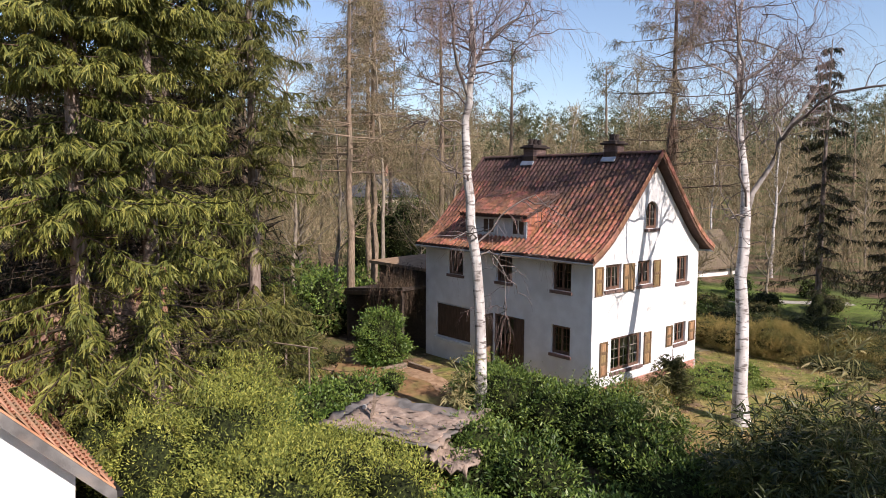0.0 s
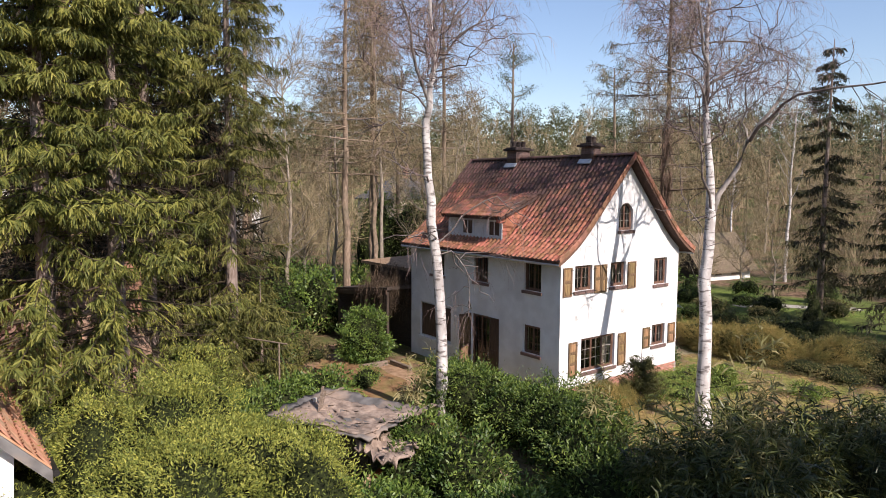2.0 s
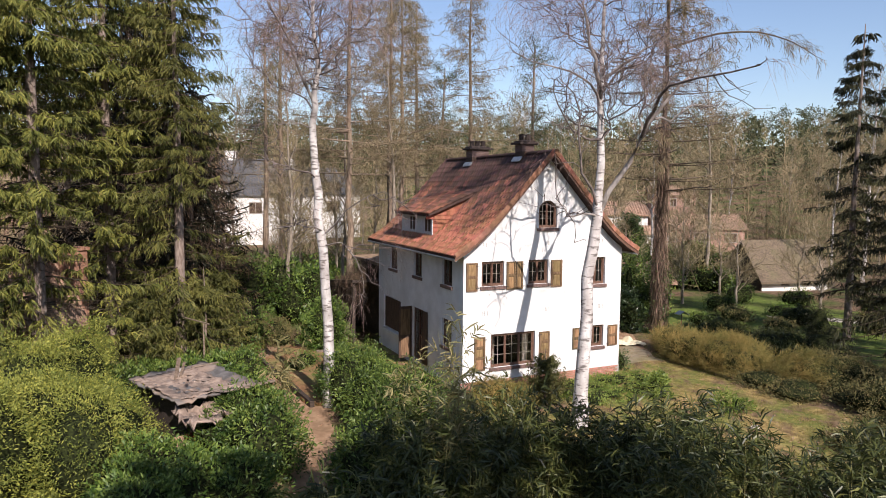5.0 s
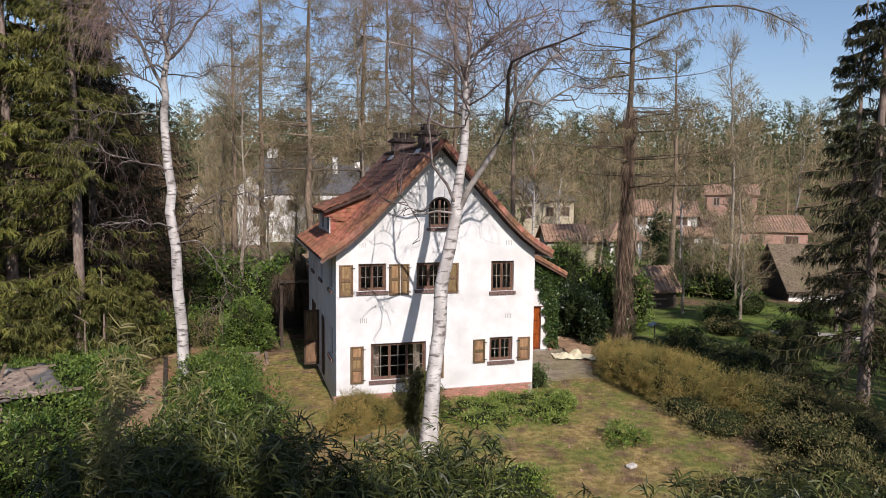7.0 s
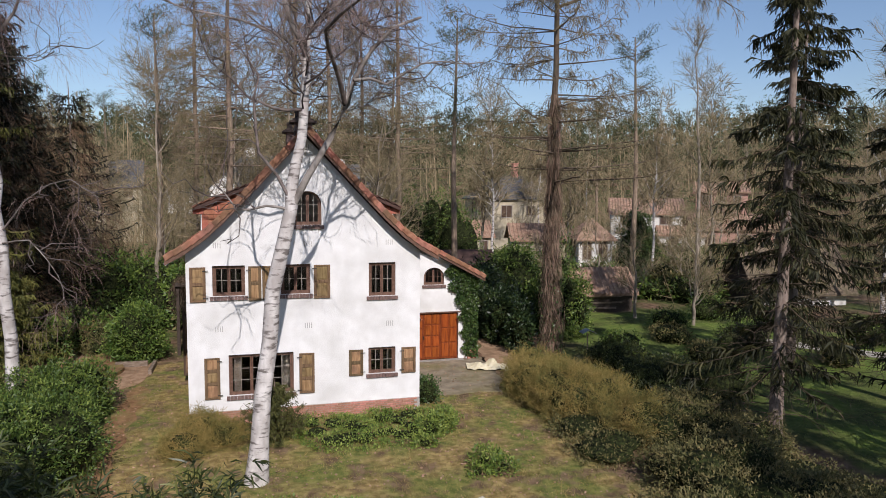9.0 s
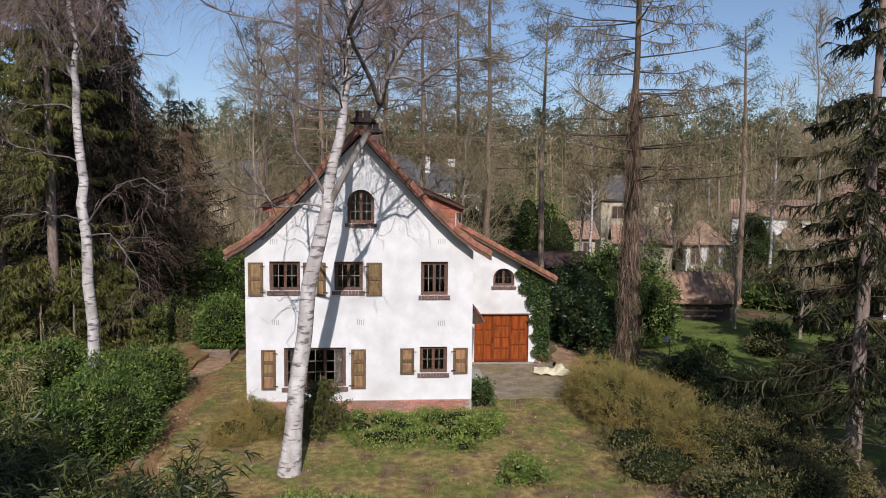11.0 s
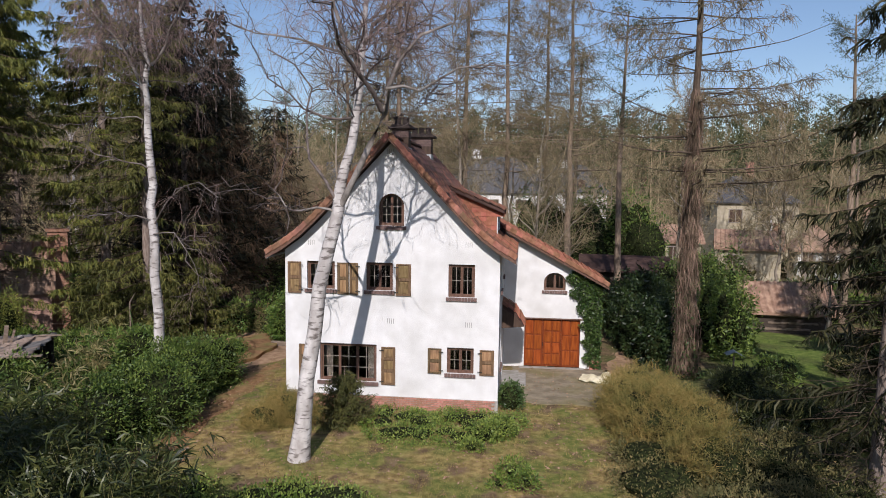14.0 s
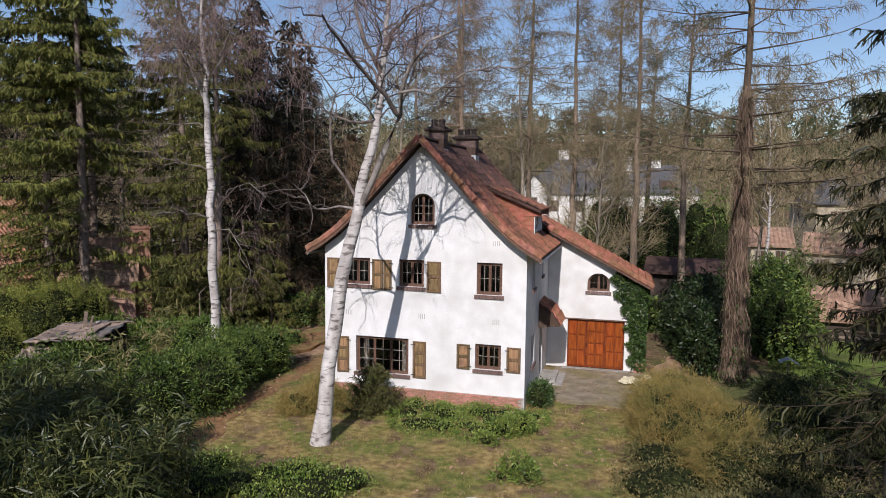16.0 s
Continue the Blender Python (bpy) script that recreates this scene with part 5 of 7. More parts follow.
copy_thing(spruce_r, pose(21.0, -9.0, 0, 0, 0, 220))
copy_thing(spruce_r, pose(25.0, -3.4, 0, 0, 0, 330))
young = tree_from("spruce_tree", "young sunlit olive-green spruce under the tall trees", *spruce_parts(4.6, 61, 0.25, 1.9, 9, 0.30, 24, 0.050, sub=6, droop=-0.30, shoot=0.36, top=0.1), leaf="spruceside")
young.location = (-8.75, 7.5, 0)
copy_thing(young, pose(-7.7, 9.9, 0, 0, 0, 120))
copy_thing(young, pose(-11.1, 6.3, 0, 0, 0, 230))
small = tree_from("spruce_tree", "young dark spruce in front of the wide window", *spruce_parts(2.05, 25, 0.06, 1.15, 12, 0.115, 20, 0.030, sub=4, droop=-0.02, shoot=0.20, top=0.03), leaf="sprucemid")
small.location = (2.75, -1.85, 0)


def larch_parts(H, seed, zlo=4.0, reach=3.6, per=4, step=0.55, lean=0.0, fine=18, sub=7, r=0.014, hang=-1.2):
    rng = np.random.default_rng(seed)
    T = trunk_path([(0, 0, -0.2), (lean * 0.4, 0.1, H * 0.4), (lean, 0, H)], 14)
    T[:, 1:, :2] += rng.normal(size=(1, 13, 2)) * 0.05
    trunk = tubes(T, (r * H * np.linspace(1, 0.06, 14) ** 0.8 + 0.02)[None], 12)
    B, L = conifer_branches(H, rng, zlo, reach, per, step, -0.14, tip_up=0.16)
    # the boughs differ in length and are crooked
    f = rng.uniform(0.45, 1.25, len(B))
    B[..., :2] *= f[:, None, None]
    B += np.cumsum(rng.normal(size=B.shape), 1) * 0.055 * np.linspace(0, 1, 8)[None, :, None] * f[:, None, None]
    wood = tubes(B, (0.009 + 0.0060 * L * f)[:, None] * np.linspace(1, 0.2, 8)[None], 5)
    S, _ = grow(B, fine, rng, (0.15, 1.0), 0.95, 50, -0.45, 4, 0.32, taper=0.2, level=0.5)
    F, _ = grow(S, sub, rng, (0.1, 1.0), 0.42, 55, hang, 3, 0.35)
    keep = rng.uniform(size=len(B)) < 0.85
    return trunk, (wood[0], wood[1]), join(ribbons(S[np.repeat(keep, fine)], 0.028, rng), ribbons(F[np.repeat(keep, fine * sub)], 0.024, rng))


larch_a = tree_from("larch_tree", "tall bare larch with creeper round its rough trunk", *larch_parts(24, 31, 8.0, 6.4, 4, 0.66, fine=22, sub=9, r=0.0092), bark="larchdark", leaf="larchtwig", crown="crown", leaf_label="fine brown larch twigs")
larch_a.location = (15.42, 6.1, 0)
# one long bough high on the trunk sweeps out over the garden
rng = np.random.default_rng(33)
bough = trunk_path([(0, 0, 15.8), (1.6, -0.8, 16.3), (3.4, -2.2, 16.5), (4.6, -3.4, 15.9), (5.3, -4.5, 15.0)], 10)
bough[:, 1:] += np.cumsum(rng.normal(size=(1, 9, 3)) * 0.05, 1)
child("bough", quads_mesh("bough", *tubes(bough, np.linspace(0.075, 0.018, 10)[None], 7), True), "larchdark", larch_a, "long bare bough").matrix_parent_inverse = Matrix()
twigs_1, _ = grow(bough, 46, rng, (0.15, 1.0), 1.0, 55, -0.5, 4, 0.32)
twigs_2, _ = grow(twigs_1, 12, rng, (0.1, 1.0), 0.5, 50, -1.4, 3, 0.3)
tagged(child("hanging_growth", quads_mesh("hanging_growth", *join(ribbons(twigs_1, 0.026, rng), ribbons(twigs_2, 0.022, rng))), "larchtwig", larch_a, "hanging brown larch twigs"), kind="stuff").matrix_parent_inverse = Matrix()
rng = np.random.default_rng(5)
az = rng.uniform(0, 2 * np.pi, 6600)
zz = rng.uniform(0, 1, 6600) ** 1.25 * 11.5 + 0.3
shag = 0.5 + 0.5 * np.sin(1.3 * zz + 2.1 * az) * np.sin(0.7 * zz - az)
rr = 0.235 - 0.010 * zz + rng.uniform(0, 1, 6600) ** 2 * (0.24 * shag + 0.05) * np.clip(1.2 - zz / 9, 0.15, 1) + 0.25 * np.exp(-zz * 2.5)
pos = np.stack([rr * np.cos(az), rr * np.sin(az), zz], -1)
vine = np.repeat(pos[:, None], 4, 1) + np.array([[0, 0, 0.25], [0, 0, 0], [0, 0, -0.28], [0.02, 0, -0.55]])[None] + np.cumsum(rng.normal(size=(6600, 4, 3)) * [0.075, 0.075, 0.05], 1)
vine[..., 2] = np.maximum(vine[..., 2], 0.02)
child("creeper", quads_mesh("creeper", *ribbons(vine, 0.022, rng)), "creeper", larch_a, "dry brown creeper stems hanging round the trunk").matrix_parent_inverse = Matrix()
az, zz = rng.uniform(0, 2 * np.pi, 1400), rng.uniform(0, 1, 1400) ** 1.6 * 4.2
ro = 0.30 + 0.16 * rng.uniform(size=1400) + 0.35 * np.exp(-zz * 2.2)
clad = rng.uniform(size=1400) < 0.35 + 0.65 * np.exp(-zz * 0.8)
ivy_p = np.stack([ro * np.cos(az), ro * np.sin(az), zz + 0.05], -1)[clad]
tagged(child("ivy", quads_mesh("ivy", *leaves(ivy_p, ivy_p * [1, 1, 0] + [0, 0, 0.1], rng, 0.11, 0.7)), "ivy", larch_a, "green ivy leaves round the foot"), kind="stuff").matrix_parent_inverse = Matrix()
larch_b = tree_from("larch_tree", "tall bare larch with a straight orange-brown trunk", *larch_parts(23, 32, 9.0, 5.4, 3, 0.44, fine=19, sub=5, r=0.0105), bark="larchbark", leaf="larchtwig", crown="crown", leaf_label="fine orange-brown larch twigs")
larch_b.location = (0.95, 17.8, 0)
for x, y, a in ((4.8, 20.9, 77), (10.1, 29.3, 190), (7.2, 25.1, 300), (-1.5, 26.6, 20), (11.4, 22.1, 200)):
    copy_thing(larch_b, pose(x, y, 0, 0, 0, a))


def bare_parts(H, seed, zlo=0.3, n1=24, reach=3.4, angle=48, r=None, far=False):
    rng = np.random.default_rng(seed)
    T = trunk_path([(0, 0, -0.2), (rng.uniform(-.3, .3), rng.uniform(-.3, .3), H * 0.45), (rng.uniform(-.6, .6), rng.uniform(-.6, .6), H)], 12)
    T[:, 1:, :2] += rng.normal(size=(1, 11, 2)) * 0.06
    rr = r or 0.0085 * H + 0.02
    trunk = tubes(T, (rr * np.linspace(1, 0.07, 12) ** 0.9)[None], 8)
    B1, L1 = grow(T, n1, rng, (zlo, 0.98), reach, angle, 0.5, 7, 0.18, taper=0.45)
    wood = tubes(B1, (0.010 + 0.012 * L1)[:, None] * np.linspace(1, 0.22, 7)[None], 4)
    B2, _ = grow(B1, 10, rng, (0.2, 1), reach * 0.4, 45, 0.3, 4, 0.2)
    B3, _ = grow(B2, 6 if far else 7, rng, (0.1, 1), reach * 0.26, 45, 0.1, 2, 0.2)
    if far:
        return trunk, tubes(B1, (0.012 + 0.014 * L1)[:, None] * np.linspace(1, 0.22, 7)[None], 3), join(ribbons(B2[:, ::3], 0.05, rng), ribbons(B3, 0.085, rng))
    return trunk, wood, join(ribbons(B2, 0.030, rng), ribbons(B3, 0.028, rng))


kinds, far_kinds = [], []
for H, seed, zlo, n1, reach, ang, bark, lab in ((12.5, 41, 0.25, 26, 3.6, 46, "bark", "tall bare tree with a grey trunk and fine brown twigs"),
                                                 (14.5, 42, 0.36, 24, 3.2, 40, "birch", "slim bare birch with a pale trunk among the trees"),
                                                 (10.5, 43, 0.20, 28, 3.8, 52, "bark", "spreading bare tree with brown twigs"),
                                                 (15, 44, 0.40, 24, 3.0, 42, "bark", "tall bare tree with a straight brown trunk")):
    kinds.append(tree_from("bare_tree", lab, *bare_parts(H * 1.22, seed, zlo, n1, reach, ang), bark=bark, leaf="twig", crown="crown"))
    far_kinds.append(tree_from("bare_tree", lab , *bare_parts(H, seed + 10, zlo * 0.8, 20, reach, ang, far=True), bark=bark, leaf="twig", crown="crown"))
fruit = tree_from("fruit_tree", "small bare fruit tree with crooked limbs in the garden", *bare_parts(5.5, 45, 0.22, 16, 2.4, 55, r=0.11), bark="bark", leaf="twig", crown="crown")
fruit.location = (26.2, 10.45, 0)
for x, y, a, s in ((29.5, 6.5, 60, 1), (24.2, 13.4, 140, 1), (33, 11, 250, 1)):
    copy_thing(fruit, pose(x, y, 0, 0, 0, a))


def pine_parts(H, seed):
    rng = np.random.default_rng(seed)
    T = trunk_path([(0, 0, -0.2), (0.2, 0.1, H * 0.5), (0.4, -0.2, H)], 9)
    trunk = tubes(T, (0.013 * H * np.linspace(1, 0.1, 9) ** 0.8)[None], 8)
    B, L = grow(T, 22, rng, (0.6, 1.0), 2.4, 65, 0.35, 6, 0.15, taper=0.3)
    wood = tubes(B, (0.012 + 0.012 * L)[:, None] * np.linspace(1, 0.25, 6)[None], 4)
    c = B[:, 2:].reshape(-1, 3)
    c = np.repeat(c, 40, 0) + rng.normal(size=(len(c) * 40, 3)) * [0.26, 0.26, 0.13]
    return trunk, wood, leaves(c, rng.normal(size=c.shape) + [0, 0, 0.6], rng, 0.20, 0.16)


pine = tree_from("pine_tree", "tall pine with a bare reddish trunk and dark crown", *pine_parts(18, 46), bark="larchbark", leaf="pine")

# unseen spruces added to the south, to shade the bamboo and the boundary
shade = tree_from("spruce_tree", "unseen tall dark spruce added to shade the garden", *spruce_parts(22, 26, 3.0, 3.6, 6, 0.8, 8, 0.30, sub=1, shoot=0.9, simple=True), leaf="sprucedark")
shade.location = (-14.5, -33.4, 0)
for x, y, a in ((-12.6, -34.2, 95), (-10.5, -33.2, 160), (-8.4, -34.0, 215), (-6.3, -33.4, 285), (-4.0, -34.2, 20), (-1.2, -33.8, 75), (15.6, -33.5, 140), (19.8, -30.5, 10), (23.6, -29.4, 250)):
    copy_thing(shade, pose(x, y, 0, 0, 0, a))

# ---- houses further off ----
def cottage(name, label, x, y, turn, w, d, eave, ridge, wall, roof, windows=(), chimney_at=None, hip=0.0, over=0.35, planks=(), stack=0.35, frame_m="muntin"):
    """A plain house: long side w along its own x, front at -d/2; windows as (face, u, z, width, height)."""
    h = thing(name, None, None, label, "house")
    child("wall", Geo().prism([(-d / 2, -0.3), (d / 2, -0.3), (d / 2, eave), (0, ridge - 0.12), (-d / 2, eave)], -w / 2, w / 2, "x").mesh("wall") if not hip else Geo().box(-w / 2, w / 2, -d / 2, d / 2, -0.3, eave).mesh("wall"), wall, h)
    k = (ridge - eave) / (d / 2)
    g = Geo()
    e = eave - over * k
    if hip:
        a, b = w / 2 + over, d / 2 + over
        for dz in (0.0,):
            vs = [(-a, -b, e), (a, -b, e), (a, b, e), (-a, b, e), (-a + hip, 0, ridge), (a - hip, 0, ridge)]
            vs += [(p[0], p[1], p[2] - 0.14) for p in vs[:4]]
            g.add(vs, [(0, 1, 5, 4), (2, 3, 4, 5), (1, 2, 5), (3, 0, 4), (0, 6, 7, 1), (1, 7, 8, 2), (2, 8, 9, 3), (3, 9, 6, 0), (9, 8, 7, 6)])
    else:
        g.prism([(-d / 2 - over, e), (0, ridge), (d / 2 + over, e), (d / 2 + over, e - 0.16), (0, ridge - 0.16), (-d / 2 - over, e - 0.16)], -w / 2 - over, w / 2 + over, "x")
    rf = child("roof", g.mesh("roof"), roof, h)
    if roof in ("fartile", "tiles") and not hip:
        # rolls of the tiles, from ridge to eave
        rg = Geo()
        n = int((w + 2 * over) / 0.34)
        for i in range(n):
            u = -w / 2 - over + (i + 0.5) * (w + 2 * over) / n
            for sgn in (-1, 1):
                p, q = Vector((u, sgn * 0.05, ridge + 0.01)), Vector((u, sgn * (d / 2 + over), e + 0.01))
                rg.add([p + Vector((-0.085, 0, 0)), p + Vector((0, 0, 0.075)), p + Vector((0.085, 0, 0)), q + Vector((-0.085, 0, 0)), q + Vector((0, 0, 0.075)), q + Vector((0.085, 0, 0))], [(0, 1, 4, 3), (1, 2, 5, 4), (3, 4, 5)])
        tagged(child("roof_tiling", rg.mesh("roof_tiling"), roof, rf, "rows of clay tiles"), kind="stuff")
    for face, u, z, ww, hh in windows:
        wg, pg = Geo(), Geo()
        if face in "fb":
            q = -d / 2 if face == "f" else d / 2
            s = -1 if face == "f" else 1
            box = lambda g, a0, a1, d0, d1, c0, c1: g.box(a0, a1, *sorted((q + s * d0, q + s * d1)), c0, c1)
        else:
            q = -w / 2 if face == "l" else w / 2
            s = -1 if face == "l" else 1
            box = lambda g, a0, a1, d0, d1, c0, c1: g.box(*sorted((q + s * d0, q + s * d1)), a0, a1, c0, c1)
        t = 0.09
        for a0, a1, c0, c1 in ((u - ww / 2, u - ww / 2 + t, z, z + hh), (u + ww / 2 - t, u + ww / 2, z, z + hh), (u - ww / 2 + t, u + ww / 2 - t, z, z + t), (u - ww / 2 + t, u + ww / 2 - t, z + hh - t, z + hh), (u - t / 3, u + t / 3, z + t, z + hh - t)):
            box(wg, a0, a1, -0.02, 0.06, c0, c1)
        wo = child("window", wg.mesh("window"), frame_m, h)
        box(pg, u - ww / 2 + t, u + ww / 2 - t, 0.005, 0.02, z + t, z + hh - t)
        child("pane", pg.mesh("pane"), "shutterdark", wo, "dark window glass")
    for u, z, pw, ph in planks:
        child("plank", Geo().box(u - pw / 2, u + pw / 2, -d / 2 - 0.06, -d / 2 - 0.004, z, z + ph).mesh("plank"), "boards", h, "weathered pale plank")
    if chimney_at:
        cx, cy, ct = chimney_at
        child("chimney", Geo().box(cx - stack, cx + stack, cy - 0.3, cy + 0.3, 0, ct).box(cx - stack - 0.07, cx + stack + 0.07, cy - 0.37, cy + 0.37, ct, ct + 0.12).mesh("chimney"), "brick" if wall != "farwall" else "farwall", h)
    h.location = (x, y, float(ground_height(x, y)))
    h.rotation_euler = (0, 0, radians(turn))
    return h


# the white neighbour at the start of the shot
nb = thing("neighbour_house", None, None, "white neighbouring house with a low red tiled gable roof", "house")
nb.location = (-21, 3, 0)
nb_prof = [(-25.85, 2.22), (-21.65, 7.12), (-17.20, 2.34)]
child("wall", Geo().prism([(-25.3, -0.3), (-18.0, -0.3), (-17.85, 2.67), (-21.65, 6.77), (-25.15, 2.67)], -1.2, 7).mesh("wall"), "plaster", nb, "bright white plastered gable wall")
nb_roof = child("roof", Geo().prism([(-25.85, 2.22), (-21.65, 7.07), (-17.20, 2.27), (-17.20, 2.07), (-21.65, 6.84), (-25.85, 2.02)], -1.45, 7.3).mesh("roof"), "redtile", nb, "red tiled roof with moss and needles")
child("verge_board", Geo().prism([(-25.85, 2.17), (-21.65, 7.02), (-17.20, 2.22), (-17.20, 1.94), (-21.65, 6.72), (-25.85, 1.87)], -1.55, -1.452).mesh("verge_board"), "felt", nb, "grey weathered verge board")
lay_tiles([(0.0, 7.13), (4.42, 2.36)], -21.65, 1, -1.42, 7.2, nb_roof, material="mossytile")
child("gutter", Geo().cyl((-17.13, -1.5, 2.12), (-17.13, 7.2, 2.12), 0.075).mesh("gutter"), "iron", nb)

cottage("house_with_red_tiles", "two-storey house with white walls and red tiled roof among shrubs", 48.6, 52.4, -27, 8.2, 6, 5.0, 6.6, "farwall", "fartile", [("f", -2.4, 3.5, 1.3, 1.1), ("f", 2.2, 3.5, 1.5, 1.1), ("f", -2.2, 0.8, 1.6, 1.4), ("f", 1.5, 0.8, 1.8, 1.6)])
cottage("long_house", "long low house with a red tiled roof", 58.4, 47.6, -27, 11.5, 7, 3.0, 4.6, "pinkwall", "fartile", [("f", -4, 1.0, 1.6, 1.3), ("f", 0, 1.0, 1.6, 1.3), ("f", 4, 1.0, 1.6, 1.3)])
cottage("porch_wing", "low tiled wing in front of a white house", 50.2, 47.2, -27, 5.0, 2.6, 2.7, 3.5, "farwall", "fartile", [("f", -0.9, 1.2, 1.2, 1.0), ("f", 1.2, 1.2, 1.2, 1.0)])
cottage("garden_pavilion", "white garden pavilion with a hipped clay-tile roof", 30.9, 32.4, -8, 3.0, 3.0, 3.65, 5.1, "farwall", "fartile", [("f", -0.75, 1.5, 0.9, 1.9), ("f", 0.65, 1.5, 0.9, 1.9), ("l", 0, 1.5, 1.5, 1.9)], hip=1.7)
cottage("low_wing", "long low building with an old clay-tile roof beside the pavilion", 26.9, 35.2, -14, 4.6, 4.0, 3.5, 4.65, "yellowwall", "fartile", [("f", -1.2, 1.6, 1.0, 1.2)], chimney_at=(2.1, 0.3, 5.1), stack=0.28)
cottage("low_tiled_house", "low house with an old red tiled roof", 23.0, 42.6, -4, 3.1, 4.4, 3.2, 4.45, "yellowwall", "fartile", [("f", -0.8, 1.4, 0.9, 1.2), ("f", 0.8, 1.4, 0.9, 1.2)])
cottage("slate_house", "house with yellow stone walls and a dark hipped slate roof", 34.2, 61.2, 9, 9.4, 7.4, 6.7, 9.4, "yellowwall", "slate", [("f", 0.9, 4.3, 1.3, 1.3), ("f", 3.4, 4.3, 1.3, 1.3), ("f", -2.6, 4.1, 1.6, 1.6), ("l", -1.6, 4.6, 1.0, 1.4), ("l", 1.2, 4.6, 1.0, 1.4)], chimney_at=(0.6, 0, 10.9), hip=3.6)
grey = cottage("grey_roof_house", "large house with a grey slate roof, dormer and white walls", 13.6, 80.6, 0, 13.4, 8, 6.5, 10.2, "farwall", "slate", [("f", -3.5, 3.6, 2.0, 1.6), ("f", 2.5, 3.6, 2.0, 1.6)], chimney_at=(-2.9, -1.2, 11.2), hip=3.2)
child("dormer", Geo().box(1.3, 3.7, -3.9, -1.2, 6.7, 8.1).mesh("dormer"), "slate", grey, "slate-hung roof dormer").matrix_parent_inverse = Matrix()
for a, b in ((1.42, 2.45), (2.55, 3.58)):
    child("pane", Geo().box(a, b, -3.93, -3.905, 6.85, 7.95).mesh("pane"), "shutterdark", grey, "dark window glass").matrix_parent_inverse = Matrix()
child("side_chimney", Geo().box(0.2, 1.5, -0.5, 0.4, 8.5, 10.9).mesh("side_chimney", 0.03), "farwall", grey, "short white chimney").matrix_parent_inverse = Matrix()
cottage("white_villa", "white villa with a wide slate roof and chimneys between the trees", 4.2, 77.5, 0, 15.5, 9, 6.9, 11.7, "farwall", "slate", [("f", -3.5, 4.0, 1.6, 1.6), ("f", 0, 4.0, 1.8, 1.6), ("f", 4, 4.0, 1.6, 1.6)], chimney_at=(-2.6, 0, 12.6), stack=0.7, hip=4.6)
cottage("villa_wing", "white gabled wing of the villa with a slate roof", -1.6, 72.4, 90, 5.0, 3.6, 7.6, 9.4, "farwall", "slate", [("l", 0.0, 5.2, 1.0, 1.2), ("l", -0.7, 2.4, 1.0, 1.4)], over=0.15)
cottage("white_cottage", "small white gabled cottage under the trees", -9.6, 101.3, 90, 7, 4.2, 2.6, 4.7, "farwall", "slate", [("l", 0.4, 1.4, 0.9, 0.8), ("l", -1.2, 0.3, 1.0, 1.0)], over=0.15)
cottage("grey_cottage", "house with pale walls and a grey roof behind the birches", -16.4, 77, 6, 8.0, 6.5, 7.2, 10.4, "yellowwall", "slate", [("f", -2.4, 5.4, 1.0, 1.3), ("f", -0.8, 5.4, 1.0, 1.3), ("f", 2.4, 5.4, 1.2, 1.3)], over=0.3)
cottage("red_roof_house", "house with a sunlit red roof behind dark trees", -25.0, 75, 6, 8.5, 6.5, 7.4, 10.0, "pinkwall", "fartile", [("f", -2.0, 5.2, 1.2, 1.3), ("f", 1.5, 5.2, 1.2, 1.3)])
cottage("pink_building", "narrow two-storey pink brick house", 61.8, 55.6, -35, 6.2, 6, 6.5, 7.7, "pinkwall", "fartile", [("f", -1.9 + 1.9 * i, z, 0.9, 1.2) for i in range(3) for z in (2.0, 4.7)])
cottage("brick_house", "house with a red tiled roof and brick chimney behind the spruces", -15.66, 6.08, 37, 3.6, 2.6, 3.1, 5.0, "pinkwall", "fartile", [("f", -0.4, 1.2, 1.2, 1.1)], chimney_at=(2.15, -0.4, 5.5), stack=0.42, over=0.2)
# thatched cottage
thatched = cottage("thatched_cottage", "low white thatched cottage with a dark boarded gable", 38.2, 17.2, -10, 6.4, 4.4, 1.5, 4.1, "farwall", "thatch", [("f", 1.2, 0.5, 1.0, 0.7), ("f", -1.0, 0.5, 0.8, 0.7)], over=0.5)
child("gable_boarding", Geo().prism([(-2.2, 0.0), (2.2, 0.0), (2.2, 1.42), (0, 3.78), (-2.2, 1.42)], -3.29, -3.205, "x").mesh("gable_boarding"), "darkboards", thatched, "dark boarded gable").matrix_parent_inverse = Matrix()
# hut with boards and a tiled roof
cottage("garden_hut", "open boarded garden hut with an old red tiled roof", 23.0, 17.3, -3, 5.0, 2.7, 1.5, 2.7, "darkboards", "fartile", over=0.32, planks=((0.3, 0.95, 3.0, 0.12), (0.5, 0.55, 2.6, 0.10), (-0.2, 0.2, 3.2, 0.12)))
# the roof's brown is set dark to carry the shade of tall trees
shed2 = cottage("brown_shed", "low shed behind the garage, its brown roof darkened for tree shade", 15.2, 22.6, -6, 5.0, 3.4, 2.9, 3.5, "darkboards", "roofbase", over=0.45)

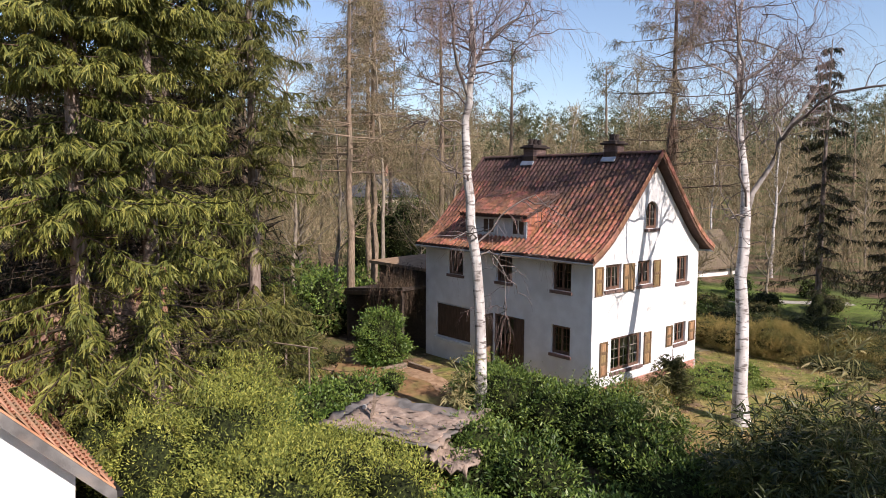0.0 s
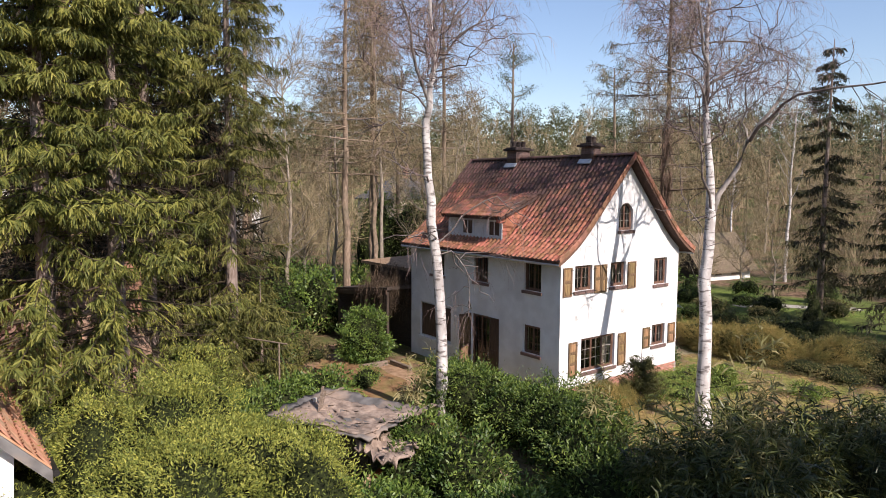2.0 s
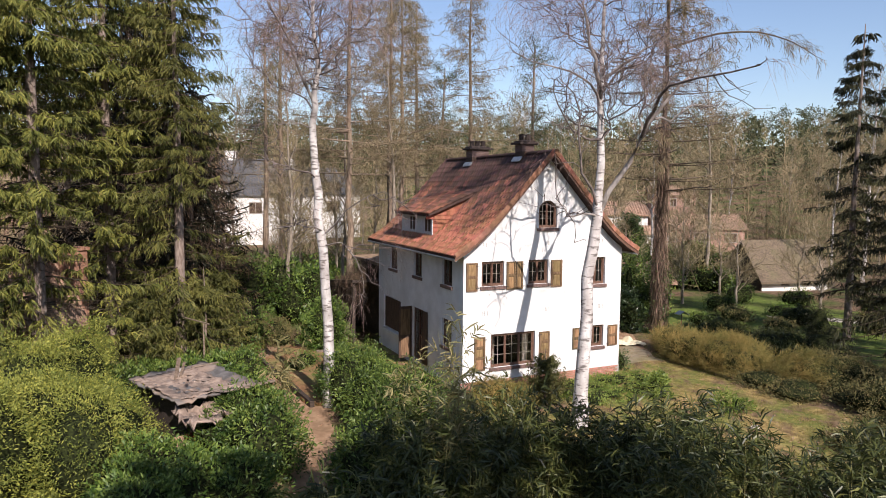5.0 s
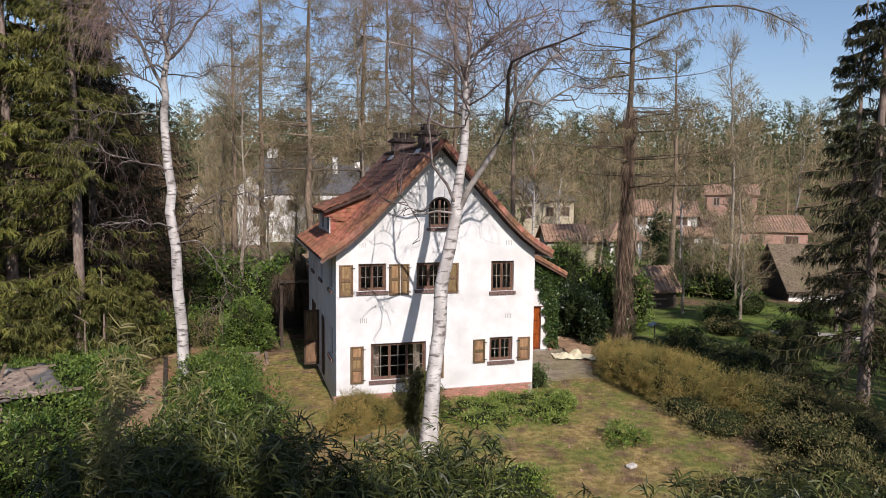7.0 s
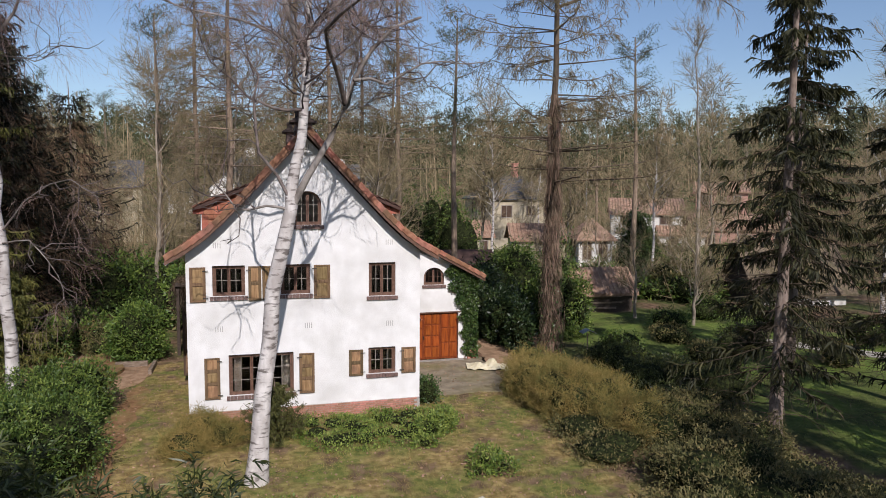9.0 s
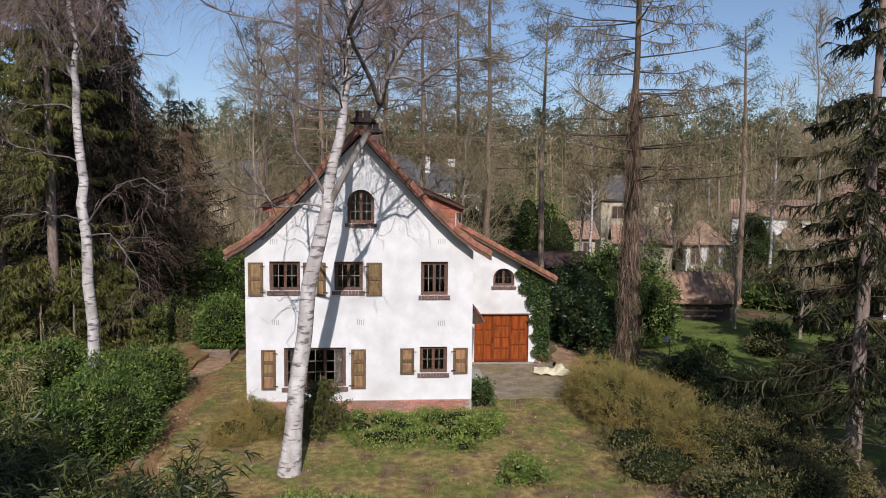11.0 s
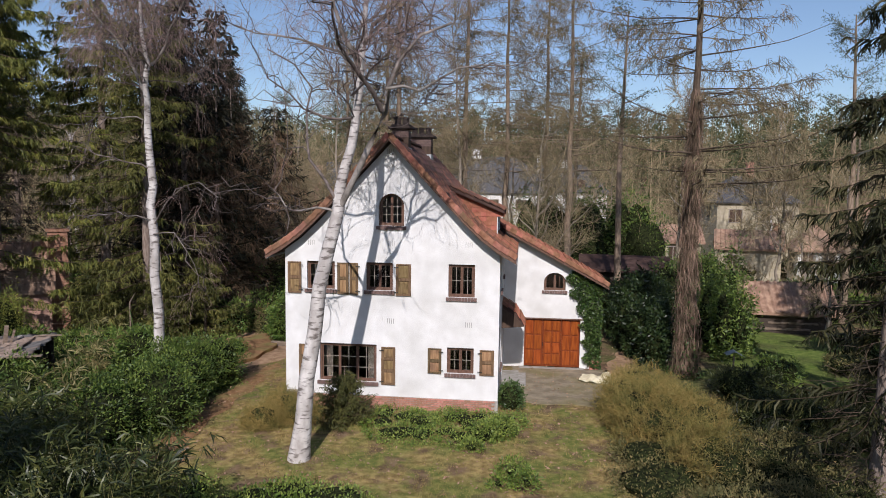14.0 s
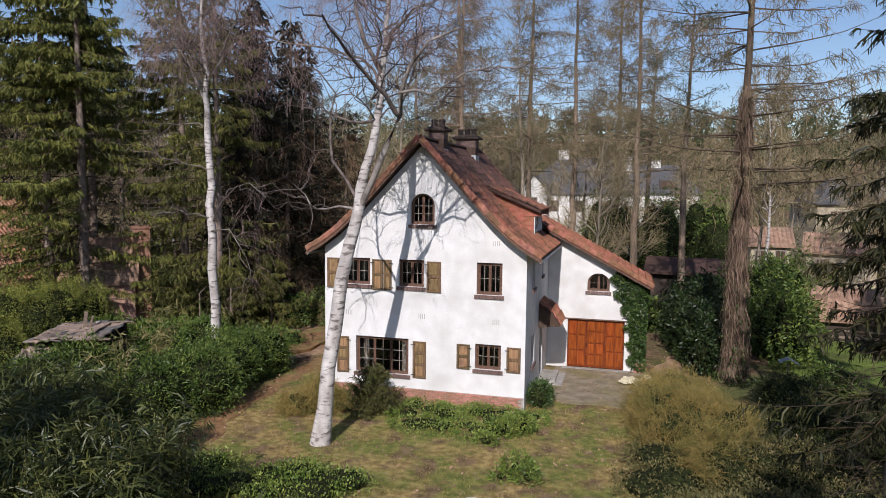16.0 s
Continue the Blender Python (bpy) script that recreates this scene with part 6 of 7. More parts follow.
# lean-to behind the house
lean = thing("carport", None, None, "dark open lean-to with a brown felt roof behind the house", "carport")
lean.location = (-1.0, 12, 0)
child("roof", Geo().prism([(9.95, 3.35), (15.0, 2.75), (15.0, 2.6), (9.95, 3.2)], -1.3, 4.5, "x").mesh("roof"), "darkboards", lean, "flat roof littered with brown needles")
child("fascia", Geo().prism([(9.95, 3.22), (15.0, 2.62), (15.0, 2.42), (9.95, 3.0)], -1.36, -1.302, "x").mesh("fascia"), "shutterdark", lean)
for x, y in ((-1.2, 10.1), (-1.2, 12.5), (-1.2, 14.8), (1.0, 14.8)):
    child("post", Geo().box(x - 0.07, x + 0.07, y - 0.07, y + 0.07, -0.1, 3.2 - (y - 10) * 0.12 - 0.1).mesh("post"), "darkboards", lean)
child("back_wall", Geo().box(-1.1, 4.4, 14.85, 14.95, -0.1, 2.6).mesh("back_wall"), "darkboards", lean)
upper = thing("rear_annex", None, None, "rear annex with a shallow brown roof", "annex")
upper.location = (2, 12, 0)
child("wall", Geo().box(0.6, 6.5, 9.93, 14.5, -0.2, 3.95).mesh("wall"), "darkboards", upper)
child("roof", Geo().prism([(0.2, 4.15), (6.9, 4.3), (6.9, 4.15), (0.2, 4.0)], 9.95, 14.9).mesh("roof"), "litter", upper)

# ---- old shed under the shrubs ----
shed = thing("collapsed_shed", None, None, "half-collapsed shed with torn felt and leaves on its roof", "shed")
shed.location = (-9.2, -0.6, 0)
sm = Matrix.Translation((-9.8, -1.25, 0)) @ Matrix.Rotation(radians(22), 4, "Z")
rng = np.random.default_rng(8)


def sagging(u0, u1, v0, v1, z, drop, n=14, thick=0.05, wave=0.05, seed=1):
    r = np.random.default_rng(seed)
    U, Vv = np.meshgrid(np.linspace(u0, u1, n), np.linspace(v0, v1, n))
    Z = z + drop * (U - u0) / (u1 - u0) - 0.14 * np.sin(np.pi * (U - u0) / (u1 - u0)) * np.sin(np.pi * (Vv - v0) / (v1 - v0)) + r.normal(size=U.shape) * wave * 0.4
    edge = r.normal(size=U.shape) * 0.05
    U, Vv = U + edge, Vv + edge.T
    top = np.stack([U, Vv, Z], -1).reshape(-1, 3)
    low = top - [0, 0, thick]
    i = np.arange(n * n).reshape(n, n)
    q = np.stack([i[:-1, :-1], i[:-1, 1:], i[1:, 1:], i[1:, :-1]], -1).reshape(-1, 4)
    m = n * n
    rim = np.concatenate([i[0, :], i[1:, -1], i[-1, -2::-1], i[-2:0:-1, 0]])
    rq = np.stack([rim, np.roll(rim, -1), np.roll(rim, -1) + m, rim + m], -1)
    V = np.concatenate([top, low])
    V = np.array([sm @ Vector(p) for p in V])
    return V, np.concatenate([q, q[:, ::-1] + m, rq[:, ::-1]])


child("roof", quads_mesh("roof", *sagging(-1.45, 1.2, -1.75, 1.85, 1.95, 0.08, n=20, wave=0.07, seed=2)), "felt", shed, "sagging grey felt roof under brown leaves")
torn_v, torn_q = sagging(-1.5, -0.2, -2.55, -1.3, 1.84, -0.10, n=12, wave=0.20, seed=3)
torn_v[:, 2] -= 0.12 * np.clip((-(torn_v[:, 1] + 0.4) - 1.2), 0, 2)
child("torn_sheet", quads_mesh("torn_sheet", torn_v, torn_q), "roofleaves", shed, "torn roofing sheet under brown leaves")
hang_v, hang_q = sagging(-0.2, 1.0, -2.3, -1.6, 1.75, -0.1, n=9, wave=0.16, seed=5)
hang_v[:, 2] -= 0.5 * np.clip(-(hang_v[:, 1] + 1.9), 0, 1)
child("hanging_felt", quads_mesh("hanging_felt", hang_v, hang_q), "felt", shed, "strip of grey felt hanging from the eave")
child("leaning_board", Geo().box(-0.24, 0.24, -0.02, 0.02, 0, 0.85, sm @ pose(-1.5, -1.9, 0.15, -14, 6, 12)).mesh("leaning_board", 0.006), "litter", shed, "pale square board leaning against the wreck")
for i, (u, tilt) in enumerate(((-1.05, 7), (-0.45, -5), (0.35, 9))):
    child("broken_post", Geo().box(-0.04, 0.04, -0.04, 0.04, 0, 1.25 + 0.12 * i, sm @ pose(u, -2.0, 0, -6, tilt, 15 * i)).mesh("broken_post", 0.006), "boards", shed, "weathered broken post")
for i in range(3):
    child("red_plank", Geo().box(-0.55, 0.55, -0.07, 0.07, 0, 0.045, sm @ pose(-0.75, -1.75, 0.75 + 0.13 * i, 0, 4 - 3 * i, 6 * i)).mesh("red_plank", 0.005), "garageframe", shed, "dark red-brown plank")
child("pale_edge", Geo().box(0.55, 1.62, -1.9, -1.72, 1.98, 2.03, sm).mesh("pale_edge", 0.006), "boards", shed, "pale board along the roof's tip")
child("leaf_layer", quads_mesh("leaf_layer", *sagging(-1.35, 0.55, -1.55, 1.45, 1.99, 0.03, n=22, thick=0.03, wave=0.045, seed=4)), "roofleaves", shed, "layer of fallen brown leaves")
child("wall", Geo().box(-1.15, -1.07, -1.5, 1.5, -0.1, 1.85, sm).box(-1.05, 1.1, 1.42, 1.5, -0.1, 1.85, sm).mesh("wall"), "darkboards", shed)
for v in (-1.45, 0.0, 1.4):
    child("post", Geo().box(1.05, 1.15, v - 0.05, v + 0.05, -0.1, 1.95, sm).mesh("post"), "darkboards", shed)
for i in range(5):
    u = -1.05 + i * 0.45
    if i == 2:
        continue
    child("board", Geo().box(u, u + 0.41, -1.52, -1.48, -0.1, 1.5 + 0.2 * (i % 2), sm).mesh("board"), "boards", shed)
child("upright_board", Geo().box(-0.07, 0.07, -0.02, 0.02, 0, 0.75, sm @ pose(-0.32, 0.85, 1.86, 8, 6, 20)).box(0.12, 0.20, -0.02, 0.02, 0, 0.62, sm @ pose(-0.32, 0.85, 1.86, 8, 16, 20)).mesh("upright_board"), "boards", shed, "pale broken board leaning upright")
child("batten", Geo().box(0.5, 1.45, 1.35, 1.43, 2.02, 2.06, sm).mesh("batten"), "boards", shed, "pale batten along the roof's edge")
child("stone", Geo().box(-0.09, 0.09, -0.06, 0.06, 0, 0.1, sm @ pose(0.05, 1.3, 2.0, 0, 0, 30)).mesh("stone", 0.02), "stone", shed, "pale stone holding down the felt")

# ---- washing-line post ----
tpost = thing("washing_line_post", None, None, "old wooden washing-line post with a crossbar and a green stay", "post")
tpost.location = (-9.0, 5.25, 0)
child("post", Geo().cyl((-9.0, 5.25, -0.1), (-9.0, 5.25, 2.56), 0.036, 0.03, n=8).mesh("post"), "boards", tpost)
child("crossbar", Geo().cyl((-9.95, 7.3, 2.60), (-8.82, 4.95, 2.56), 0.028, n=8).mesh("crossbar"), "boards", tpost)
child("stay", Geo().cyl((-8.35, 4.75, 0.0), (-8.98, 5.2, 2.2), 0.018, n=6).mesh("stay"), "ivy", tpost, "thin green metal stay")
thing("planter_box", Geo().box(-3.6, -2.3, 8.3, 8.5, -0.05, 0.24).mesh("planter_box", 0.02), "boards", "low grey timber edging at the foot of the laurel", "planter")
thing("timber_edge", Geo().box(-2.1, -1.95, 6.9, 8.5, -0.05, 0.22, ).mesh("timber_edge", 0.02), "boards", "old timber sleeper beside the path", "sleeper")

edge_m = pose(-6.02, 4.3, 0, 0, 0, 5.0)
kerb = thing("terrace_edge", None, None, "dark timber edging along the step beside the earth path", "edging")
kerb.location = (-6.02, 4.3, 0)
for i in range(4):
    child("sleeper", Geo().box(-0.09, 0.09, -3.7 + 1.86 * i, -1.87 + 1.86 * i, -0.1, 0.26 + 0.02 * (i % 2), edge_m).mesh("sleeper", 0.015), "darkboards", kerb)
terrace = [(-5.75, 0.8), (-4.3, 0.2), (-3.9, 3.4), (-3.2, 6.4), (-3.3, 9.0), (-4.6, 10.5), (-6.2, 8.0)]
patch("terrace", terrace, "needles", "raised strip of reddish earth and moss beside the house", "terrace", 0.16)
# dry creeper hanging over the lean-to at the corner of the house
rng = np.random.default_rng(97)
n = 800
cx, cy = rng.uniform(-1.45, 0.35, n), rng.uniform(9.9, 12.6, n)
cz = 3.3 + 1.1 * np.exp(-((cx + 0.2) / 0.7) ** 2) * rng.uniform(0.2, 1.0, n) + rng.uniform(-0.2, 0.2, n)
hang = np.stack([cx, cy, cz], -1)[:, None] + np.stack([np.zeros(5), np.zeros(5), -np.linspace(0, 1, 5) ** 1.2], -1)[None] * rng.uniform(0.4, 1.9, n)[:, None, None]
hang = hang + np.cumsum(rng.normal(size=(n, 5, 3)) * [0.07, 0.07, 0.05], 1)
creeper = thing("dry_creeper", None, None, "tangle of dry brown creeper hanging over the lean-to roof", "creeper")
creeper.location = (-0.5, 11.2, 3.0)
tagged(child("stem_tangle", quads_mesh("stem_tangle", *join(ribbons(hang, 0.016, rng), ribbons(grow(hang, 4, rng, (0.1, 1.0), 0.35, 60, -0.4, 3, 0.3)[0], 0.016, rng))), "drybrown", creeper, "matted brown stems"), kind="stuff")

bt = thing("bird_table", None, None, "small bird table with a pale sloping roof on a post", "bird table")
bt.location = (17.55, 6.5, 0)
child("post", Geo().cyl((17.55, 6.5, -0.05), (17.55, 6.5, 0.85), 0.035, n=8).mesh("post"), "boards", bt)
child("roof", Geo().prism([(17.2, 0.92), (17.55, 1.08), (17.95, 0.86), (17.95, 0.83), (17.55, 1.04), (17.2, 0.89)], 6.28, 6.72).mesh("roof"), "zinc", bt)
thing("garden_stone", Geo().box(-0.16, 0.16, -0.11, 0.11, 0, 0.12, pose(7.56, -7.45, -0.01, 0, 0, 20)).mesh("garden_stone", 0.04), "stone", "pale flat stone in the lawn", "stone")

# tarpaulin heap on the drive
U, Vv = np.meshgrid(np.linspace(-0.95, 0.95, 30), np.linspace(-0.5, 0.5, 18))
rng = np.random.default_rng(9)
Z = 0.24 * np.exp(-(U / 0.65) ** 2 - (Vv / 0.36) ** 2) * (1 + 0.6 * np.sin(9 * U + 4 * Vv)) + 0.05 * np.abs(np.sin(7 * U - 9 * Vv)) + 0.03 * np.sin(14 * Vv + 5 * U) * np.exp(-(U / 0.6) ** 2) + 0.035
ii = np.arange(U.size).reshape(U.shape)
tarp_me = quads_mesh("tarpaulin", np.stack([11.9 + U * 0.95 + 0.25 * Vv, 4.55 + Vv - 0.35 * U, Z], -1).reshape(-1, 3), np.stack([ii[:-1, :-1], ii[:-1, 1:], ii[1:, 1:], ii[1:, :-1]], -1).reshape(-1, 4), True)
thing("tarpaulin", tarp_me, "tarp", "crumpled cream tarpaulin lying beside the drive", "tarpaulin")

# ---- shrubs ----
def lumps(blobs, n, rng, noise_amp=0.16):
    """Points on the outside of a heap of ellipsoids (x, y, z, rx, ry, rz), with the way outwards."""
    b = np.array(blobs, float)
    area = b[:, 3] * b[:, 4] + b[:, 4] * b[:, 5] + b[:, 3] * b[:, 5]
    pick = rng.choice(len(b), size=int(n * 2.3), p=area / area.sum())
    d = unit(rng.normal(size=(len(pick), 3)))
    wob = 1 + noise_amp * (np.sin(d[:, 0] * 7 + pick) * np.sin(d[:, 1] * 6 + 2 * pick) + 0.7 * np.sin(d[:, 2] * 11 + d[:, 0] * 9)) - 0.26 * rng.uniform(0, 1, len(pick)) + 0.26 * rng.uniform(0, 1, len(pick)) ** 5
    p = b[pick, :3] + d * b[pick, 3:] * wob[:, None]
    o = unit(d / b[pick, 3:])
    clump = np.sin(5.1 * p[:, 0] + 1.7 * np.sin(3.3 * p[:, 1])) * np.sin(4.7 * p[:, 1] + 1.3 * np.sin(3.9 * p[:, 2])) + 0.6 * np.sin(6.3 * p[:, 2] + 2.2 * p[:, 0])
    p = p + o * (0.085 * clump * np.minimum(b[pick, 5], 1.0))[:, None]
    keep = (p[:, 2] > 0.02) & (rng.uniform(size=len(p)) < np.clip(0.80 + 0.5 * clump, 0.30, 1))
    for i in range(len(b)):
        q = (((p - b[i, :3]) / b[i, 3:]) ** 2).sum(1) < 0.72
        keep &= ~(q & (pick != i))
    return p[keep][:n], o[keep][:n]


# solid lumps that stand for the shaded leaves deep inside a shrub
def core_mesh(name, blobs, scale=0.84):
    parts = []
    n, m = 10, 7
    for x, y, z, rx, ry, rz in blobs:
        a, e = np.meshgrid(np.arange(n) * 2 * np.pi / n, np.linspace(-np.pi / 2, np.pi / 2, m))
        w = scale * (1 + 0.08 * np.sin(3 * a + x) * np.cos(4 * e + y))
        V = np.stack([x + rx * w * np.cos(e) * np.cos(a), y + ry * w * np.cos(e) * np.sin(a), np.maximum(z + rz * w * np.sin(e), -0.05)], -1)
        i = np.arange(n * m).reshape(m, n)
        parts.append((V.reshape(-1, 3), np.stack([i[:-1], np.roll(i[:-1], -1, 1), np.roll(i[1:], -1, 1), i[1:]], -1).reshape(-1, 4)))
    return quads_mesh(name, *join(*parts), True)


def shrub(name, blobs, n, size, width, material, label, seed, category="shrub", spread=0.8, group="", core=0.76):
    rng = np.random.default_rng(seed)
    s = thing(name, None, None, label, category, group)
    b = np.array(blobs, float)
    s.location = (float(b[:, 0].mean()), float(b[:, 1].mean()), 0)
    tagged(child("brushwood", core_mesh("brushwood", blobs, core), "core", s, "near-black core painted as the shade inside"), kind="stuff")
    p, o = lumps(blobs, n, rng)
    tagged(child("foliage", quads_mesh("foliage", *leaves(p, o + [0, 0, 0.35], rng, size, width, spread)), material, s), kind="stuff")
    return s


def heap(x0, x1, y0, y1, h, n, seed, r=(0.8, 1.3), hv=0.2):
    """Overlapping blobs that fill a rectangle of the plan."""
    rng = np.random.default_rng(seed)
    out = []
    for _ in range(n):
        q = rng.uniform(*r)
        hh = h * rng.uniform(1 - hv, 1 + hv)
        out.append((rng.uniform(x0, x1), rng.uniform(y0, y1), hh * 0.45, q, q * rng.uniform(0.8, 1.2), hh * 0.55))
    return out


shrub("rhododendron_hedge", heap(-4.6, -2.8, -5.6, 2.0, 1.95, 19, 51, (0.9, 1.2), 0.1), 52000, 0.108, 0.36, "rhodo", "broad clipped rhododendron hedge along the lawn", 51, "hedge")
shrub("rhododendron", heap(-5.8, -4.8, -7.6, -5.4, 1.7, 6, 52), 10000, 0.13, 0.36, "rhodo", "dark green rhododendron beside the path", 52)
shrub("rhododendron", heap(-9.4, -8.0, -4.9, -2.7, 1.75, 7, 53), 15000, 0.13, 0.36, "rhodo", "spreading rhododendron in front of the old shed", 53)
shrub("rhododendron", heap(-12.0, -9.5, -8.6, -4.8, 1.6, 9, 54), 16000, 0.13, 0.36, "laurel", "glossy green laurel beside the narrow path", 54)
shrub("cherry_laurel", [(-2.85, 9.5, 1.25, 1.08, 1.05, 1.32), (-3.05, 9.55, 0.8, 1.05, 1.0, 0.9), (-2.7, 9.4, 0.7, 1.05, 1.0, 0.8)], 9000, 0.12, 0.42, "laurel", "rounded glossy cherry laurel on bare earth", 55)
shrub("yellow_shrub", heap(-16.6, -12.3, -5.2, -2.0, 2.8, 15, 56, (1.0, 1.5)), 90000, 0.088, 0.30, "yellowleaf", "large yellow-green evergreen shrub in full sun", 56)
shrub("yellow_shrub", heap(-16.6, -13.2, -1.6, 3.0, 3.2, 11, 57, (1.0, 1.5)), 58000, 0.088, 0.30, "yellowleaf", "tall yellow-green shrub under the spruces", 57)
shrub("yellow_shrub", heap(-19.0, -16.8, -0.5, 4.5, 2.6, 8, 58, (0.9, 1.3)), 31000, 0.088, 0.30, "yellowleaf", "yellow-green shrub beside the neighbour's eave", 58)
shrub("laurel_thicket", heap(-12.4, -10.4, 0.5, 5.2, 1.5, 9, 59), 14000, 0.13, 0.36, "rhodo", "low laurel thicket round the old shed", 59)
shrub("laurel_thicket", heap(-9.9, -7.8, 1.6, 6.8, 1.4, 12, 60, (0.8, 1.1)), 17000, 0.13, 0.36, "laurel", "low green laurel thicket beside the path", 60)
shrub("laurel_thicket", heap(-8.3, -8.0, -0.6, 2.6, 1.0, 6, 61, (0.6, 0.8)), 5000, 0.12, 0.36, "rhodo", "low green laurel between shed and path", 61)
shrub("box_shrub", [(-4.6, 6.4, 0.3, 0.6, 0.5, 0.45), (-5.1, 5.8, 0.25, 0.5, 0.5, 0.4)], 1500, 0.09, 0.4, "laurel", "small leafy shrub at the edge of the path", 62)
shrub("lawn_shrub", [(7.5, -2.6, 0.2, 0.5, 0.45, 0.4), (8.0, -2.2, 0.22, 0.4, 0.4, 0.42), (7.1, -3.5, 0.12, 0.35, 0.3, 0.25)], 2400, 0.10, 0.40, "groundcover", "loose green shrub in the lawn", 65, core=0.45)
shrub("lawn_shrub", [(8.35, -5.4, 0.2, 0.45, 0.4, 0.4), (8.75, -5.9, 0.15, 0.4, 0.35, 0.3), (8.0, -5.9, 0.1, 0.35, 0.3, 0.22)], 1500, 0.10, 0.36, "groundcover", "small loose evergreen in the lawn", 66, core=0.3)
shrub("facade_ground_cover", heap(3.9, 8.2, -2.9, -0.6, 0.20, 34, 67, (0.5, 0.85), 0.5), 24000, 0.065, 0.55, "groundcover", "bright green ground cover along the brick plinth", 67, "ground cover", core=0.4)
shrub("corner_shrub", [(8.2, 0.7, 0.35, 0.45, 0.6, 0.55), (8.25, 1.4, 0.3, 0.4, 0.5, 0.45)], 1500, 0.1, 0.4, "ivy", "small ivy-green shrub at the corner of the house", 68)
shrub("dark_evergreen", heap(13.5, 15.2, 6.9, 11.5, 1.9, 24, 69, (0.35, 0.75), 0.6), 12000, 0.19, 0.40, "shadeleaf", "dark evergreen shrubs beside the garage", 69, spread=1.3, core=0.55)
shrub("dark_evergreen", heap(17.4, 19.4, 9.0, 13.0, 3.6, 18, 70, (0.4, 0.95), 0.5), 11000, 0.17, 0.40, "rhodo", "tall glossy evergreen behind the larch", 70, spread=1.3, core=0.5)
shrub("boundary_shrub", heap(13.6, 16.6, -7.8, -3.6, 1.2, 12, 71, (0.8, 1.2)), 22000, 0.085, 0.34, "brownshrub", "brown-green shrubs along the garden boundary", 71)
shrub("boundary_shrub", heap(11.2, 15.0, -12.5, -7.4, 1.2, 12, 72, (0.8, 1.2)), 20000, 0.10, 0.32, "brownshrub", "low brown-green shrubs along the garden boundary", 72)
shrub("boundary_shrub", heap(16.0, 19.5, -2.5, 4.0, 1.1, 12, 73, (0.8, 1.2)), 9000, 0.12, 0.3, "bamboo", "dark shrubs between the two gardens", 73)
shrub("clipped_yew", [(19.75, -0.65, 0.9, 0.75, 0.75, 1.3), (19.75, -0.65, 1.6, 0.45, 0.45, 0.8), (18.75, -1.65, 0.6, 1.1, 1.0, 0.8)], 5000, 0.1, 0.22, "sprucedark", "dark clipped yew in the next garden", 74)
shrub("front_ground_cover", heap(-0.9, 4.3, -9.4, -7.2, 0.32, 16, 75, (0.6, 1.0)), 11000, 0.085, 0.5, "groundcover", "green ground cover in front of the lawn", 75, "ground cover")

def twig_shrub(name, blobs, n, material, label, seed):
    """A bush of fine upright shoots."""
    rng = np.random.default_rng(seed)
    b = np.array(blobs, float)
    s = thing(name, None, None, label, "shrub")
    s.location = (float(b[:, 0].mean()), float(b[:, 1].mean()), 0)
    p, o = lumps(blobs, n, rng, 0.2)
    foot = np.stack([p[:, 0] * 0.75 + 0.25 * b[:, 0].mean(), p[:, 1] * 0.85 + 0.15 * b[:, 1].mean(), p[:, 2] * 0.55], -1) + rng.normal(size=p.shape) * [0.22, 0.22, 0.1]
    P = foot[:, None] + (p - foot)[:, None] * np.linspace(0, 1, 3)[None, :, None] + rng.normal(size=(len(p), 3, 3)) * 0.05
    S, _ = grow(P, 8, rng, (0.2, 1.0), 0.20, 60, 0.2, 2, 0.25)
    tagged(child("foliage", quads_mesh("foliage", *join(ribbons(P, 0.010, rng), ribbons(S, 0.019, rng))), material, s), kind="stuff")
    tagged(child("brushwood", core_mesh("brushwood", blobs, 0.62), "core", s, "near-black core painted as the shade inside"), kind="stuff")
    return s


twig_shrub("rusty_shrub", heap(12.0, 14.4, -5.0, 2.4, 1.45, 15, 63, (0.9, 1.3)), 9000, "rust", "rust-brown twiggy shrub at the edge of the lawn", 63)
twig_shrub("heather_shrub", [(0.2, -2.5, 0.35, 0.7, 0.6, 0.5), (0.7, -1.75, 0.45, 0.75, 0.6, 0.65), (1.3, -2.0, 0.35, 0.65, 0.6, 0.5), (0.3, -1.3, 0.4, 0.5, 0.4, 0.5)], 1500, "rust", "brown-green feathery shrub under the window", 64)
shrub("tall_laurel", heap(8.6, 18.6, 26.2, 30.5, 6.4, 30, 78, (0.9, 1.7), 0.25), 21000, 0.2, 0.4, "rhodo", "tall green laurels behind the garage", 78)
shrub("tall_laurel", heap(17.0, 20.0, 19.5, 23.0, 3.4, 8, 79, (1.1, 1.5)), 7000, 0.2, 0.4, "rhodo", "dark evergreens beside the hut", 79)
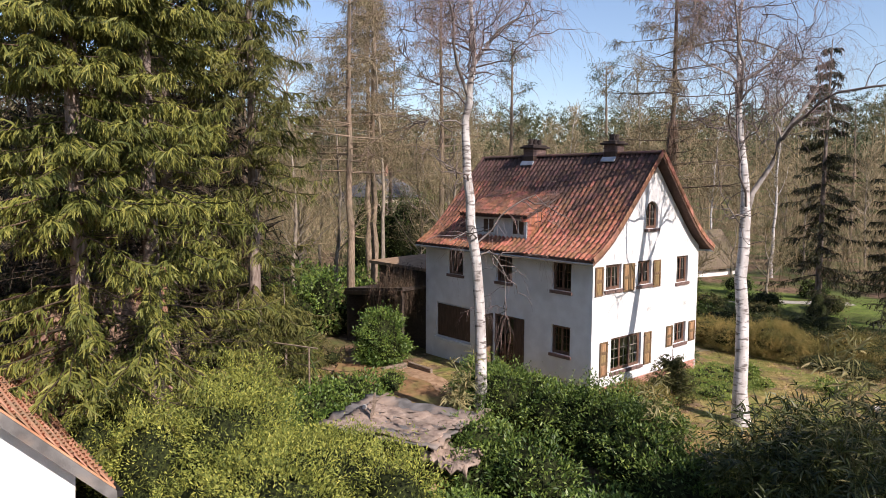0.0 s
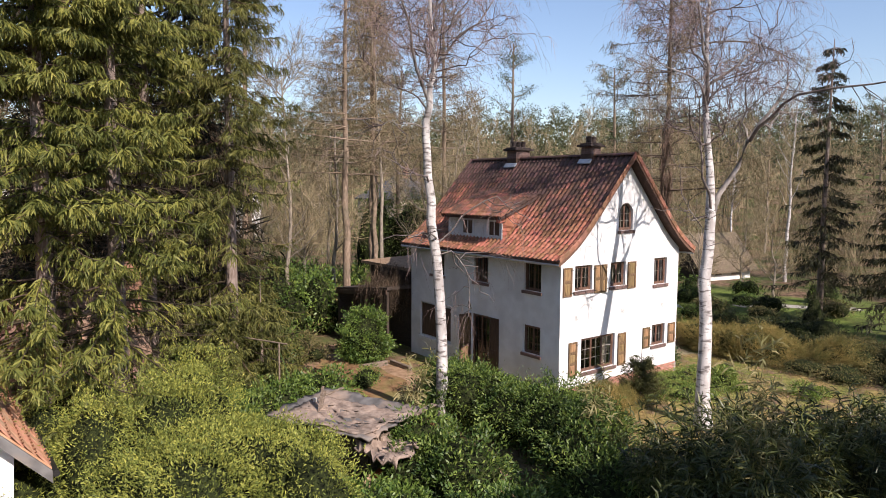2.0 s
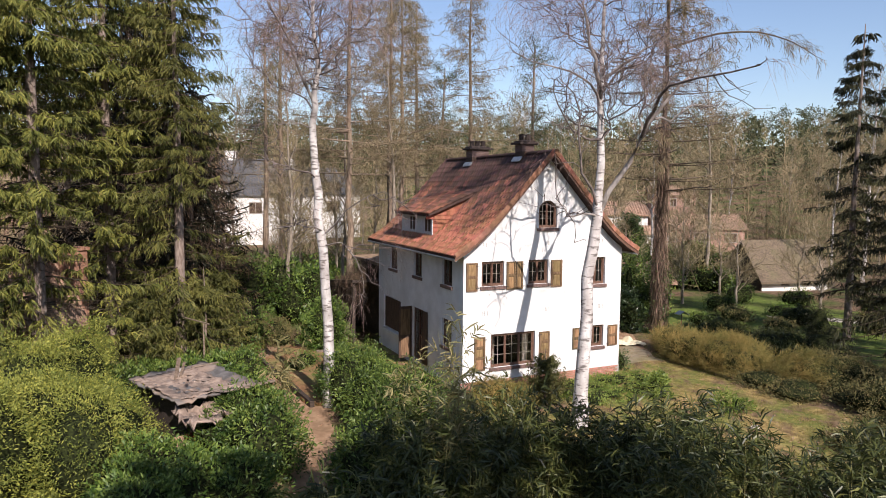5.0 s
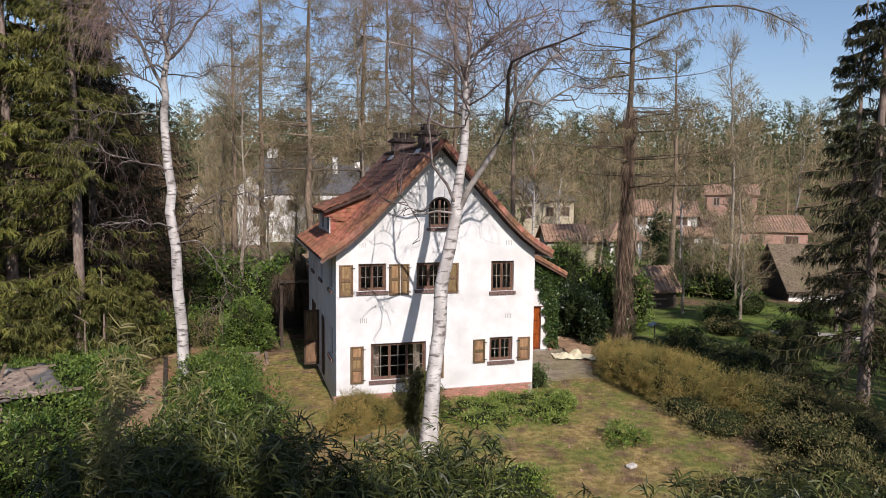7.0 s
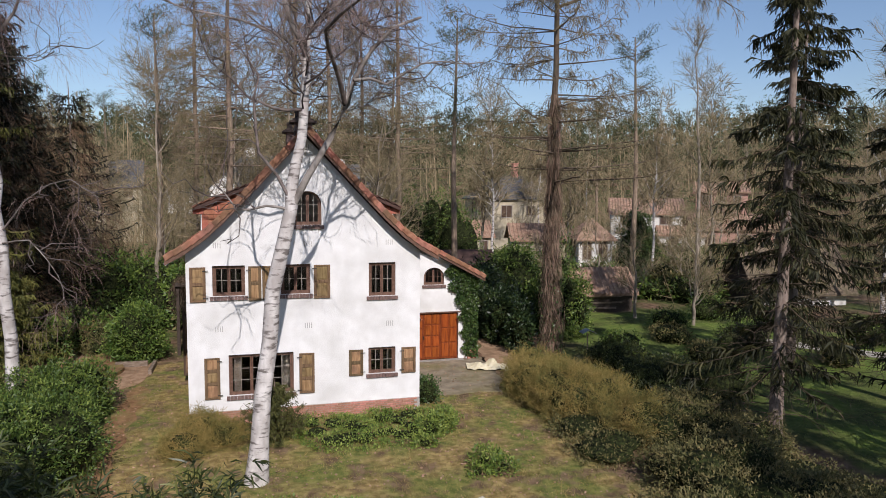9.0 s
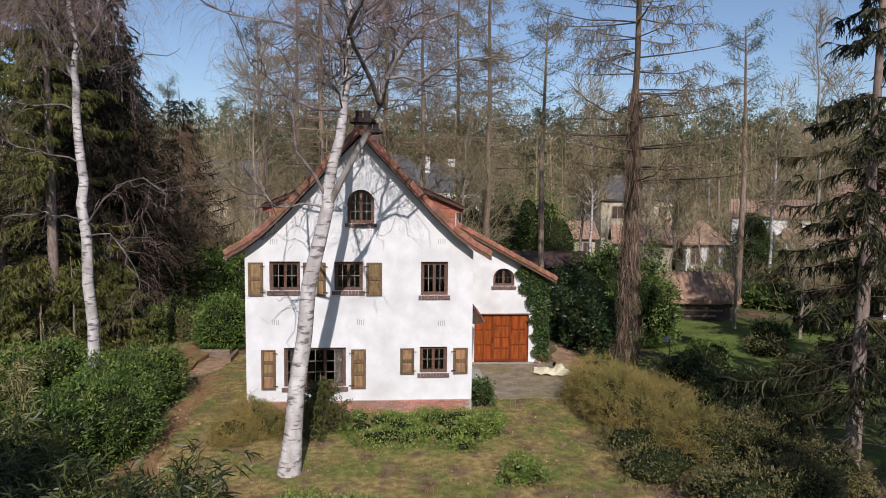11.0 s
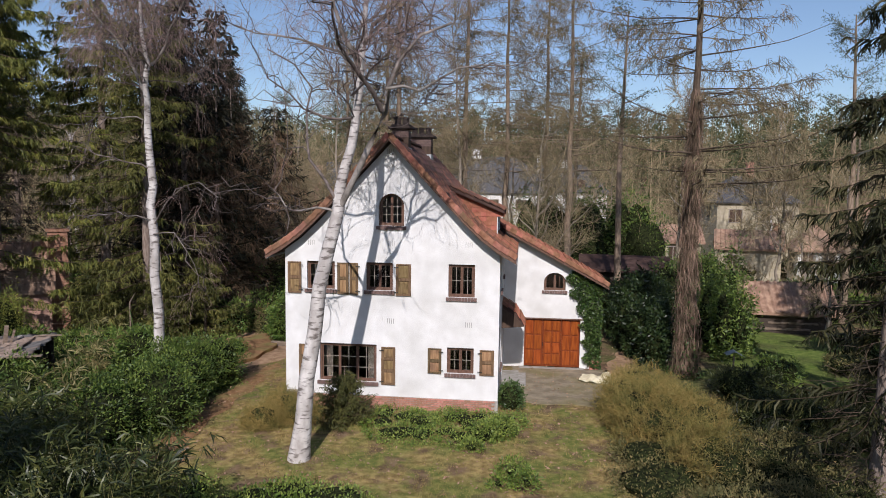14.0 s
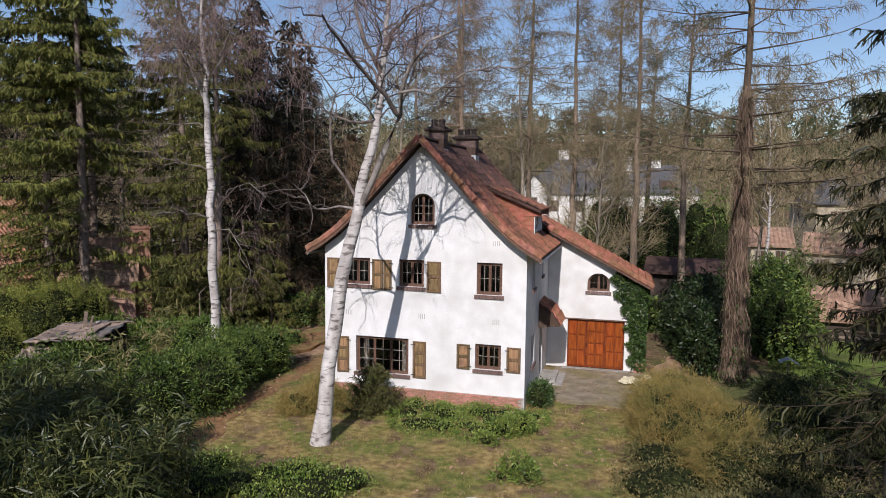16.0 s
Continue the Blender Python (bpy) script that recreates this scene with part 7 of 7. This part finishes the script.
for i, (x, y, h, m) in enumerate(((19.2, 6.2, 0.9, "rhodo"), (22.6, 7.4, 0.8, "brownshrub"), (24.4, 9.6, 1.0, "rhodo"), (26.8, 7.2, 0.7, "laurel"), (28.3, 12.2, 1.3, "rhodo"), (25.2, 4.6, 1.0, "sprucedark"), (22.0, 3.4, 0.8, "brownshrub"), (30.5, 9.0, 1.2, "laurel"), (27.5, 1.5, 1.0, "brownshrub"), (31.8, 4.2, 1.4, "rhodo"))):
    shrub("garden_shrub", heap(x - 0.5, x + 0.5, y - 0.5, y + 0.5, h, 4, 130 + i, (0.5, 0.9)), 1400, 0.13, 0.36, m, "small evergreen shrub in the next garden" if m != "brownshrub" else "brownish leafless shrub in the next garden", 130 + i)
shrub("ivy_carpet", heap(11.8, 17.0, -12.0, -3.0, 0.5, 40, 76, (0.9, 1.4)), 40000, 0.075, 0.5, "brownshrub", "low brownish ground cover along the boundary", 76, "ground cover")
shrub("ivy_carpet", heap(8.0, 16.0, -16.0, -9.5, 0.55, 40, 77, (0.9, 1.4)), 34000, 0.09, 0.45, "brownshrub", "low brown-green ground cover at the end of the lawn", 77, "ground cover")

shrub("woodland_laurel", heap(-6.6, -0.8, 16.5, 23.0, 3.1, 20, 141, (1.0, 1.7), 0.3), 20000, 0.2, 0.42, "laurel", "broad green laurels on the woodland floor", 141)
shrub("woodland_laurel", heap(-10.5, -5.6, 10.2, 13.5, 1.7, 11, 142, (0.9, 1.4)), 12000, 0.17, 0.4, "laurel", "dark evergreen undergrowth beneath the spruces", 142)
shrub("woodland_laurel", heap(0.5, 8.5, 20.5, 26.0, 2.0, 14, 143, (1.0, 1.6)), 11000, 0.2, 0.42, "rhodo", "dark green undergrowth behind the house", 143)
shrub("holly_tree", [(37.0, 35.0, 2.2, 1.8, 1.7, 2.2), (37.2, 35.1, 4.0, 1.3, 1.3, 1.7), (36.4, 34.8, 1.4, 2.1, 1.7, 1.5), (37.9, 35.0, 3.0, 1.1, 1.0, 1.3)], 8000, 0.2, 0.4, "ivy", "rounded dark holly beside the pavilion", 145, "tree")
shrub("bramble_thicket", heap(-6.4, -4.0, 10.4, 15.5, 1.2, 14, 146, (0.6, 1.1), 0.4), 14000, 0.11, 0.38, "brownshrub", "sunlit brown-green brambles beside the earth path", 146, core=0.6)
# heap added to fill the deep shadow behind the garage with near-black leaves
shrub("dark_evergreen", heap(13.4, 16.4, 12.8, 17.5, 2.6, 20, 147, (0.5, 1.1), 0.4), 13000, 0.19, 0.40, "shadeleaf", "near-black evergreens added for the shadowed gap behind the garage", 147, spread=1.2, core=0.6)
# undergrowth of the wood, each clump a copy of one of three
wild = [shrub("wild_rhododendron", heap(-1.6, 1.6, -1.4, 1.4, 1.9, 6, 80 + i, (0.8, 1.2)), 1150, 0.28, 0.45, m, lab, 80 + i) for i, (m, lab) in enumerate((
    ("rhodo", "wild rhododendron clump on the woodland floor"), ("laurel", "bright green evergreen clump in the wood"), ("brownshrub", "brownish bramble thicket in the wood")))]

# ---- bamboo in the foreground ----
def bamboo(name, x0, x1, y0, y1, h, n, seed, label, leaf="bamboo"):
    rng = np.random.default_rng(seed)
    s = thing(name, None, None, label, "bamboo")
    s.location = ((x0 + x1) / 2, (y0 + y1) / 2, 0)
    bx, by = rng.uniform(x0, x1, n), rng.uniform(y0, y1, n)
    hh = h * rng.uniform(0.7, 1.12, n)
    lean = rng.normal(size=(n, 2)) * 0.35
    u = np.linspace(0, 1, 6)
    P = np.stack([bx[:, None] + lean[:, :1] * u ** 2, by[:, None] + lean[:, 1:] * u ** 2, hh[:, None] * u], -1)
    child("cane_growth", quads_mesh("cane_growth", *tubes(P, 0.010 * np.linspace(1, 0.3, 6)[None] * np.ones((n, 1)), 4)), "cane", s, "thin yellowish canes")
    B, _ = grow(P, 9, rng, (0.35, 1.0), 0.45, 50, 0.0, 4, 0.2)
    L, _ = grow(B, 7, rng, (0.2, 1.0), 0.32, 45, -0.6, 3, 0.12)
    tagged(child("foliage", quads_mesh("foliage", *ribbons(L, 0.045, rng, 0.4)), leaf, s, "long narrow leaves"), kind="stuff")
    return s


bamboo("bamboo_thicket", -6.6, -2.0, -11.2, -8.2, 2.7, 230, 91, "dense dark green bamboo thicket along the garden edge")
bamboo("bamboo_thicket", -8.8, -5.8, -13.2, -10.2, 1.9, 110, 92, "dense bamboo thicket with narrow leaves")
bamboo("bamboo_thicket", -2.1, 1.6, -13.7, -10.2, 2.65, 180, 93, "dense bamboo thicket in front of the lawn")
bamboo("bamboo_thicket", 1.7, 8.4, -16.2, -12.9, 2.0, 170, 94, "bamboo thicket with some yellowed leaves")
bamboo("bamboo_clump", -4.7, -4.2, -5.8, -5.3, 3.0, 6, 95, "loose pale dry bamboo clump beside the hedge", "drybamboo")
bamboo("bamboo_clump", -5.9, -5.3, -11.1, -10.5, 5.0, 9, 99, "tall pale bamboo canes above the thicket", "drybamboo")
bamboo("bamboo_clump", -7.2, -6.8, -0.4, 0.0, 2.7, 7, 98, "dry bamboo canes beside the path", "drybamboo")

# ivy on the garage corner
rng = np.random.default_rng(96)
s = thing("ivy", None, None, "thick ivy climbing the garage corner", "ivy")
s.location = (11.4, 6.45, 0)
n = 9000
x = rng.uniform(10.15, 12.0, n)
z = rng.uniform(0.1, 4.6, n)
lim = np.interp(z, [0, 1.2, 2.4, 3.2, 4.0, 4.6], [11.3, 11.25, 11.1, 10.75, 10.5, 10.6]) + 0.12 * np.sin(9 * z)
ok = (x > lim) & (z < wz(x) - 0.25)
ok &= x < 11.93
pos = np.stack([x, 6.47 - rng.uniform(0, 0.16, n), z], -1)[ok]
side_pos = np.stack([11.87 + rng.uniform(0, 0.12, 1500), rng.uniform(6.4, 8.8, 1500), rng.uniform(0.1, 3.6, 1500)], -1)
pos = np.concatenate([pos, side_pos])
child("foliage", quads_mesh("foliage", *leaves(pos, np.tile([0.1, -1.0, 0.1], (len(pos), 1)), rng, 0.10, 0.85, 0.7, 0.5)), "ivy", s)
st = [[(11.6, 6.44, -0.1), (11.5, 6.44, 1.5), (11.3, 6.44, 3.0), (10.8, 6.44, 3.9)], [(11.75, 6.44, -0.1), (11.7, 6.44, 2.0), (11.4, 6.44, 3.4), (11.0, 6.44, 4.0)]]
child("stem_growth", quads_mesh("stem_growth", *join(*[tubes(trunk_path(p, 8), np.linspace(0.03, 0.01, 8)[None], 5) for p in st])), "drywood", s)

# ---- woods ----
rng = np.random.default_rng(100)
HOMES = [(48.6, 52.4, 9), (58.4, 47.6, 10), (50.2, 47.2, 5), (30.9, 32.4, 6), (26.9, 35.2, 6), (23, 42.6, 5), (34.2, 61.2, 10), (13.6, 80.6, 12), (4.2, 77.5, 13), (-1.6, 72.4, 5), (-9.6, 101.3, 7), (-16.4, 77, 7), (-25, 75, 7), (61.8, 55.6, 7), (-15.7, 6.1, 3), (38.4, 18, 7), (22.7, 17.5, 5), (15.5, 22.6, 4)]


def free(x, y, gap=0.0):
    # glades towards the white villa
    if 28 < y < 96 and abs(x - (-1.5 + 0.065 * (y - 28))) < 1.5 + 0.05 * (y - 28):
        return False
    # an opening towards the grey-roofed house
    if 34 < y < 79 and abs(x - (10.2 + 0.06 * (y - 34))) < 2.0 + 0.075 * (y - 34):
        return False
    # the open gardens in front of the neighbours' houses
    if 15 < x < 62 and 10 < y < 50 and math.sin(1.9 * x + 0.6 * y) * math.sin(0.8 * x - 1.7 * y) < 0.62:
        return False
    if -23 < x < 17 and y < 16:
        return False
    if 15 < x < 37 and -10 < y < 16:
        return False
    return all(math.hypot(x - a, y - b) > r * 0.75 + gap for a, b, r in HOMES)


placed = []
pool = [*kinds, kinds[0], kinds[2], pine]
far_pool = [*far_kinds, far_kinds[0], far_kinds[2], pine]
first = set()
for _ in range(4000):
    if len(placed) >= 112:
        break
    ang = rng.uniform(radians(-5), radians(160))
    dist = 22 + 73 * rng.uniform() ** 1.5
    x, y = 2 + dist * math.cos(ang), -4 + dist * math.sin(ang)
    if not free(x, y) or any(math.hypot(x - a, y - b) < 3.4 for a, b in placed):
        continue
    placed.append((x, y))
    src = (pool if dist < 42 else far_pool)[rng.integers(len(pool))]
    m = pose(x, y, float(ground_height(x, y)), 0, 0, rng.uniform(0, 360))
    if math.hypot(x + 6.8, y - 17.6) < 1:
        continue            # open ground beside the dark spruces
    if src.name not in first:
        first.add(src.name)
        src.matrix_basis = m
    else:
        copy_thing(src, m)
for src in kinds + far_kinds + [pine]:
    if src.name not in first:
        src.location = (40, 70, 0)

cl = 0
firstw = set()
for _ in range(5000):
    if cl >= 85:
        break
    ang = rng.uniform(radians(-5), radians(165))
    dist = rng.uniform(17, 58)
    x, y = 0 + dist * math.cos(ang), -4 + dist * math.sin(ang)
    if not free(x, y, 1.0):
        continue
    src = wild[rng.choice(3, p=[0.5, 0.25, 0.25])]
    m = pose(x, y, -0.1, 0, 0, rng.uniform(0, 360))
    cl += 1
    if src.name not in firstw:
        firstw.add(src.name)
        src.matrix_basis = m
    else:
        copy_thing(src, m)


for x, y, k, a in ((19.6, 17.4, 0, 10), (21.0, 20.2, 1, 80), (28.3, 20.5, 0, 150), (31.5, 19.0, 2, 30), (27.5, 24.8, 1, 200), (22.8, 26.4, 0, 300), (34.6, 26.0, 2, 120), (29.5, 28.2, 0, 20), (38.8, 30.0, 0, 260), (36.0, 36.8, 1, 60), (41.5, 38.6, 0, 170), (44.5, 41.8, 2, 310), (48.0, 41.5, 0, 90), (52.5, 40.5, 1, 230), (43.2, 27.5, 2, 40), (33.2, 40.5, 2, 190), (28.8, 44.5, 0, 330), (40.2, 24.0, 0, 100), (24.6, 33.0, 2, 250), (20.2, 31.5, 1, 140), (17.2, 34.0, 0, 10), (47.0, 34.5, 2, 280)):
    copy_thing(wild[k], pose(x, y, -0.15, 0, 0, a))
for x, y, a in ((30.0, 15.5, 20), (33.5, 22.5, 200), (26.2, 21.8, 90), (39.5, 33.5, 300), (44.8, 36.0, 150), (22.4, 23.4, 250), (50.5, 37.5, 60)):
    copy_thing(fruit, pose(x, y, 0, 0, 0, a))
for x, y, k, a in ((27.0, 29.0, 0, 40), (35.5, 29.5, 1, 130), (42.0, 44.0, 2, 220), (20.5, 29.0, 1, 310), (52.5, 43.0, 0, 80), (36.8, 23.5, 3, 10), (31.0, 47.0, 2, 170)):
    copy_thing(far_kinds[k], pose(x, y, 0, 0, 0, a))


def far_wood(name, n, d0, d1, h0, h1, material, label, seed, evergreen=False):
    """A far wood: many simple trees in one object."""
    rng = np.random.default_rng(seed)
    a = rng.uniform(radians(-15), radians(175), n)
    d = np.sqrt(rng.uniform(d0 ** 2, d1 ** 2, n))
    x, y = d * np.cos(a), -4 + d * np.sin(a)
    ok = np.array([free(p, q, 1) for p, q in zip(x, y)])
    x, y = x[ok], y[ok]
    n = len(x)
    z = ground_height(x, y)
    H = rng.uniform(h0, h1, n)
    base = np.stack([x, y, z - 0.3], -1)
    top = base + np.stack([rng.normal(size=n) * 0.5, rng.normal(size=n) * 0.5, H], -1)
    u = np.linspace(0, 1, 4)
    T = base[:, None] + (top - base)[:, None] * u[None, :, None]
    parts = [tubes(T, (0.010 * H)[:, None] * np.linspace(1, 0.15, 4)[None], 4)]
    if evergreen:
        B, _ = grow(T, 14, rng, (0.42, 1.0), 2.7, 65, 0.2, 3, 0.15, taper=0.3)
        c = np.repeat(B[:, 1:].reshape(-1, 3), 9, 0)
        c = c + rng.normal(size=c.shape) * [0.55, 0.55, 0.25]
        parts.append(leaves(c, rng.normal(size=c.shape) + [0, 0, 0.5], rng, 0.58, 0.42))
    else:
        B, _ = grow(T, 13, rng, (0.10, 1.0), 3.6, 50, 0.5, 3, 0.2, taper=0.35)
        C, _ = grow(B, 13, rng, (0.15, 1.0), 1.15, 50, 0.2, 2, 0.2)
        parts += [ribbons(B[:, ::2], 0.07 + d0 / 2400, rng), ribbons(C, 0.05 + d0 / 1100, rng)]
    thing(name, quads_mesh(name, *join(*parts)), material, label, "trees", kind="stuff")


far_wood("far_wood", 470, 74, 150, 9, 17, "fartwig", "brown leafless wood in the distance", 111)
far_wood("far_wood", 130, 140, 250, 8, 14, "fartwig", "brown leafless wood on the far rise", 112)
far_wood("far_pines", 880, 118, 250, 9, 15, "farpine", "scattered dark pines in the far wood", 113, True)

# brown brushwood under the trees
rng = np.random.default_rng(115)
n = 26000
a = rng.uniform(radians(-10), radians(170), n)
d = np.sqrt(rng.uniform(34 ** 2, 92 ** 2, n))
x, y = d * np.cos(a), -4 + d * np.sin(a)
thick = (np.sin(0.31 * x + 1.3) * np.sin(0.27 * y) + 0.5 * np.sin(0.9 * x + 0.7 * y)) > -0.25
clear = (y > 26) & (y < 62) & (np.abs(x - 0.405 * (y + 23)) < 4.5)      # open ground before the slate-roofed house
ok = thick & ~clear & np.array([free(p, q, 0.5) for p, q in zip(x, y)])
x, y = x[ok], y[ok]
base = np.stack([x, y, ground_height(x, y) - 0.1], -1)
L = rng.uniform(1.2, 4.5, len(x)) * (0.8 + d[ok] / 70)
v = unit(rng.normal(size=(len(x), 3)) * [0.35, 0.35, 0.1] + [0, 0, 1]) * L[:, None]
P = base[:, None] + v[:, None] * np.array([0, 0.55, 1.0])[None, :, None] + rng.normal(size=(len(x), 3, 3)) * 0.3
S, _ = grow(P, 4, rng, (0.2, 1.0), 1.0, 50, 0.1, 2, 0.3)
thing("brushwood", quads_mesh("brushwood", *join(ribbons(P, 0.05, rng), ribbons(S, 0.06, rng))), "fartwig", "brown leafless brushwood between the trees", "brushwood", kind="stuff")

# denser brushwood on the far rise
rng = np.random.default_rng(116)
n = 30000
a = rng.uniform(radians(-15), radians(172), n)
d = np.sqrt(rng.uniform(82 ** 2, 240 ** 2, n))
x, y = d * np.cos(a), -4 + d * np.sin(a)
ok = np.array([free(p, q, 1.5) for p, q in zip(x, y)])
x, y, d = x[ok], y[ok], d[ok]
base = np.stack([x, y, ground_height(x, y) - 0.1], -1)
base = np.repeat(base, 2, 0)
lift = rng.uniform(0, 1, len(base)) ** 1.4 * 8
P = base + np.stack([rng.normal(size=len(base)) * 1.6, rng.normal(size=len(base)) * 1.6, lift], -1)
green = (np.sin(0.05 * base[:, 0]) * np.sin(0.06 * base[:, 1] + 1) + 0.4 * rng.normal(size=len(base))) > -0.2
way = rng.normal(size=P.shape) + [0, 0, 0.6]
thing("far_brushwood", quads_mesh("far_brushwood", *leaves(P[~green], way[~green], rng, 0.8, 0.2)), "fartwig", "brown brushwood of the far wood", "brushwood", kind="stuff")
thing("far_undergrowth", quads_mesh("far_undergrowth", *leaves(P[green], way[green], rng, 0.65, 0.3)), "farpine", "dark green undergrowth of the far wood", "brushwood", kind="stuff")

# the canopy of the pines on the ridge
rng = np.random.default_rng(117)
n = 36000
a, d = rng.uniform(radians(-15), radians(172), n), np.sqrt(rng.uniform(150 ** 2, 238 ** 2, n))
x, y = d * np.cos(a), -4 + d * np.sin(a)
P = np.stack([x, y, ground_height(x, y) + rng.uniform(0, 10.5, n) * (0.75 + 0.25 * np.sin(0.11 * x) * np.sin(0.13 * y))], -1)
thing("ridge_canopy", quads_mesh("ridge_canopy", *leaves(P, rng.normal(size=P.shape) + [0, 0, 0.6], rng, 1.35, 0.48)), "farpine", "dark green pine canopy on the far ridge", "pines", kind="stuff")

# ---- grass ----
def blades(name, n, x0, x1, y0, y1, h, material, label, seed, mask):
    rng = np.random.default_rng(seed)
    p = np.stack([rng.uniform(x0, x1, n), rng.uniform(y0, y1, n)], -1)
    w = mask(p[:, 0], p[:, 1])
    p = p[rng.uniform(size=n) < w]
    z = ground_height(p[:, 0], p[:, 1])
    base = np.concatenate([p, z[:, None] - 0.01], 1)
    d = unit(rng.normal(size=(len(p), 3)) * [0.6, 0.6, 0.2] + [0, 0, 0.9])
    tuft = 0.6 + 0.7 * (np.sin(3.3 * p[:, 0]) * np.sin(2.7 * p[:, 1] + p[:, 0]) > 0.2)
    L = (h * rng.uniform(0.5, 1.2, len(p)) * tuft)[:, None]
    P = np.stack([base, base + d * L * 0.6, base + d * L + rng.normal(size=(len(p), 3)) * 0.02], 1)
    thing(name, quads_mesh(name, *ribbons(P, 0.014, rng)), material, label, "grass", kind="stuff")


blades("lawn_grass", 60000, -2.5, 12.5, -11, 6, 0.09, "grass", "thin dry grass of the lawn", 121, lambda x, y: soft_box(x, y, -2.2, 12.2, -11.5, 6.0) * ((x < -0.05) | (x > 7.9) | (y < -0.1)) * ((x < 8) | (y < 1.2)) * (0.35 + 0.65 * (np.sin(1.7 * x + 2 * np.sin(y)) * np.sin(1.3 * y) > -0.15)))
blades("neighbour_grass", 22000, 17, 34, -9, 15, 0.08, "greengrass", "green grass of the next garden", 122, lambda x, y: np.maximum(soft_box(x, y, 17.5, 33, 4, 15.5), soft_box(x, y, 19, 36, -9, 4.5)))

# fallen leaves on lawn and paths
rng = np.random.default_rng(123)
n = 9000
p = np.stack([rng.uniform(-12, 14, n), rng.uniform(-11, 14, n), np.zeros(n)], -1)
p = p[~((p[:, 0] > -0.1) & (p[:, 0] < 7.9) & (p[:, 1] > -0.1))]
p[:, 2] = ground_height(p[:, 0], p[:, 1]) + 0.03
thing("fallen_leaves", quads_mesh("fallen_leaves", *leaves(p, rng.normal(size=p.shape) * [1, 1, 0.15], rng, 0.08, 0.6, 0.1, 0.0)), "litter", "dry brown leaves scattered over the ground", "leaves", kind="stuff")

# ---- plinth bricks and single roof tiles ----
brick_me = Geo().box(-0.103, 0.103, -0.012, 0.012, -0.029, 0.029).mesh("brick", 0.004)
brick_me.materials.append(M["brick"])
plinth = [o for o in house.children if o.name.startswith("plinth")][0]
for r in range(7):
    for c in range(37):
        x = 0.11 + c * 0.2125 + (0.106 if r % 2 else 0)
        if x > HX - 0.1:
            continue
        b = new("brick", brick_me)
        b.parent = plinth
        b.location = (x, -0.062, 0.405 - r * 0.071)
for roof, A, o in LOOSE_TILES:
    t = new("tile", tile_me)
    t.parent = roof
    m = Matrix.Identity(4)
    for i in range(3):
        for j in range(3):
            m[i][j] = A[i][j]
        m[i][3] = o[i]
    t.matrix_basis = m
